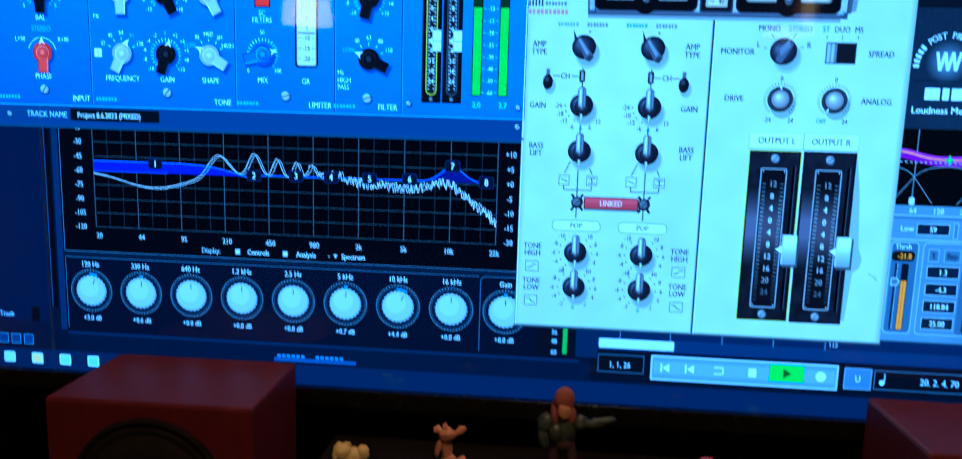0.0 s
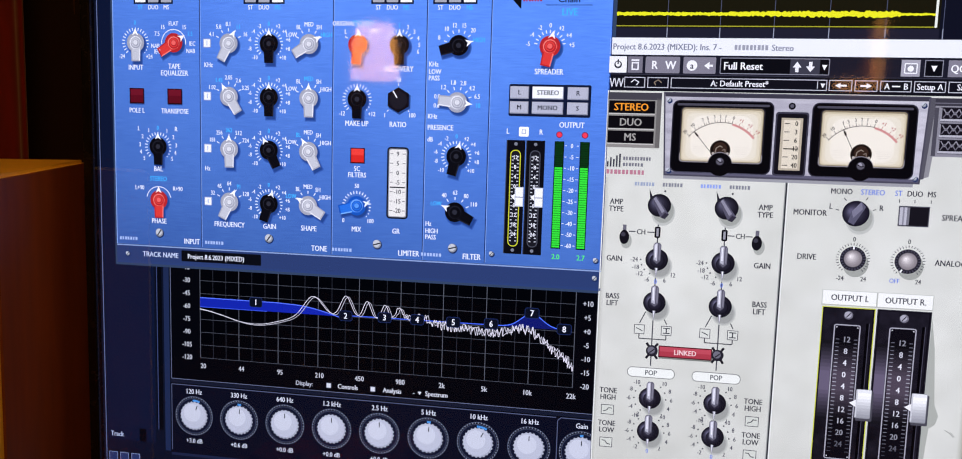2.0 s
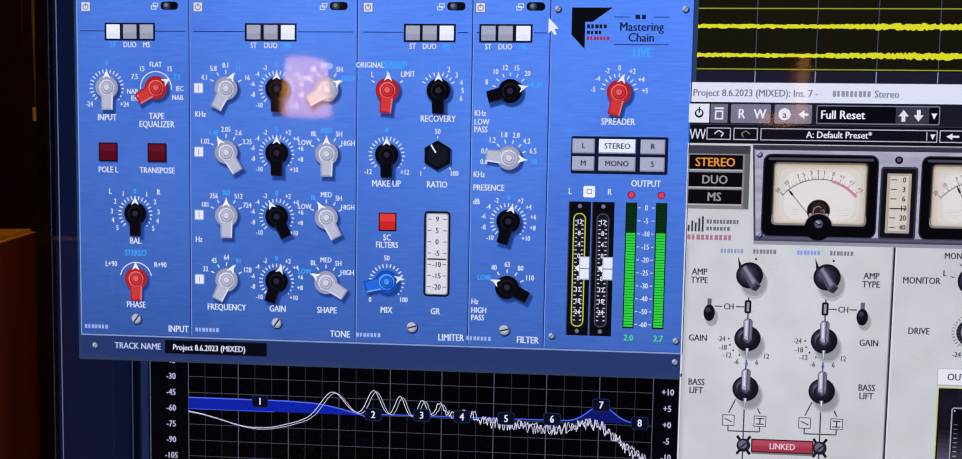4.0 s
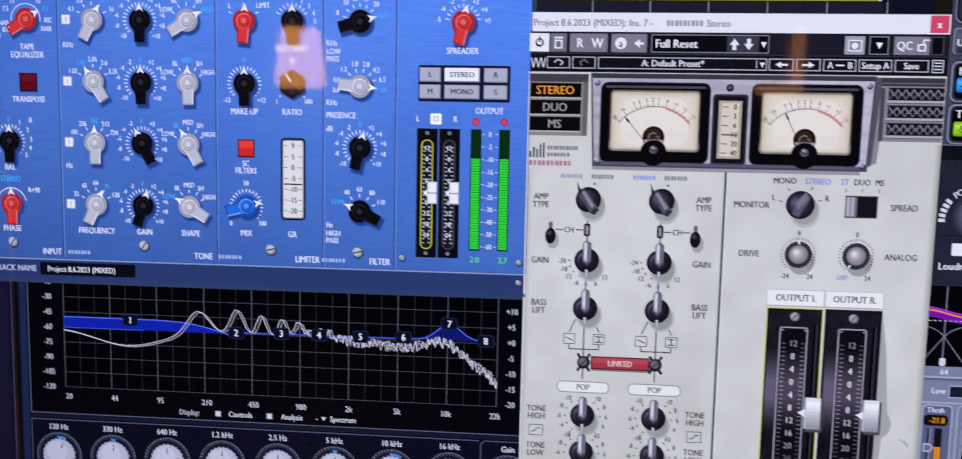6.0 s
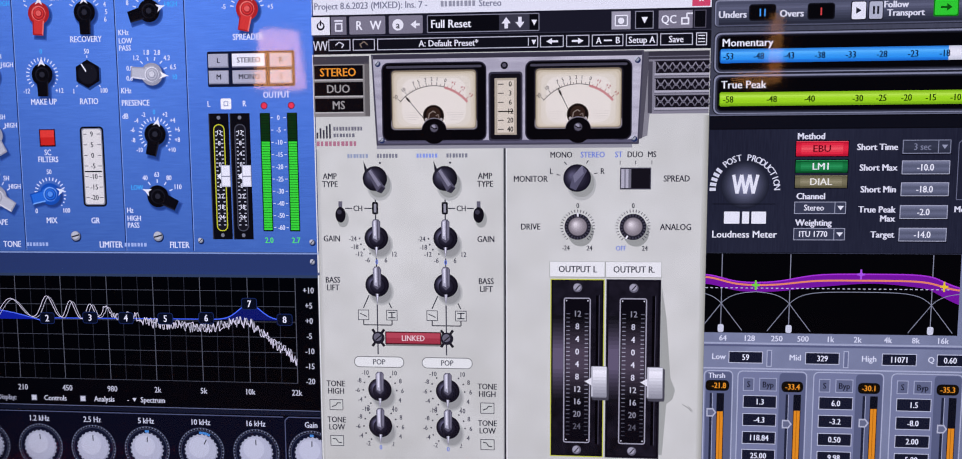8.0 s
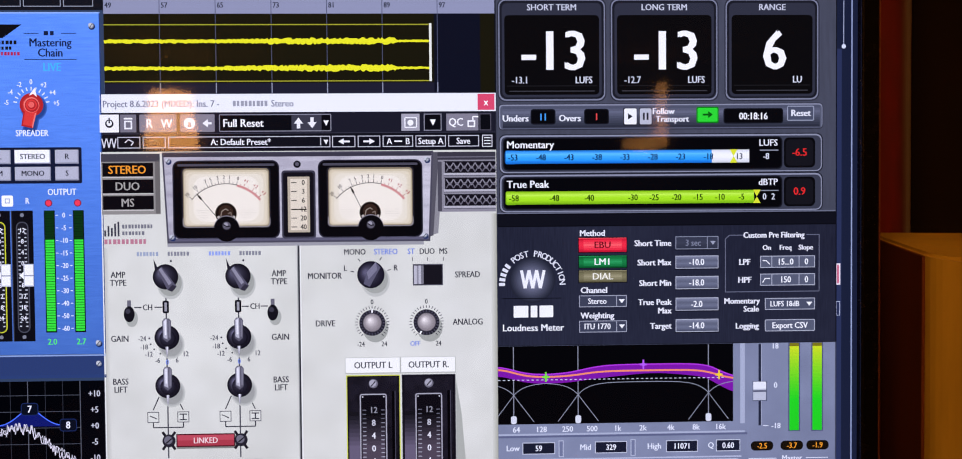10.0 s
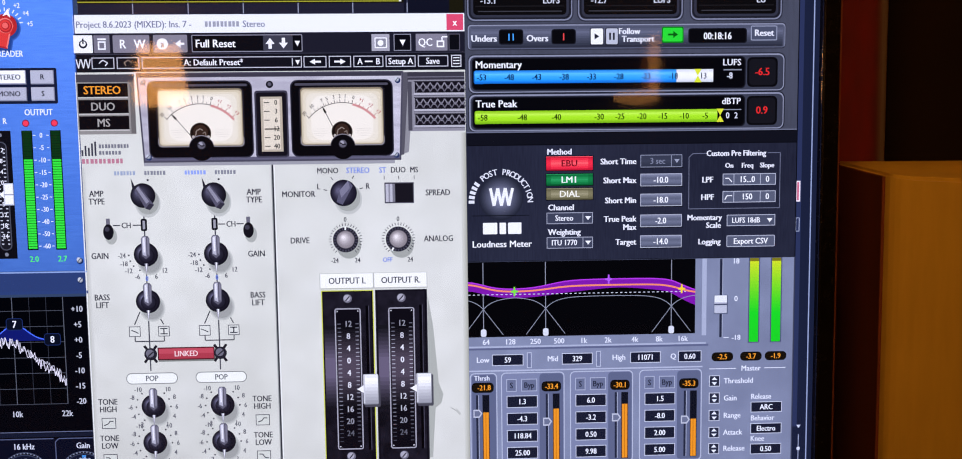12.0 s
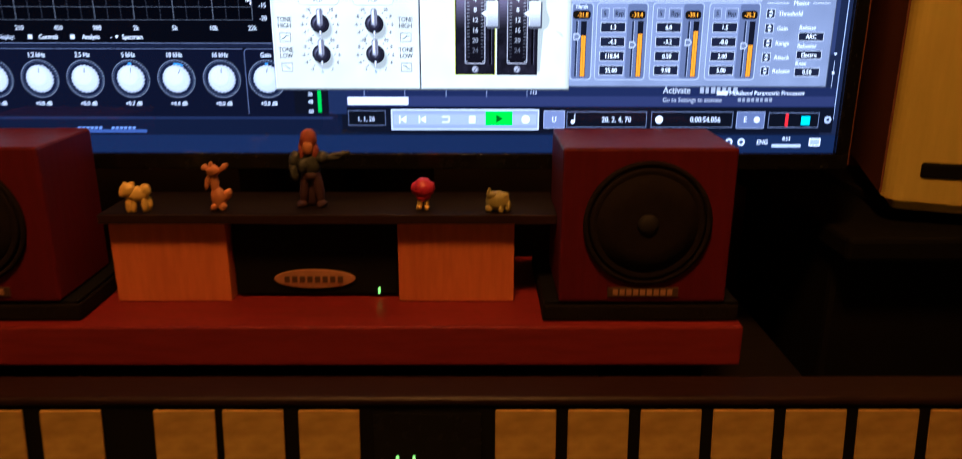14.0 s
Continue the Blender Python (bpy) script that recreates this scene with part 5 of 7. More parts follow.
for k, w in enumerate(("0", "-5", "-10", "-15", "-20", "-25", "-30", "-40", "-50", "-60")):
    words(-31, 1366 - 10.3 * k, w, 4.0)
    bt.rect(-37.6, 1365.7 - 10.3 * k, -35.6, 1366.3 - 10.3 * k, WHITE, 6).rect(-26.6, 1365.7 - 10.3 * k, -24.6, 1366.3 - 10.3 * k, WHITE, 6)
cursor = Sheet("mouse_pointer", tv, "white arrow mouse pointer")
cursor.poly([(-111, 1513), (-111, 1501), (-108.4, 1503.2), (-106.4, 1499.6), (-104.6, 1500.6), (-106.4, 1504.2), (-103, 1504.6)], "f6f8ff", 44)

# ---------------------------------------------------------------- cream two-channel console window
INK, SOFTBLUE = "2e2e3a", "6f86d8"
con = Sheet("console_window", tv, "cream two-channel console plug-in window with round dials", base=22)
con.rect(-1.5, 1063.5, 323.2, 1466, "3c3f4a", 0)
con.rect(-1, 1450.5, 322.5, 1465.5, "eceef4", 1)
con.rect(307.5, 1451.5, 321.5, 1464.8, "d84a6a", 2).text(314.5, 1458, "x", 5.5, "ffffff", 3)
con.text(1.5, 1457.6, "Project 8.6.2023 (MIXED): Ins. 7 -", 5.2, "7c7f92", 3, "LEFT", 0.88)
con.type_bars(107, 1455, 136, 1460.2, 9, "9a9ca8", 3).text(138, 1457.6, "Stereo", 5.2, "7c7f92", 3, "LEFT", 0.88)
con.rect(-1, 1433.2, 322.5, 1450.5, "1c1c28", 1).rect(-1, 1418.6, 322.5, 1433.2, "12121a", 1).rect(-1, 1433, 322.5, 1433.5, "3e3e4c", 2)
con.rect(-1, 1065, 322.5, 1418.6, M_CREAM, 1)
con.rect(-1, 1065, 0, 1418.6, "e8eae4", 2).rect(-1, 1065, 322.5, 1066.2, "8e918c", 2)
for k in range(5):
    con.rect(-1 + 0.9 * k, 1065, -0.1 + 0.9 * k, 1340, ("b4b5ab", "bcbdb4", "c3c4bb", "c9cac2", "cdcec7")[k], 1.2 + 0.05 * k).rect(321.6 - 0.9 * k, 1065, 322.5 - 0.9 * k, 1366, ("a9aa9d", "b3b4a8", "bcbdb2", "c4c5bb", "cacbc3")[k], 1.2 + 0.05 * k)
con.rect(158.2, 1065, 159.6, 1344, "2c2d34", 2).rect(159.6, 1065, 160.6, 1344, "e9ebe6", 2).rect(157.4, 1065, 158.2, 1344, "9a9d9a", 2)

ct = Sheet("lettering", con, "dark console lettering", base=22)


def ink(x, z, w, h=4.9, col=INK, align="CENTER", narrow=0.82):
    ct.text(x, z, w, h, col, 5, align, narrow)


bar = Sheet("tool_bar", con, "dark tool bar with small outlined buttons", base=22)
bar.rect(-1, 1434.5, 14.5, 1449, "f0f0f4", 3).disc(6.8, 1441.6, 3.4, "22222c", 4).disc(6.8, 1442.0, 2.2, "f0f0f4", 5).rect(6.2, 1442, 7.4, 1446.4, "22222c", 6)
bar.rect(15.5, 1434.5, 28.5, 1449, "75727f", 3).rect(18.5, 1445, 25.5, 1446.4, "ececf2", 4).outline(18.8, 1437, 25.2, 1444, "ececf2", 1.2, 4)
for x0, x1 in ((31, 61), (64, 92)):
    bar.rrect(x0, 1434.5, x1, 1449, 1, "827f8c", 3)
bar.text(39, 1441.6, "R", 7, "f4f4f8", 5).text(53, 1441.6, "W", 7, "f4f4f8", 5)
bar.disc(71.5, 1441.6, 4.6, "f0f0f4", 5).text(71.5, 1441.4, "a", 5.4, "3a3844", 6).poly([(82, 1441.6), (86.5, 1445), (86.5, 1438.2)], "f0f0f4", 5).rect(86, 1440.7, 89.5, 1442.5, "f0f0f4", 5)
bar.frame_box(95.5, 1434.6, 187, 1448.8, "8c8c9a", "0c0c12", 0.7, 1, 3).text(98.5, 1441.6, "Full Reset", 6.2, "f6f6fa", 6, "LEFT", 0.9)
bar.rect(154.5, 1435.4, 179, 1448, "3c3c48", 5).poly([(156.5, 1441), (164, 1441), (160.2, 1446)], "ececf2", 6).rect(158.8, 1437, 161.6, 1441.2, "ececf2", 6)
bar.poly([(167.6, 1442), (175, 1442), (171.3, 1437.2)], "ececf2", 6).rect(169.9, 1442, 172.7, 1446, "ececf2", 6).poly([(180.6, 1443.4), (185, 1443.4), (182.8, 1439)], "f6f6fa", 6)
bar.rect(244.5, 1434.6, 259.5, 1448.6, "a5a3ae", 3).frame_box(247, 1437, 257.4, 1445.8, "f2f2f6", "8a8a94", 0.9, 0.8, 4).disc(252, 1441.2, 2.5, "f2f2f6", 7)
bar.frame_box(263, 1434.6, 277.6, 1448.6, "8c8c9a", "0c0c12", 0.7, layer=3).poly([(268, 1443.8), (273, 1443.8), (270.5, 1438.8)], "f6f6fa", 6)
bar.rect(281.5, 1434.6, 308, 1448.6, "827f8c", 3).text(289.5, 1441.6, "QC", 6.2, "f4f4f8", 5).outline(299, 1437.4, 305.4, 1443, "f2f2f6", 1.2, 5).line([(303.5, 1443), (303.5, 1446), (308, 1446)], 1.1, "f2f2f6", 5)
bar.frame_box(309, 1434.6, 318.6, 1448.6, "55525f", "0c0c12", 0.7, layer=3)
for k in range(3):
    bar.line([(0.5 + 4 * k, 1429.5), (2.2 + 4 * k, 1422), (4 + 4 * k, 1429.5)], 0.9, "dcdce4", 4)
for x0, x1 in ((13, 31.5), (33.5, 52), (54, 186), (187.5, 206.5), (208.5, 227), (229, 254), (256, 281), (283, 308.5)):
    bar.outline(x0, 1421.4, x1, 1430.8, "c6c6d2", 0.7, 3)
bar.line([(19, 1426), (22, 1428.6), (26, 1426.4), (24, 1423.8)], 0.9, "dcdce4", 4).line([(46, 1426), (43, 1428.6), (39.5, 1426.4), (41, 1423.8)], 0.9, "8a7a6a", 4)
bar.text(113, 1426.2, "A: Default Preset*", 4.9, "f0f0f6", 4, narrow=0.9).poly([(180.5, 1427.6), (184.5, 1427.6), (182.5, 1423.6)], "f0f0f6", 4).rect(177.8, 1423, 178.5, 1429.4, "c6c6d2", 4)
bar.poly([(192.5, 1426.1), (197, 1428.6), (197, 1423.6)], "f0f0f6", 4).rect(196.8, 1425.3, 202, 1426.9, "f0f0f6", 4).poly([(222.5, 1426.1), (218, 1428.6), (218, 1423.6)], "f0f0f6", 4).rect(213, 1425.3, 218.2, 1426.9, "f0f0f6", 4)
bar.text(234.5, 1426.1, "A", 5, "f0f0f6", 4).text(249.5, 1426.1, "B", 5, "f0f0f6", 4).rect(238.5, 1425.5, 245, 1426.7, "f0f0f6", 4).text(268.5, 1426.1, "Setup A", 4.9, "f0f0f6", 4, narrow=0.88).text(295.5, 1426.1, "Save", 4.9, "f0f0f6", 4, narrow=0.88)
bar.outline(311, 1421, 319.5, 1431, "dcdce4", 0.7, 3)
for k in range(3):
    bar.rect(312.6, 1423.4 + 2.4 * k, 318, 1424.2 + 2.4 * k, "f0f0f6", 4)

# mode buttons and vents on each side of the meters
modes = Sheet("mode_buttons", con, "three dark mode buttons, the stereo one lit orange", base=22)
modes.rect(-0.5, 1367.5, 47, 1417, "8d8a86", 3).rect(-0.5, 1410.6, 47, 1417, "44424a", 4).rect(43, 1368, 47, 1412, "6a6765", 4)
for z, w, c in ((1404, "STEREO", "f09a2c"), (1390.4, "DUO", "a3a09c"), (1377, "MS", "a3a09c")):
    modes.rect(0.5, z - 5.6, 41.5, z + 5.6, "0d0b10", 5).rect(0.5, z - 6.6, 41.5, z - 5.6, "c4c1bc", 5).text(20.5, z, w, 6.4, c, 6, narrow=0.92)
vents = Sheet("vent_grille", con, "metal side plate with three dark lattice vents", base=22)
vents.rect(274, 1367.5, 322, 1417, "8a8892", 3).rect(274, 1410.5, 322, 1417, "3a3842", 4).rect(274, 1412.4, 322, 1413.2, "6e6c78", 4.4).rect(274, 1368, 277.4, 1409, "4c4a54", 4)
for k in range(3):
    z = 1404.4 - 13.6 * k
    vents.rect(280, z - 4.8, 322, z + 4.8, "15121a", 5)
    for q in range(7):
        vents.line([(281 + 6 * q, z + 3.6), (284 + 6 * q, z - 1.2), (287 + 6 * q, z + 3.6)], 0.9, "8a8792", 6).line([(281 + 6 * q, z - 3.8), (284 + 6 * q, z + 1), (287 + 6 * q, z - 3.8)], 0.9, "6a6772", 6)
    vents.rect(279, z - 6.6, 322, z - 4.8, "b4b2bc", 6).rect(279, z - 7.3, 322, z - 6.6, "5c5a64", 6).rect(279, z + 4.4, 322, z + 5, "2c2a32", 6)

con.poly([(262, 1346), (274, 1350), (280, 1417), (262, 1417)], "8c8b90", 3).poly([(262, 1346), (270, 1348), (275, 1417), (262, 1417)], "55535c", 3.5).rect(52, 1340.6, 262, 1343.6, "9a9aa0", 3)
mp = Sheet("meter_plate", con, "brushed metal plate carrying two level meters", base=22)
mp.poly([(52, 1343.4), (267.4, 1343.4), (270.4, 1418), (48.6, 1418)], "4a4856", 4).poly([(53.4, 1345), (266, 1345), (269, 1417), (50, 1417)], M_PLATE, 5)
mp.poly([(53.4, 1345), (266, 1345), (266.2, 1347.4), (53.2, 1347.4)], "5e5c70", 6).poly([(50.3, 1414), (268.8, 1414), (269, 1417), (50, 1417)], "3a3844", 6)
for x, z in ((53.5, 1411), (265, 1411), (56, 1348.4), (263, 1348.4)):
    screw(x, z, 1.9, 40, con, 26)


def vu(xc, half, needle):
    m = Sheet("level_meter", con, "cream needle level meter in a glossy black frame", base=28)
    m.rrect(xc - half - 1, 1346.8, xc + half + 1, 1411.2, 6, "2a2834", 0).rrect(xc - half, 1347.8, xc + half, 1410.2, 5.5, "09080c", 1)
    m.rrect(xc - half + 3, 1406.4, xc + half - 3, 1408.4, 1, "4a4854", 2)
    # lit cream face, whiter in the middle, inside a thin pale rim
    m.rrect(xc - half + 6.2, 1355.8, xc + half - 6.2, 1405.4, 3.4, "25222a", 2).rrect(xc - half + 6.8, 1356.2, xc + half - 6.8, 1366, 3.2, "8f8b90", 2.3).rrect(xc - half + 7.4, 1356.9, xc + half - 7.4, 1404.6, 3, "8d8068", 2.6)
    m.rrect(xc - half + 8.2, 1357.6, xc + half - 8.2, 1403.2, 2.8, "cfc3a6", 3).rrect(xc - half + 9.6, 1358.4, xc + half - 9.6, 1401.6, 4, "dcd2ba", 3.3).rrect(xc - half + 12, 1359.4, xc + half - 12, 1400, 6, "e4dcc9", 3.6).rrect(xc - half + 16, 1361, xc + half - 16, 1398, 9, "eee7d8", 4)
    zc, r = 1355.3, 36.7
    pts = [(xc + r * math.sin(radians(-50 + 100 * k / 40)), zc + r * math.cos(radians(-50 + 100 * k / 40))) for k in range(41)]
    m.line(pts[:27], 0.55, "4a423c", 5)
    inner = [(xc + (r - 0.5) * math.sin(radians(14 + 36 * k / 12)), zc + (r - 0.5) * math.cos(radians(14 + 36 * k / 12))) for k in range(13)]
    m.line(inner, 1.9, "cf8f8a", 5)
    for k, w in enumerate(("20", "10", "7", "5", "3", "2", "1", "0", "+1", "+2", "+3")):
        a = (-48.8, -37, -23.5, -17.4, -9.4, -2.4, 3.9, 13.4, 23, 34.6, 46.2)[k]
        c = "b0605c" if k > 7 else "544c46"
        m.ray(xc, zc, a, r, r + 3, 0.5, c, 5)
        m.text(xc + (r + 5.4) * math.sin(radians(a)), zc + (r + 5.4) * math.cos(radians(a)), w, 2.9, c, 5, turn=a)
    for a in (-43, -32, -28, -21, -13.5, -6, 8.5, 18, 28.5, 40):
        m.ray(xc, zc, a, r, r + 1.7, 0.4, "6a5f56" if a < 14 else "b0605c", 5)
    # fine print on both sides of the pivot
    for sx, cuts in ((-1, (13, 11, 12, 7)), (1, (14, 13, 12, 9))):
        for k, wide in enumerate(cuts):
            z = 1370.2 - 1.9 * k
            m.type_bars(xc + sx * 18 - wide / 2, z - 0.5, xc + sx * 18 + wide / 2, z + 0.5, wide - 4, "a89f92", 5)
    m.ray(xc, zc, needle, 10, r - 2, 0.5, "2a241e", 6).ray(xc, zc, needle, r - 5.4, r - 1.6, 1.7, "2a241e", 6).ray(xc, zc, needle, r - 2, r + 0.8, 0.7, "2a241e", 6)
    # pivot well with its coil and springs
    m.disc(xc - 0.4, 1367.6, 8.9, "6e6458", 6.6).disc(xc - 0.4, 1367.6, 8.4, "18110f", 7).disc(xc - 0.4, 1368.6, 6, "33231c", 8)
    m.line([(xc - 4.6, 1365), (xc - 3.8, 1369.4), (xc - 0.6, 1371.4), (xc + 1.6, 1370)], 0.9, "8c7e72", 9).line([(xc + 4.2, 1364.4), (xc + 3.6, 1368.6), (xc + 1.4, 1367.4)], 0.9, "7a6c62", 9)
    for dx in (-6.4, 6):
        m.disc(xc + dx, 1364.6, 1.2, "b3aaa2", 9)
    # glossy lobe over the well, with its screw
    m.disc(xc, 1355.4, 10.6, "86828a", 9.6).disc(xc, 1354.9, 10.4, "0b090d", 10).rect(xc - 15, 1348.6, xc + 15, 1356.1, "0b090d", 10.2)
    m.disc(xc, 1357.4, 3.7, "1c1a22", 11).disc(xc, 1357.6, 3.2, "5e5b66", 11.3).disc(xc - 0.6, 1358.4, 1.7, "a29fac", 11.6).line([(xc - 2.6, 1358.6), (xc, 1356.8), (xc + 2.6, 1357.2)], 1.0, "17151c", 12)


vu(100.5, 42.5, -40)
vu(218.5, 42.0, -26)
mini = Sheet("small_meter", con, "narrow cream scale meter in a dark frame", base=28)
mini.rrect(145.6, 1346.5, 173.4, 1402.6, 2.6, "3a3846", 0).rrect(147, 1348, 172, 1401, 2, "15131a", 1).rect(150.6, 1351.6, 168.6, 1397.4, "b9ad98", 2).rect(152.8, 1353.4, 166.4, 1395.6, "ded4c0", 3)
for k, w in enumerate(("0", "3", "6", "12", "20", "40")):
    mini.text(163.4, 1392.6 - 7.3 * k, w, 4.0, "2c2826", 4).rect(153.4, 1392.2 - 7.3 * k, 158, 1392.9 - 7.3 * k, "3a3632", 4)
mini.rect(153.4, 1370, 166, 1371, "2a2420", 5)
mini.disc(158.6, 1407.6, 3, "14121a", 1).disc(158.6, 1407.8, 1.6, "5c5a66", 2)
# maker's mark: plain bars
mark = Sheet("maker_mark", con, "plain dark bars with a dark red bar below", base=22)
for k, hh in enumerate((5, 8.5, 7, 10.5, 12)):
    mark.rect(1 + 2.7 * k, 1349.6, 2.5 + 2.7 * k, 1349.6 + hh, "3a3a46", 3)
mark.type_bars(15.5, 1355.6, 41, 1359.6, 10, "74747e", 3).type_bars(15.5, 1350.2, 34, 1354, 7, "74747e", 3).type_bars(1, 1342.8, 36, 1347.6, 10, "b87a8c", 3)
for x in (36, 94.5):
    ct.type_bars(x - 9, 1332.8, x + 9, 1337, 7, "98a4bc" if x < 60 else "8ea2e4", 5).type_bars(x + 16, 1332.8, x + 34, 1337, 7, "82848e", 5)


def lever_knob(x, z, ang=0, r=10.2):
    """Dark ball knob with a chrome lever."""
    k = Sheet("lever_knob", con, "dark round knob with a chrome lever pointer", base=22)
    for j, shadow in enumerate(("c0c2bb", "aeb0ab", "9c9e9a")):
        k.disc(x + 3.4, z - 5.8, r * (1.06 - 0.1 * j), shadow, 5.4 + 0.2 * j, squash=1.1)
    k.dome(x, z, r, "15131c", "6a6880", 6.4, 9, (-0.42, 0.3))
    k.disc(x + 0.6, z - 0.8, r * 0.66, "14121b", 7.6).dome(x + 0.2, z - 0.4, r * 0.58, "211f2b", "4c4a5e", 7.8, 6)
    a = radians(ang)
    s, c = math.sin(a), math.cos(a)
    def q(u, v):
        return (x + u * c + v * s, z - u * s + v * c)
    k.poly([q(-3.3, -1.0), q(-3.6, r + 3.4), q(-2.0, r + 5.6), q(2.0, r + 5.6), q(3.6, r + 3.4), q(3.3, -1.0), q(0, -4)], "5c5a68", 10)
    k.poly([q(-2.7, 0.0), q(-2.9, r + 3.6), q(-1.2, r + 5.0), q(0.4, r + 5.0), q(0.4, -1.5)], "b4b3c0", 10.3)
    k.poly([q(-1.8, 2.0), q(-1.9, r + 3.6), q(-0.6, r + 4.4), q(-0.4, 2.0)], "e4e3ec", 10.6)
    k.poly([q(1.4, 0.0), q(1.6, r + 4.4), q(3.0, r + 3.2), q(2.8, 0.0)], "7c7a88", 10.8)
    k.poly([q(-1.5, -r + 2.6), q(0, -r - 6.8), q(1.5, -r + 2.6)], "8a8896", 10).poly([q(-0.5, -r + 2.6), q(-0.1, -r - 5.4), q(0.6, -r + 2.6)], "f2f2f8", 11)
    return k


wires = Sheet("panel_lines", con, "thin dark signal lines drawn on the panel", base=22)
for x in (50, 109):
    wires.rect(x - 0.55, 1166, x + 0.55, 1306, "44444e", 3)
    wires.line([(x - 7, 1217), (x - 12, 1206)], 0.9, INK, 3).line([(x + 7, 1217), (x + 12.5, 1206)], 0.9, INK, 3)
    wires.line([(x - 12, 1196), (x - 12, 1191.5), (x + 12.5, 1191.5), (x + 12.5, 1196)], 0.9, INK, 3)
    for dx in (-12, 12.5):
        wires.frame_box(x + dx - 4.8, 1195.6, x + dx + 4.8, 1204.6, "3a3a46", "d8dad2", 0.6, layer=4)
    wires.line([(x - 15, 1201.4), (x - 11.6, 1200), (x - 9, 1198.6)], 0.8, INK, 6).rect(x + 9.4, 1202, x + 15.6, 1202.9, INK, 6).rect(x + 9.4, 1197.4, x + 15.6, 1198.3, INK, 6).rect(x + 12, 1197.6, x + 13, 1202.6, INK, 6)
for x in (50, 109):
    # amplifier type selector
    k = Sheet("selector_knob", con, "dark round two-way selector with a chrome tip", base=22)
    k.disc(x + 3.8, 1309.6, 10.6, "bcbeb8", 5.6, squash=1.15).disc(x + 3.6, 1311, 9.6, "9fa29b", 6, squash=1.15).dome(x, 1316, 10.4, "17151e", "5c5a70", 7, 9, (-0.45, 0.3))
    k.poly([(x - 6.6, 1321), (x - 3, 1324.4), (x + 9, 1308), (x + 5.4, 1303.6), (x + 1.6, 1305)], "565364", 9).poly([(x + 1.6, 1305), (x + 5.4, 1303.6), (x + 9, 1308), (x + 5.4, 1309.4)], "322f3c", 9.4).poly([(x - 5.4, 1322), (x - 3.6, 1323.6), (x + 5, 1311), (x + 2.6, 1309)], "8c8a9a", 10)
    k.poly([(x - 9.6, 1331), (x - 5.6, 1322), (x - 8.4, 1321)], "23222c", 9).disc(x + 4.5, 1329, 0.9, INK, 6)
    wires.frame_box(x - 2.9, 1286, x + 2.3, 1296.4, "15141a", "9a9aa2", 1.6, 1.4, 5)
for x, d in ((20, 1), (137, -1)):
    t = Sheet("toggle_switch", con, "small black toggle switch", base=22)
    t.disc(x + 2, 1282, 5, "a8aba4", 5, squash=1.4).rect(x - 1.6, 1290, x + 1.6, 1297, "6a6874", 6).disc(x, 1285.6, 4.4, "15131a", 7, squash=1.5).disc(x - 1, 1288, 2, "3e3c48", 8)
    wires.rect(min(x + 4 * d, x + 10 * d), 1290.6, max(x + 4 * d, x + 10 * d), 1291.5, INK, 3)
wires.rect(40.5, 1290.6, 47, 1291.5, INK, 3).rect(111.5, 1290.6, 117.5, 1291.5, INK, 3)
ink(35, 1291, "CH", 4.6)
ink(122.5, 1291, "CH", 4.6)
for x in (11.5, 142.5):
    ink(x, 1318, "AMP", 4.9)
    ink(x, 1311.4, "TYPE", 4.9)
    ink(x + 0.5, 1265.4, "GAIN", 4.9)
    ink(x + 0.5, 1230, "BASS", 4.9)
    ink(x + 0.5, 1223.4, "LIFT", 4.9)
    for z, w in ((1133, "HIGH"), (1101, "LOW")):
        ink(x + 1, z + 4.6 + 2, "TONE", 4.9)
        ink(x + 1, z, w, 4.9)
        wires.frame_box(x - 5, z - 17, x + 7, z - 7.4, "3a3a46", "d0d3ca", 0.6, layer=4)
        wires.line([(x - 3, z - 14), (x + 0.6, z - 12.6), (x + 2, z - 10.4), (x + 5, z - 10.6)] if z > 1120 else [(x - 3, z - 10.4), (x, z - 10.6), (x + 2, z - 13.6), (x + 5, z - 14)], 0.8, INK, 6)
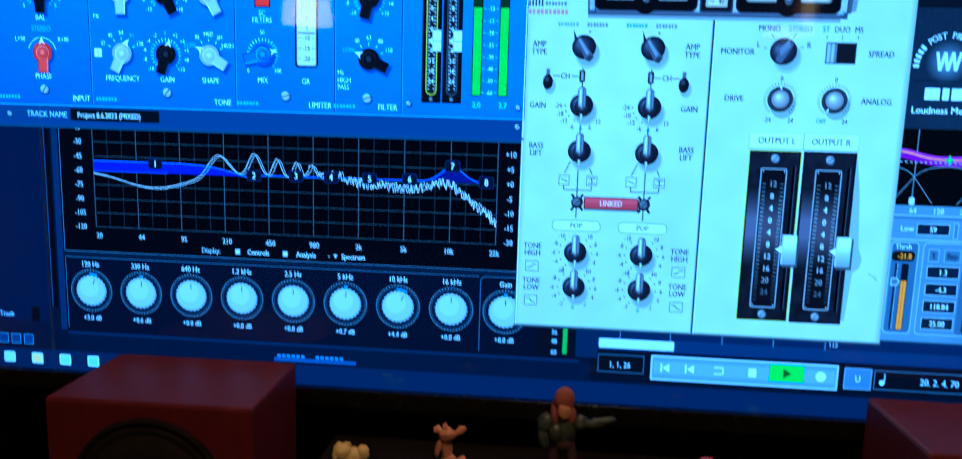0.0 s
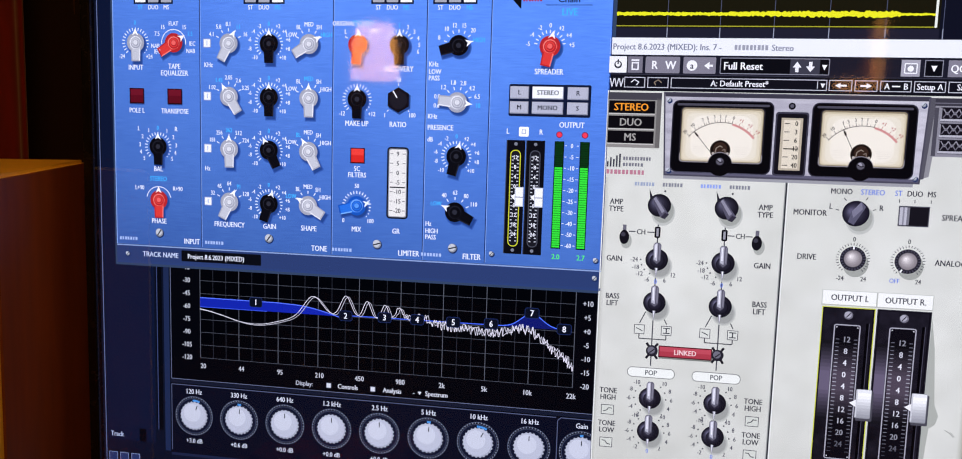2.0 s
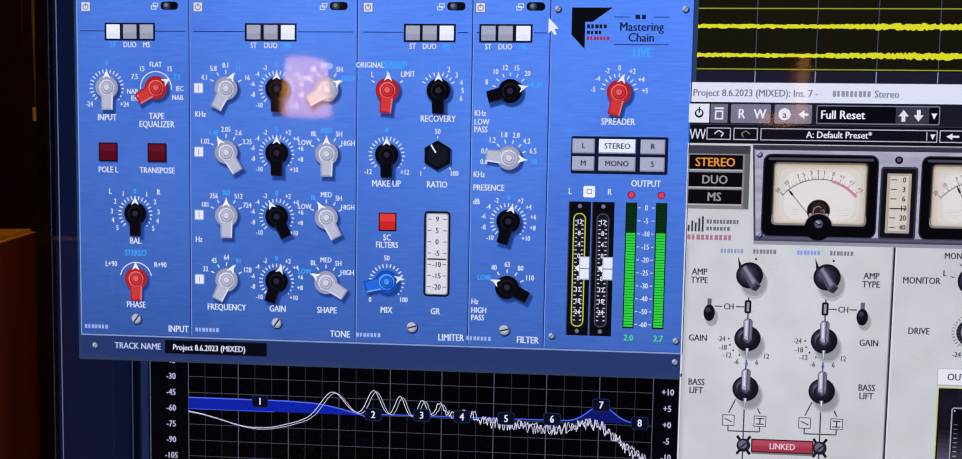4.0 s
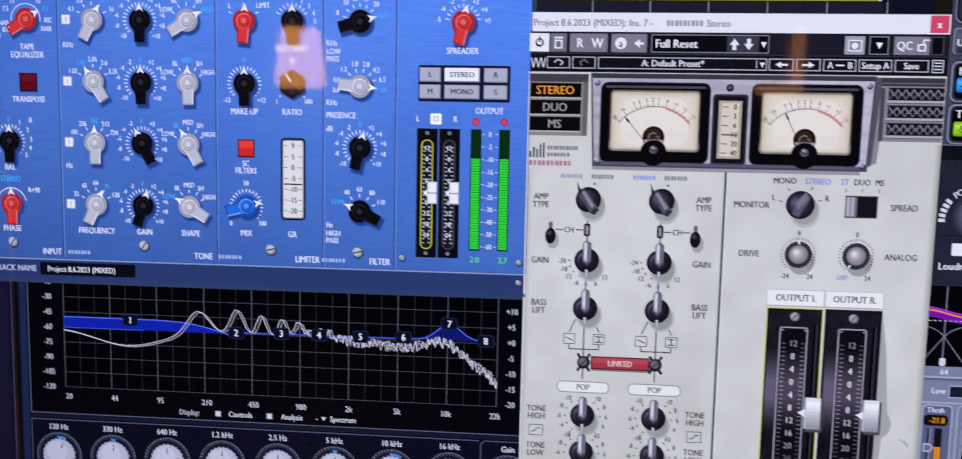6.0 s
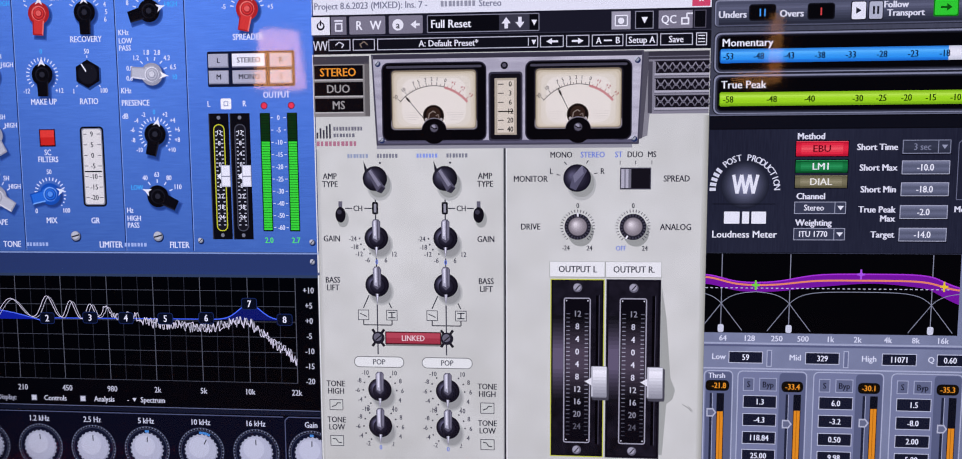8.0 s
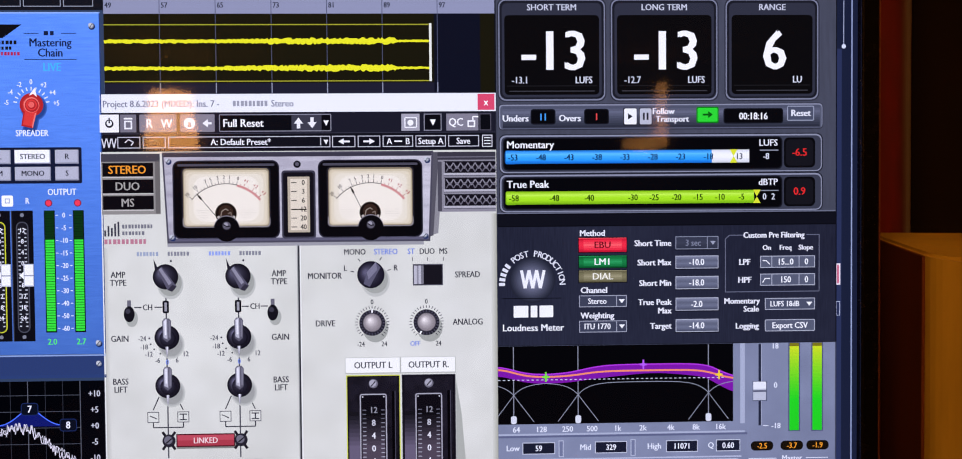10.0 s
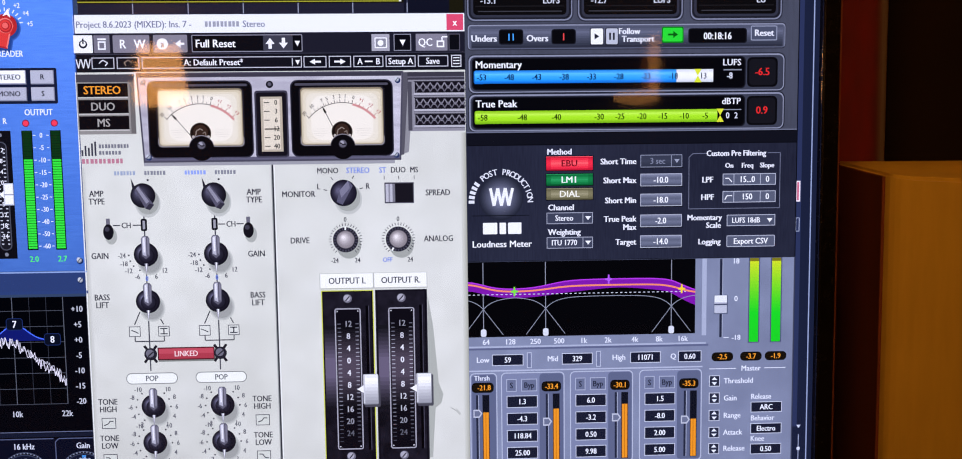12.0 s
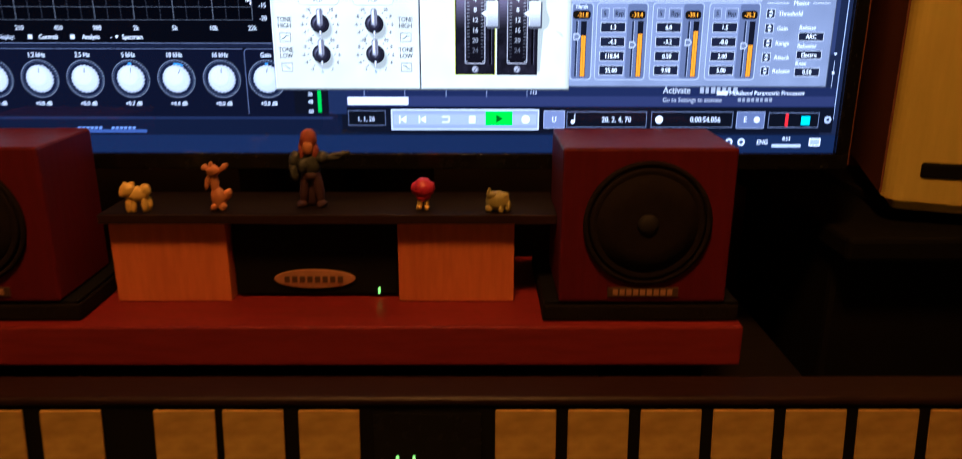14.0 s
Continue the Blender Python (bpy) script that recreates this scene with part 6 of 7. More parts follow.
for x in (50.3, 109):
    lever_knob(x, 1266)
    lever_knob(x, 1226)
    for z in (1135, 1103):
        lever_knob(x + 0.7, z)
        for k in range(11):
            a = (-40, -66, -92, -118, -146, 180, 146, 118, 92, 66, 40)[k]
            n = ("-10", "-8", "-6", "-4", "-2", "0", "2", "4", "6", "8", "10")[k]
            s, c = math.sin(radians(a)), math.cos(radians(a))
            ct.disc(x + 0.7 + 14.6 * s, z + 14.6 * c, 0.75, INK, 5, 10)
            ink(x + 0.7 + 19.6 * s, z + 19.2 * c, n, 3.9, SOFTBLUE if n == "0" else "4a4a56")
    for k, (a, n) in enumerate(((-92, "-24"), (-112, "-18"), (-132, "-12"), (-157, "-6"), (180, "0"), (157, "6"), (132, "12"))):
        s, c = math.sin(radians(a)), math.cos(radians(a))
        ct.disc(x + 14.4 * s, 1266 + 14.4 * c, 0.75, INK, 5, 10)
        ink(x + 20.2 * s, 1266 + 20.4 * c, n, 4.0, SOFTBLUE if n == "0" else "4a4a56")
    pop = Sheet("pop_label", con, "white rounded curve label", base=22)
    pop.frame_box(x + 0.4 - 21.8, 1154.4, x + 0.4 + 21.8, 1164.2, "7c7f7c", "eceee8", 0.7, 4.6, 4).text(x + 0.4, 1159.4, "POP", 4.6, "55585e", 8)
link = Sheet("link_bar", con, "dark red link bar between two dark cross knobs", base=22)
link.rect(57, 1173.6, 105.5, 1184.4, "7d8079", 4).rect(56.4, 1175, 104.4, 1186, "4c1420", 5).rect(57.4, 1176, 103.6, 1185, "a83a48", 6).rect(57.4, 1180.6, 103.6, 1185, "bb4a58", 7).text(80.5, 1180.4, "LINKED", 4.6, "ecd0d0", 8)
for x in (50.5, 109.5):
    for a in (35, 145):
        link.ray(x, 1180.4, a, -9, 9, 2.2, "1c1a22", 5)
    link.disc(x, 1180.4, 5.4, "23212b", 6).disc(x - 0.6, 1181, 3.4, "6e6c78", 7).ray(x, 1180.4, 50, -3, 3, 1.0, "15131a", 8)

# right half: monitor, spread, drive, analog
mk = Sheet("monitor_knob", con, "dark faceted monitor selector knob", base=22)
mk.disc(221.8, 1310.6, 11.8, "bcbeb8", 4.6, squash=1.1).disc(221.5, 1312, 10.6, "a2a59e", 5, squash=1.1).dome(218, 1316, 11.3, "1a1824", "5e5b72", 6, 9, (-0.4, 0.2)).poly([(212, 1308.4), (217, 1306), (226, 1322), (222, 1326.4), (214.6, 1318)], "5a586c", 8).poly([(214.6, 1318), (222, 1326.4), (223.4, 1320), (216, 1312)], "7a788c", 9)
for a, col in ((-80, INK), (-38, INK), (32, INK), (76, INK)):
    mk.ray(218, 1316, a, 14, 17, 0.7, col, 5)
ink(205, 1335, "MONO", 4.6)
ink(230.5, 1335, "STEREO", 4.6, SOFTBLUE)
ink(197, 1321.6, "L", 4.6)
ink(238.5, 1321.6, "R", 4.6)
ink(180, 1315.4, "MONITOR", 4.9)
sp = Sheet("slide_switch", con, "dark slide switch with a silver slider", base=22)
sp.rect(252.6, 1306.6, 277.6, 1324.4, "55535e", 4).rect(253.4, 1307.4, 276.8, 1323.6, "17151c", 5).rect(253.6, 1307.8, 261.6, 1323.2, "b9b8c2", 6).rect(256, 1307.8, 257.4, 1323.2, "8a8994", 7).rect(259.4, 1307.8, 261.6, 1323.2, "76757f", 7)
for x in (252.6, 265, 278):
    sp.rect(x - 0.3, 1327, x + 0.3, 1330, INK, 4)
ink(251.4, 1335, "ST", 4.6, SOFTBLUE)
ink(264.6, 1335, "DUO", 4.6)
ink(278, 1335, "MS", 4.6)
ink(298, 1315.4, "SPREAD", 4.9)
for x, w, wx, ang in ((218.7, "DRIVE", 180, 0), (263.6, "ANALOG", 298, -150)):
    k = Sheet("knurled_knob", con, "black knurled knob with a silver cap", base=22)
    k.disc(x + 2.6, 1271.4, 10.6, "a0a39c", 4, squash=1.1)
    for q in range(27):
        k.ray(x, 1276, -140 + 280 * q / 26, 12, 14.2, 0.6, INK, 5)
    k.disc(x, 1276, 10.8, "1b1922", 6)
    for q in range(24):
        k.ray(x, 1276, 15 * q, 8.4, 10.8, 1.1, "4a4856", 7)
    k.disc(x, 1276, 8.6, "24222c", 8).disc(x, 1276.2, 7.8, "5e5a62", 8.6).dome(x, 1276.2, 7.3, "8a8286", "e8e2e2", 9, 8, (-0.28, 0.3))
    k.ray(x, 1276, ang, 8.4, 11.2, 1.4, "f0f0f4", 12)
    ink(wx, 1276, w, 4.9)
    ink(x, 1293.4, "0", 3.9)
    ink(x - 9.5, 1258.4, "-24" if w == "DRIVE" else "OFF", 3.9, INK if w == "DRIVE" else SOFTBLUE)
    ink(x + 9.8, 1258.4, "24", 3.9)

for k, (x, w) in enumerate(((219, "OUTPUT L"), (265, "OUTPUT R."))):
    fd = Sheet("channel_fader", con, "black output fader with a pale grey cap and a white tape label", base=22)
    fd.rect(x - 23.4, 1233.6, x + 22.6, 1247.4, "b4b6ae", 3).rect(x - 22.8, 1234.6, x + 22, 1247, "f1f2ee", 4).text(x, 1240.8, w, 5.2, "4a4a52", 5, narrow=0.86)
    if k:
        fd.poly([(x + 22.6, 1228), (x + 27, 1200), (x + 31, 1150), (x + 35, 1140), (x + 33, 1132), (x + 28, 1128), (x + 25, 1084), (x + 22, 1084)], "a9aca4", 3)
    fd.rect(x - 22.4, 1080.4, x + 22.2, 1232.6, "c8cf4a" if not k else "2c2a34", 4).rect(x - 21.6, 1081.2, x + 21.4, 1231.8, "0f0d15", 5).rect(x - 20.4, 1082.4, x + 20, 1231, M_FADER, 6)
    for q in range(9):
        inset = 3.5 * q
        fd.rect(x - 20.4, 1128 + inset, x - 11.6, 1202 - inset, "%02x%02x%02x" % (22 + 10 * q, 21 + 9 * q, 27 + 11 * q), 6.1 + 0.1 * q)
        fd.rect(x - 9.6, 1128 + inset, x + 9.2, 1202 - inset, "%02x%02x%02x" % (14 + 8 * q, 13 + 7 * q, 18 + 8 * q), 9.4 + 0.1 * q)
    for z in (1225.4, 1086.6):
        fd.disc(x, z, 3.8, "6c6a76", 7).disc(x - 0.4, z + 0.4, 2.9, "a8a6b2", 8).ray(x, z, 40, -2.6, 2.6, 0.9, "1a1820", 9)
    fd.frame_box(x - 11.4, 1092.6, x + 11, 1217, "a6a4b0", "0e0c13", 1.0, 2, 8)
    for dx in (-9, 8.6):
        for z in (1214.4, 1095.4):
            fd.disc(x + dx, z, 0.6, "d8d8e0", 11, 8)
    for q, n in enumerate(("12", "8", "4", "0", "4", "8", "12", "16", "20", "24")):
        z = 1203.4 - 10.7 * q
        fd.text(x, z, n, 4.9, ("8e8e98", "c8c8d2", "e6e6ee", "e6e6ee", "e6e6ee", "dcdce4", "c8c8d0", "b4b4be", "8e8e98", "5c5c66")[q], 11, narrow=0.9)
        for e in range(3):
            zz = z - 3.56 * e
            for sx in (-1, 1):
                fd.rect(x + sx * 7.6 - 1.5, zz - 0.35, x + sx * 7.6 + 1.5, zz + 0.35, ("6a6a76", "8e8e9a", "aaaab6", "aaaab6", "a2a2ae", "9a9aa6", "8a8a96", "74747e", "5c5c66", "44444e")[q], 11)
    fd.rect(x + 15.2, 1092, x + 17.6, 1219, "050408", 8).rect(x + 17.6, 1092, x + 18.2, 1219, "4a4856", 8)
    fd.rrect(x + 12.6, 1130, x + 26.4, 1158, 1.4, "4a4952", 12).rrect(x + 11.6, 1132.4, x + 24.8, 1159.2, 1.2, "8e8f97", 12.6)
    for q in range(9):
        fd.rect(x + 12, 1133.4 + 2.8 * q, x + 24.4, 1136.4 + 2.8 * q, ("9c9da4", "a8a9b0", "b4b5bb", "c2c3c8", "d2d3d7", "e2e3e6", "f0f0f3", "f8f8fa", "e6e7ea")[q], 13 + 0.2 * q)
    fd.rect(x + 12, 1133.4, x + 13.2, 1158.6, "c9cacf", 15)
    fd.poly([(x + 12, 1149.4), (x + 12, 1142.6), (x + 6.4, 1146)], "eeeef1", 14)
scratch = Sheet("scratch", con, base=22)
scratch.line([(306, 1128), (311, 1125), (314, 1121.4)], 0.6, "8f928a", 4).line([(311, 1126.6), (314.6, 1122.4)], 0.5, "8f928a", 4)

# ---------------------------------------------------------------- loudness meter window
lm = Sheet("loudness_window", tv, "dark loudness meter window with bright bars and boxes", base=22)
lm.rect(322.6, 1254, 609, 1556, "0c0d14", 0).rect(323.4, 1364.6, 608.2, 1556, M_CASING, 1).rect(323.4, 1254.4, 608.2, 1353, M_SLATE, 1)
lm.rect(323.4, 1354, 608.2, 1363, "10111a", 1).rect(323.4, 1364, 608.2, 1365, "6a6e80", 2)
lw = Sheet("lettering", lm, "white meter lettering", base=22)


def say(x, z, w, h=4.9, col="e4e6ee", align="CENTER", narrow=0.95):
    for step in (-1, 1):
        lw.text(x + step * h * 0.025, z, w, h, col, 8 + 0.4 * step, align, narrow)


for x0, x1, head, big, small, unit in ((325.5, 415, "SHORT TERM", "-13", "-13.1", "LUFS"), (420, 510, "LONG TERM", "-13", "-12.7", "LUFS"), (517, 596, "RANGE", "6", "", "LU")):
    d = Sheet("loudness_display", lm, "black numeric display in a grey rounded frame", base=22)
    d.rrect(x0 - 1, 1456.6, x1 + 1, 1542, 6.6, "2c2e3a", 1.5).rrect(x0, 1457.6, x1, 1541, 6, "7c8094", 2).rrect(x0 + 1, 1458.8, x1 - 1, 1540, 5.4, "1c1d26", 3).rrect(x0 + 3, 1460.4, x1 - 3, 1538, 4.4, "30323f", 3.5).rrect(x0 + 5, 1462.4, x1 - 5, 1528, 3.4, "0b0a0c", 4).rect(x0 + 9, 1465, x1 - 9, 1465.8, "3c3c42", 4.5).rect(x0 + 7, 1469.4, x1 - 7, 1470, "201f22", 4.5)
    d.text((x0 + x1) / 2, 1534.4, head, 4.9, "c6cad8", 6, narrow=0.95).text((x0 + x1) / 2 + 2, 1498.5, big, 31, "f4f5f9", 6, narrow=0.92)
    d.text(x0 + 18, 1474.5, small or " ", 5.4, "c6cad8", 6).text(x1 - 18, 1474.5, unit, 5.4, "d4d8e4", 6)
row = Sheet("transport_row", lm, "grey row with counters and a green follow button", base=22)
row.rrect(325, 1433.2, 600.2, 1455, 3.4, "2a2c38", 1.6).rrect(325.6, 1434, 599.6, 1454.4, 3, "8a8ea2", 2).rrect(326.6, 1434, 599, 1453.4, 2.4, "565a6c", 3).ramp(328.6, 1435, 597.4, 1452.8, ("2c2f3c", "3c404f", "4c5062", "62667a", "4e5264"), 3.3)
for x0, x1, w, c in ((352, 373, "11", "4aa2f0"), (397, 418, "1", "e04a48"), (515, 566, "00:18:16", "f0f2f6")):
    row.frame_box(x0, 1437.8, x1, 1450.6, "15161e", "08080c", 1, 2.4, 4).text((x0 + x1) / 2, 1444, w, 5.6, c, 8)
row.rrect(430, 1436.8, 442, 1451.4, 1.6, "10121a", 3.8).rrect(430.8, 1437.6, 441.4, 1450.8, 1.2, "eef0f5", 4).poly([(434, 1441.6), (434, 1446.8), (438, 1444.2)], "22242e", 6).rrect(443.2, 1436.8, 454.6, 1451.4, 1.6, "10121a", 3.8).rrect(444, 1437.6, 454, 1450.8, 1.2, "b9bdca", 4).rect(446.6, 1441.2, 448.2, 1447.2, "22242e", 6).rect(449.8, 1441.2, 451.4, 1447.2, "22242e", 6)
row.rrect(492, 1438.4, 511, 1452, 1.6, "0f7a14", 4).rrect(493, 1439.6, 510, 1451, 1.2, "2ad42e", 5).rect(497.4, 1444.6, 503, 1446.2, "0a5a10", 7).poly([(502, 1442.6), (502, 1448.4), (506, 1445.4)], "0a5a10", 7)
row.frame_box(569.4, 1440, 592.4, 1452.4, "9aa0b4", "4a4f62", 0.7, 1.2, 4)
say(339.4, 1443, "Unders", 5.2)
say(385, 1443, "Overs", 5.2)
say(464, 1448.4, "Follow", 4.8)
say(471.5, 1442, "Transport", 4.8)
say(581, 1446.4, "Reset", 5.2)
for z0, z1, title, unit, col, dark, peak in ((1397.8, 1429, "Momentary", "LUFS", "2f9af0", "e6e8ec", "-6.5"), (1365.4, 1396.2, "True Peak", "dBTP", "9edc14", "9edc14", "0.9")):
    lb = Sheet("loudness_bar", lm, "bright horizontal level bar in a black rounded field", base=22)
    lb.rrect(325.2, z0 - 0.9, 600.2, z1 + 0.9, 5.6, "23252f", 1.6).rrect(326, z0, 599.2, z1, 5, "8c90a4", 2).rrect(327.2, z0 + 0.8, 598.4, z1 - 1.3, 4.4, "3a3d4b", 3).rrect(328.6, z0 + 2, 565.4, z1 - 2, 4, "16171f", 3.5).rrect(329.6, z0 + 3, 564.4, z1 - 3, 3.4, "06060a", 4)
    lb.rrect(566.6, z0 + 3, 593.4, z1 - 3, 4, "0a0a0e", 4).rrect(568.4, z0 + 4.6, 591.6, z1 - 4.6, 3.4, "15151b", 5).text(580, (z0 + z1) / 2 + 0.3, peak, 6.0, "e02a28", 6, narrow=0.95)
    b0 = z0 + (7.6 if title == "Momentary" else 6.2)
    if title == "Momentary":
        lb.rrect(330.2, b0 - 0.3, 340, b0 + 11.1, 2, "1c5fae", 4.8).ramp(331, b0, 505, b0 + 10.8, ("1d6fcf", col, "3fa6f6", "5cbcff", "2f86dc"), 5).ramp(505, b0, 537, b0 + 10.8, ("cfd3da", "eef0f4", "f4f6f8", "dadde4"), 5).rect(546, b0 + 9.6, 562, b0 + 10.6, "8a8e9c", 6)
        for k in range(8):
            lb.text(337 + 23.6 * k, b0 + 5.2, str(-53 + 5 * k), 4.9, "0a1c3c", 7)
        lb.text(528.4, b0 + 5.2, "13", 4.9, "3a3e50", 7).text(551.4, b0 + 5.2, "-8", 5.0, "d4d8e4", 7)
        xm = 523.6
    else:
        lb.rrect(330.4, b0 - 0.3, 340, b0 + 11.1, 2, "5f8c0a", 4.8).ramp(331.2, b0, 541, b0 + 10.8, ("78b00c", col, "a6e41c", "bdf04a", "8cc412"), 5)
        for x, w in ((337.6, "-58"), (371.6, "-48"), (401, "-40"), (438, "-30"), (456, "-25"), (475, "-20"), (493.4, "-15"), (512, "-10"), (530.4, "-5")):
            lb.text(x, b0 + 5.2, w, 4.9, "1c3206", 7)
        lb.text(550, b0 + 5.2, "0", 5.0, "d4d8e4", 7).text(557.4, b0 + 5.2, "2", 5.0, "d4d8e4", 7).rect(546, b0 + 9.8, 562, b0 + 10.6, "8a8e9c", 6)
        xm = 543.4
    for sgn in (-1, 1):
        lb.poly([(xm, b0 + 5.4), (xm - 3.2, b0 + 5.4 + sgn * 5.6), (xm + 3.2, b0 + 5.4 + sgn * 5.6)], "d8e02a", 8)
    lb.text(331.6, z1 - 7.8, title, 5.8, "f0f2f6", 7, "LEFT", 0.98).text(561.4, z1 - 7.2, unit, 5.2, "e4e6ee", 7, "RIGHT", 0.98)
emblem = Sheet("emblem", lm, "round pale emblem of plain teeth under an arc of letters", base=22)
for k in range(14):
    emblem.disc(352.5, 1309, 19.5 - 1.3 * k, "%02x%02x%02x" % (34 + 8 * k, 37 + 8 * k, 50 + 9 * k), 2 + 0.3 * k)
for k in range(3):
    emblem.line([(343.4 + 6.4 * k, 1317), (346.4 + 6.4 * k, 1302), (349.8 + 6.4 * k, 1317)], 2.5, "eceef4", 8)
arc_words = "POST PRODUCTION"
for k, ch in enumerate(arc_words):
    a = -38 + 8.9 * k
    emblem.text(352.5 + 25.4 * math.sin(radians(a)), 1305.4 + 25.4 * math.cos(radians(a)), ch, 4.9, "dcdfe8", 8, narrow=0.9, turn=a)
for k in range(5):
    a = -90 + 9 * k
    emblem.ray(352.5, 1305.4, a, 23, 28, 2.6, "dcdfe8", 8)
emblem.rect(327, 1293.2, 377, 1293.8, "0a0b12", 4)
for x0, x1 in ((336.6, 349), (351, 356.6), (358.4, 370)):
    emblem.rrect(x0, 1277.6, x1, 1287.4, 0.6, "f0f2f6", 4)
emblem.text(353, 1269, "Loudness Meter", 5.4, "f0f2f6", 4, narrow=0.98)
say(403.4, 1347.4, "Method", 4.8)
for z0, z1, w, c, hi, light, tc in ((1331.6, 1343.4, "EBU", "c01830", "ea2c42", "fa5a62", "6a0a18"), (1318.6, 1328.4, "LM1", "0c5a2c", "167a3e", "2a9a58", "eef6f0"), (1306.4, 1316.2, "DIAL", "5c583e", "7a7556", "989272", "f0eee0")):
    fields = Sheet("method_button", lm, "glossy coloured method button", base=22)
    fields.rect(391.4, z0 - 0.6, 433, z1 + 0.6, "0a0a10", 2).ramp(392, z0, 432.4, z1, (c, hi, hi, c), 3).ramp(396, z0 + 1.4, 428.4, z1 - 1.4, (hi, light, hi), 4, 5).rect(392, z1 - 0.5, 432.4, z1, light, 4.5).text(412, (z0 + z1) / 2, w, 5.2, tc, 6, narrow=1.05)
say(404.6, 1299.8, "Channel", 4.8)
say(407.4, 1278.6, "Weighting", 4.8)
for z0, w in ((1285.6, "Stereo"), (1264.4, "ITU 1770")):
    fields = Sheet("drop_down", lm, "small grey drop-down field", base=22)
    fields.frame_box(392, z0, 432.4, z0 + 9.8, "a0a4b4", "3c4052", 0.6, layer=2).text(407.4, z0 + 5, w, 4.6, "eceef4", 5).rect(423.4, z0 + 0.6, 424, z0 + 9.2, "a0a4b4", 5).poly([(425.6, z0 + 6.4), (430.8, z0 + 6.4), (428.2, z0 + 3)], "eceef4", 5)
for z, label, val, dim in ((1338.6, "Short Time", "3 sec", 1), (1322.4, "Short Max", "-10.0", 0), (1305.2, "Short Min", "-18.0", 0), (1287.2, "True Peak", "-2.0", 0), (1269.2, "Target", "-14.0", 0)):
    fields = Sheet("value_field", lm, "small grey value field", base=22)
    fields.rect(473.4, z - 6.2, 511.4, z - 5.2, "0c0d14", 1.8).frame_box(474, z - 5.4, 510.6, z + 5.4, "8a8fa2" if dim else "b0b4c4", "343848" if dim else "565b6e", 0.6, layer=2).ramp(474.6, z - 4.8, 510, z + 4.8, ("2e3240", "3a3e4e", "343848") if dim else ("4e5264", "6c7186", "5a5f72", "7a7f94"), 3.4)
    fields.text(489 if dim else 492, z, val, 5.0, "7c8194" if dim else "f2f4f8", 5)
    if dim:
        fields.poly([(503.6, z + 1.4), (508.2, z + 1.4), (505.9, z - 1.8)], "9a9fb2", 5).rect(500.8, z - 5, 501.4, z + 5, "8a8fa2", 5)
    say(470.4, z + (2.0 if label == "True Peak" else 0), label, 4.8, align="RIGHT")
say(470.4, 1282, "Max", 4.8, align="RIGHT")
fields = Sheet("group_frame", lm, base=22)
fields.line([(534, 1344.6), (520, 1344.6), (516.6, 1341.4), (516.6, 1297), (597, 1297), (597, 1344.6), (586, 1344.6)], 0.6, "6c7084", 2)
say(558, 1344.6, "Custom Pre Filtering", 4.6, narrow=0.9)
for x, w in ((552, "On"), (568, "Freq"), (585.4, "Slope")):
    say(x, 1334, w, 4.0)
for z, w, v in ((1322, "LPF", "15...0"), (1307, "HPF", "150")):
    say(533, z, w, 4.8)
    fields = Sheet("filter_field", lm, "small grey filter field", base=22)
    fields.frame_box(546.4, z - 5, 593.4, z + 5, "b0b4c4", "565b6e", 0.6, layer=2).text(568, z, v, 5.0, "f2f4f8", 5).text(586, z, "0", 5.0, "f2f4f8", 5)
    for x in (556, 579.4):
        fields.rect(x, z - 4.6, x + 0.6, z + 4.6, "b0b4c4", 5)
    fields.line([(548.4, z + 1), (551.6, z + 1), (554.6, z - 2.2)] if w == "LPF" else [(548.4, z - 2.4), (550.4, z + 1), (554.8, z + 1)], 0.8, "f2f4f8", 5)
say(530.6, 1289.4, "Momentary", 4.6)
say(538.6, 1282.6, "Scale", 4.6)
say(535, 1268.4, "Logging", 4.6)
fields = Sheet("drop_down", lm, "small grey drop-down field", base=22)
fields.frame_box(550.4, 1281.6, 593.4, 1291.4, "b0b4c4", "4a4f62", 0.6, layer=2).text(567.4, 1286.6, "LUFS 18dB", 4.4, "f2f4f8", 5, narrow=0.85).poly([(586, 1288), (591, 1288), (588.5, 1284.6)], "f2f4f8", 5)
fields = Sheet("export_button", lm, "small grey button", base=22)
fields.frame_box(550.4, 1263.4, 593.4, 1273.4, "b0b4c4", "565b6e", 0.6, 1, 2).text(571.8, 1268.4, "Export CSV", 4.8, "f2f4f8", 5, narrow=0.88)

# ---------------------------------------------------------------- multiband processor window
mb = Sheet("multiband_window", tv, "grey multiband processor window with a violet curve and band sliders", base=22)
mb.rect(322.6, 1066, 609, 1254, "3e4254", 0).rect(323, 1067.4, 608, 1253.6, M_STEEL, 1)
mb.rect(527, 1186, 531, 1253.6, "a6adc4", 2).rect(323, 1178.4, 531, 1180, "a6adc4", 2).rect(323, 1176.6, 533, 1178.4, "5c6280", 2)
ml = Sheet("lettering", mb, "pale band names and numbers", base=22)


def tell(x, z, w, h=4.6, col="dfe3f0", align="CENTER", narrow=0.92):
    ml.text(x, z, w, h, col, 9, align, narrow)


cv = Sheet("curve_display", mb, "black curve display with a violet band", base=22)
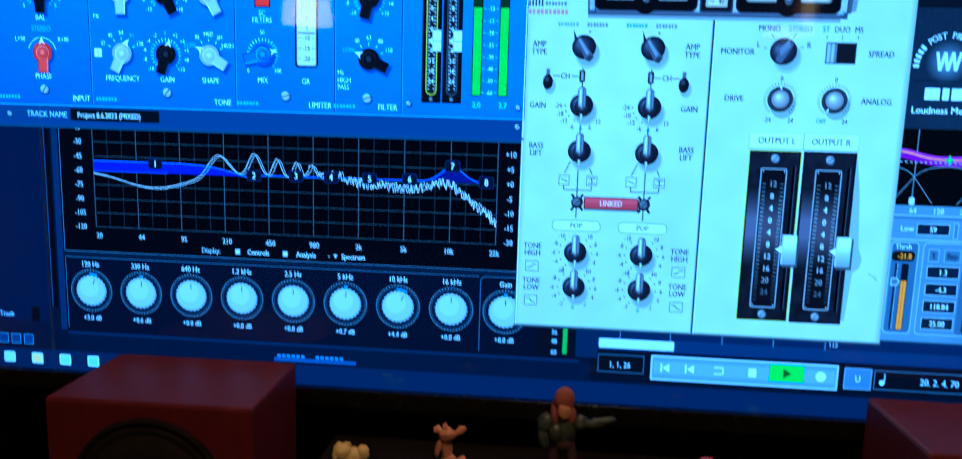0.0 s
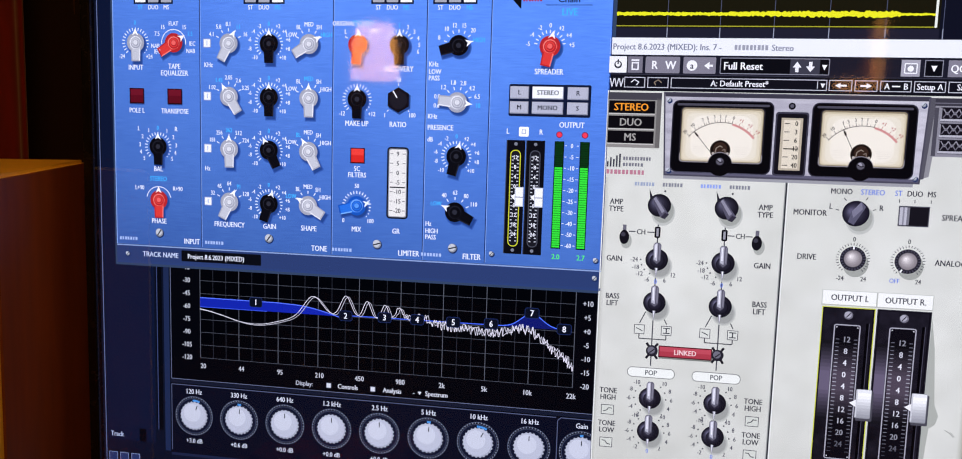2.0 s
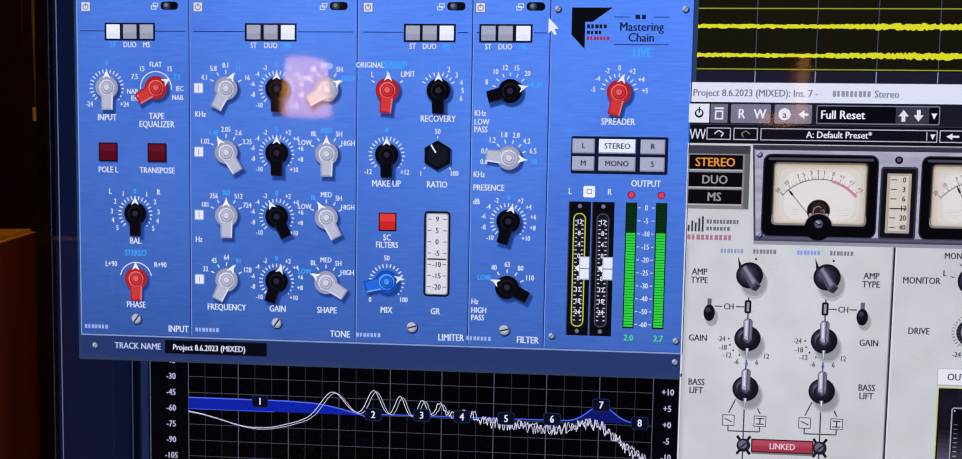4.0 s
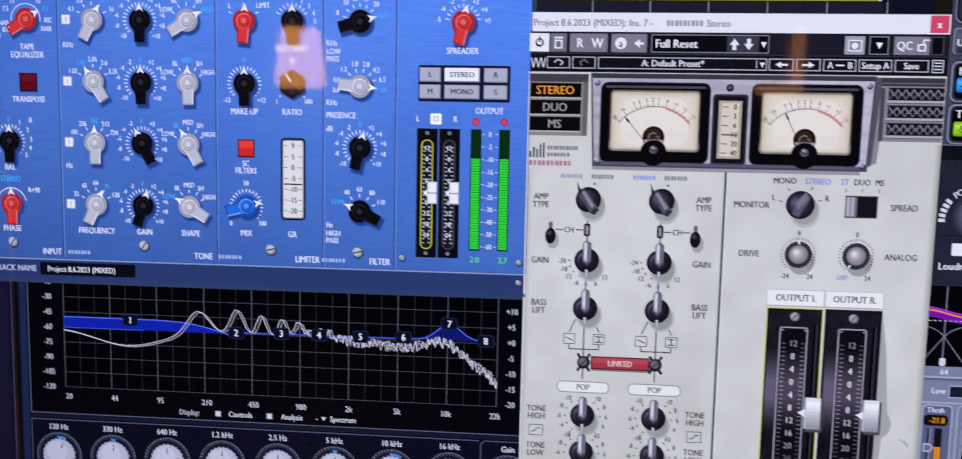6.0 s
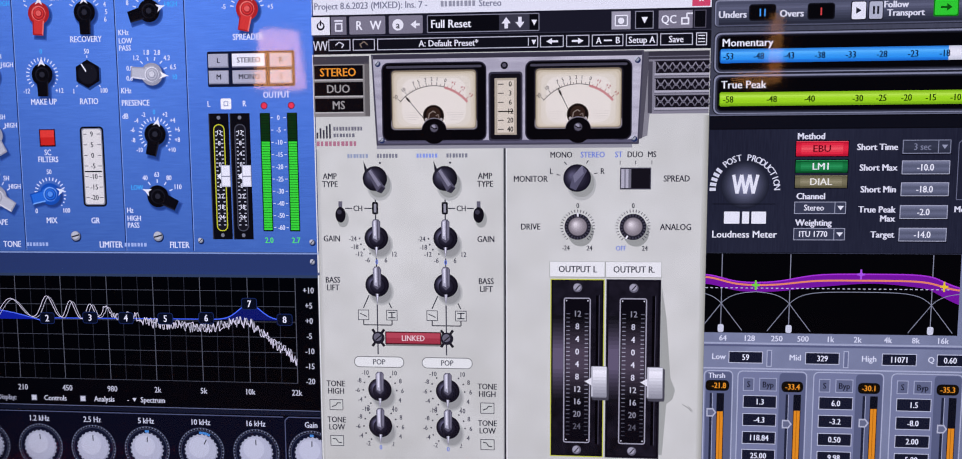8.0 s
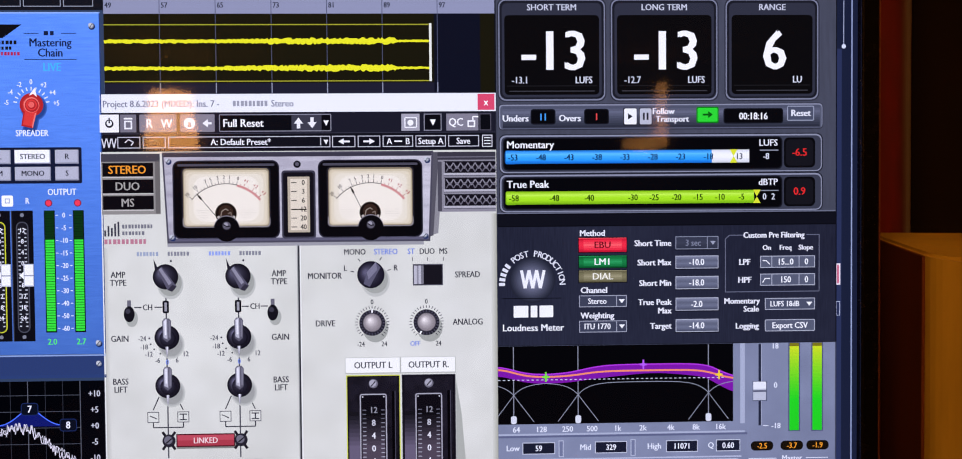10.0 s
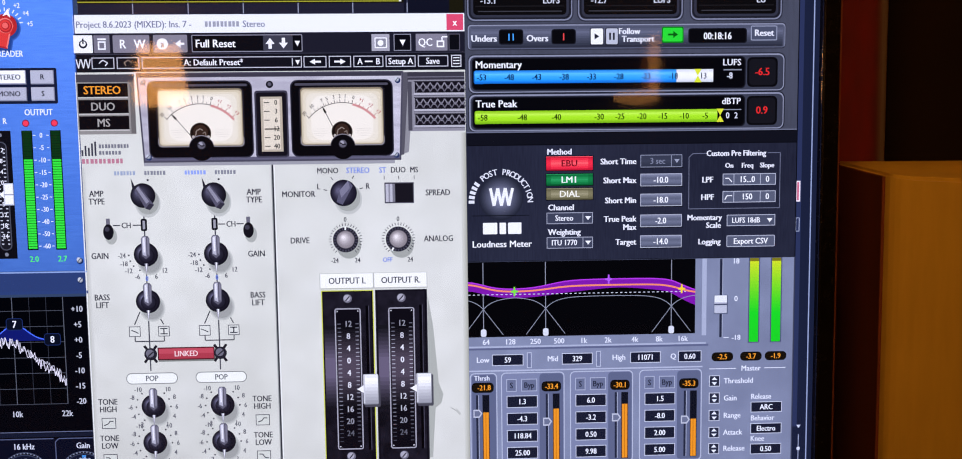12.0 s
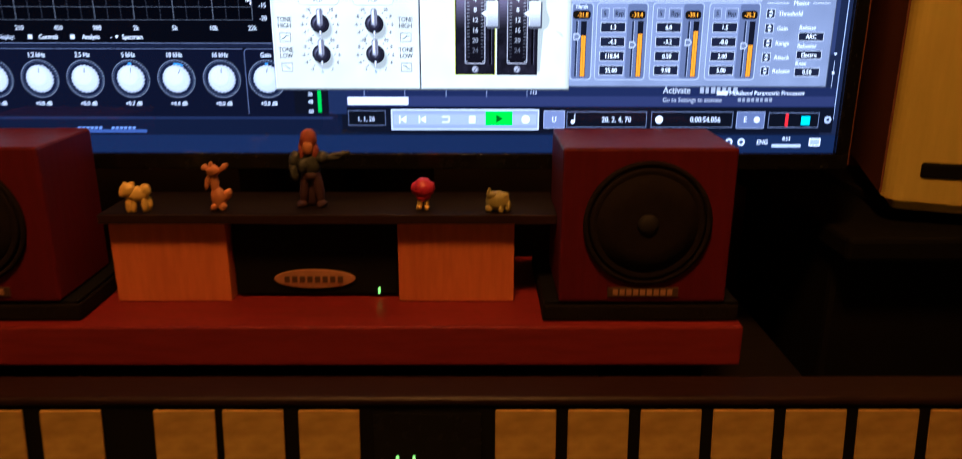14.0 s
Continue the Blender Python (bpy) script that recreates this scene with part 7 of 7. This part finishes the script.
cv.rect(323, 1188, 521, 1253.6, "050508", 3)


def level(x):
    u = (x - 322) / 199
    return 1226.8 + 6.5 * math.exp(-(u / 0.1) ** 2) + 4.6 / (1 + math.exp(-(u - 0.36) / 0.045)) - 8.4 / (1 + math.exp(-(u - 0.93) / 0.035))


xs = [323 + 198 * k / 66 for k in range(67)]
for xa, xb in zip(xs, xs[1:]):
    def band(x):
        u = (x - 323) / 198
        c = level(x)
        up = c + 2.6 + 3.2 * (1 / (1 + math.exp(-(u - 0.36) / 0.05))) * (u < 0.9) + (3.2 * max(0, (1 - u) / 0.1) if u >= 0.9 else 0)
        dn = c - 5 + 3.2 * math.exp(-((u - 0.66) / 0.16) ** 2) - (6 * max(0, (u - 0.88) / 0.12))
        return up, dn
    (ua, da), (ub, db_) = band(xa), band(xb)
    cv.poly([(xa, da), (xb, db_), (xb, ub), (xa, ua)], "7a1aa0", 5)
    cv.line([(xa, ua), (xb, ub)], 1.0, "b03ad8", 6)
    cv.line([(xa, level(xa) + 0.6), (xb, level(xb) + 0.6)], 1.5, "f08a66", 8)
for k in range(50):
    cv.rect(323 + 4 * k, 1224.8, 325 + 4 * k, 1225.5, "c8ccd8", 7)
for x in (336, 390, 500):
    cv.rect(x - 0.35, 1190, x + 0.35, 1253, "8a8e9c", 4).rrect(x - 2.4, 1188.4, x + 2.4, 1195, 1.6, "d4d8e2", 9)
def slope(x):
    """Crossover curve falling away past a band's edge; x is counted from the edge."""
    return 1222.6 - 10.2 * math.exp(x / 9.0) if x < 3 else 1222.6 - 14.2 - (x - 3) * 1.32


for left, right in ((None, 336), (336, 390), (390, 500), (500, None)):
    pts = []
    for k in range(100):
        x = 323 + 2 * k
        z = min(slope(x - right) if right else 1224, slope(left - x) if left else 1224)
        if z > 1189:
            pts.append((x, z))
    cv.line(pts, 0.55, "8f94a2", 6)
for x, z, c in ((363, 1227.6, "7ae03a"), (445, 1237, "b05ae8"), (509, 1227.6, "f0d028")):
    cv.rect(x - 0.7, z - 4, x + 0.7, z + 4, c, 9).rect(x - 3, z - 0.8, x + 3, z + 0.8, c, 9).disc(x, z, 1.7, c, 10, 12)
for x, w in ((338, "64"), (359, "128"), (381, "250"), (401.6, "500"), (423, "1k"), (444.4, "2k"), (468, "4k"), (489.4, "8k"), (510, "16k")):
    tell(x, 1183.6, w, 4.5)
for x, w, x0, x1, v in ((335, "Low", 343, 370.4, "59"), (396, "Mid", 404, 431, "329"), (454, "High", 464, 491, "11071"), (502, "Q", 506.4, 527, "0.60")):
    tell(x, 1168, w, 4.6)
    mb.frame_box(x0, 1162.6, x1, 1172.6, "c6cadb", "1a1d2e", 0.6, layer=4).text((x0 + x1) / 2, 1167.6, v, 4.6, "eceff8", 7)
for x in (376, 436.6):
    mb.frame_box(x - 2.6, 1160, x + 1.6, 1174, "b4bace", "6e7592", 0.7, layer=3)
mb.rect(323, 1157.6, 528, 1158.8, "b0b6cc", 3)
BANDS = ((340.6, 329.6, "-21.8", 1120.5, 1121.5, None), (399.6, 390.6, "-33.4", 1112, 1123.5, ("1.3", "-4.3", "118.84", "25.00")), (460, 451.4, "-30.1", 1114.4, 1126.4, ("6.0", "-3.2", "0.50", "9.98")), (521, 512.6, "-35.3", 1111, 1111.6, ("1.5", "-8.0", "2.00", "5.00")))
for xm, xs_, thr, cap, lev, vals in BANDS:
    bd = Sheet("band_strip", mb, "band strip with a threshold slider and an amber meter", base=22)
    left = xm - 49 if vals else 323.4
    bd.rrect(left, 1074, xm + 6.6, 1156.4, 4, "b4bace", 2).rrect(left + 0.8, 1074.8, xm + 5.8, 1155.6, 3.4, "7a819e", 3)
    bd.rrect(xm - 15.4, 1075.6, xm + 5.4, 1155, 3, "5c637f", 4)
    bd.frame_box(xm - 13.6 if vals else 325, 1139, xm + 3.6, 1148, "0a0a0e", "17110a", 0.8, 3.4, 5).text(xm - 4.8, 1143.5, thr, 4.5, "f09a24", 8)
    bd.rect(xs_ - 1, 1078, xs_ + 1, 1137, "23273a", 6).rect(xs_ + 1, 1078, xs_ + 1.6, 1137, "a4aac0", 6).poly([(xs_ - 3.4, cap - 3.6), (xs_ + 2, cap - 3.6), (xs_ + 4.6, cap), (xs_ + 2, cap + 3.6), (xs_ - 3.4, cap + 3.6)], "b9bdcc", 7).poly([(xs_ - 2.4, cap - 2.4), (xs_ + 1.4, cap - 2.4), (xs_ + 3.2, cap), (xs_ + 1.4, cap + 2.4), (xs_ - 2.4, cap + 2.4)], "6a7088", 8)
    x0 = xm - 3.4 if vals else 334.6
    bd.rect(x0 - 0.4, 1077.6, x0 + 5.6, 1137, "11131e", 6).rect(x0 + 0.2, 1078, x0 + 5, lev, "e8911e", 7).rect(x0 + 2.2, 1078, x0 + 2.7, lev, "b46a10", 8)
    if vals:
        for q, w in ((left + 4.6, "S"), (left + 17.6, "Byp")):
            ww = 9 if w == "S" else 14
            bd.frame_box(q, 1139.4, q + ww, 1150.6, "a8aec4", "666d88", 0.7, layer=5).text(q + ww / 2, 1145, w, 4.8, "1c2032", 8)
        for k, v in enumerate(vals):
            z = 1130.4 - 15.3 * k
            bd.frame_box(left + 4.8, z - 5.4, left + 32, z + 5.4, "c6cadb", "1a1d2e", 0.6, layer=5).text(left + 18.4, z, v, 4.6, "eceff8", 8)
    else:
        tell(334, 1152, "Thrsh", 4.2)
ms = Sheet("master_fader", mb, "silver master gain fader", base=22)
ms.rect(542.6, 1184, 544.8, 1253, "23273a", 3).rect(544.8, 1184, 545.4, 1253, "a4aac0", 3).rect(537.6, 1204.6, 549.8, 1221.4, "50566e", 4).rect(538, 1205.4, 549, 1221, "b9bdcc", 5).rect(538, 1215, 549, 1221, "e2e5ee", 6).rect(538, 1212.4, 549, 1213.8, "4a4f66", 7)
ms.rect(546.4, 1183.4, 551, 1184, "dfe3f0", 3)
tell(557, 1218, "0", 4.6)
tell(557.4, 1183.6, "-18", 4.4)
tell(556.6, 1251, "18", 4.4)
for x in (573, 592.6):
    om = Sheet("output_meter", mb, "tall meter fading from green to yellow", base=22)
    om.rect(x - 5, 1178.6, x + 5, 1253.6, "4c526c", 3)
    for k in range(24):
        t = k / 23
        om.rect(x - 4, 1179.4 + 3 * k, x + 4, 1179.4 + 3 * (k + 1), "%02x%02x1a" % (int(30 + 170 * max(0, (t - 0.35) / 0.65)), int(205 + 15 * t)), 4)
    om.rect(x - 4, 1250.6, x + 4, 1253.4, "7a7418", 5)
for x, v in ((545.6, "-2.5"), (571, "-3.7"), (593, "-1.9")):
    mb.frame_box(x - 9.6, 1162.6, x + 9.6, 1170.6, "0a0a0e", "17110a", 0.8, 3.6, 4).text(x, 1166.6, v, 4.5, "f09a24", 7)
tell(571, 1156, "Master", 4.5)
mb.rect(534, 1155.6, 558, 1156.2, "dfe3f0", 4).rect(583, 1155.6, 602, 1156.2, "dfe3f0", 4)
for z, w in ((1145, "Threshold"), (1129.6, "Gain"), (1114, "Range"), (1098.6, "Attack"), (1084, "Release")):
    ar = Sheet("arrow_button", mb, "small dark up and down arrow button", base=22)
    ar.frame_box(534, z - 5, 543.6, z + 5, "c6cadb", "262a3c", 0.6, layer=3).poly([(536.4, z + 1), (541.2, z + 1), (538.8, z + 3.8)], "e4e8f4", 6).poly([(536.4, z - 1), (541.2, z - 1), (538.8, z - 3.8)], "e4e8f4", 6)
    tell(547, z, w, 4.6, align="LEFT")
for z, w, v in ((1130.4, "Release", "ARC"), (1111, "Behavior", "Electro"), (1092.4, "Knee", "0.50")):
    tell(571.4, z, w, 4.6, align="LEFT", narrow=0.86)
    mb.frame_box(571.4, z - 14.4, 599.4, z - 4.8, "c6cadb", "1a1d2e", 0.6, layer=4).text(585.4, z - 9.6, v, 4.6, "eceff8", 7)

finish_sheets()
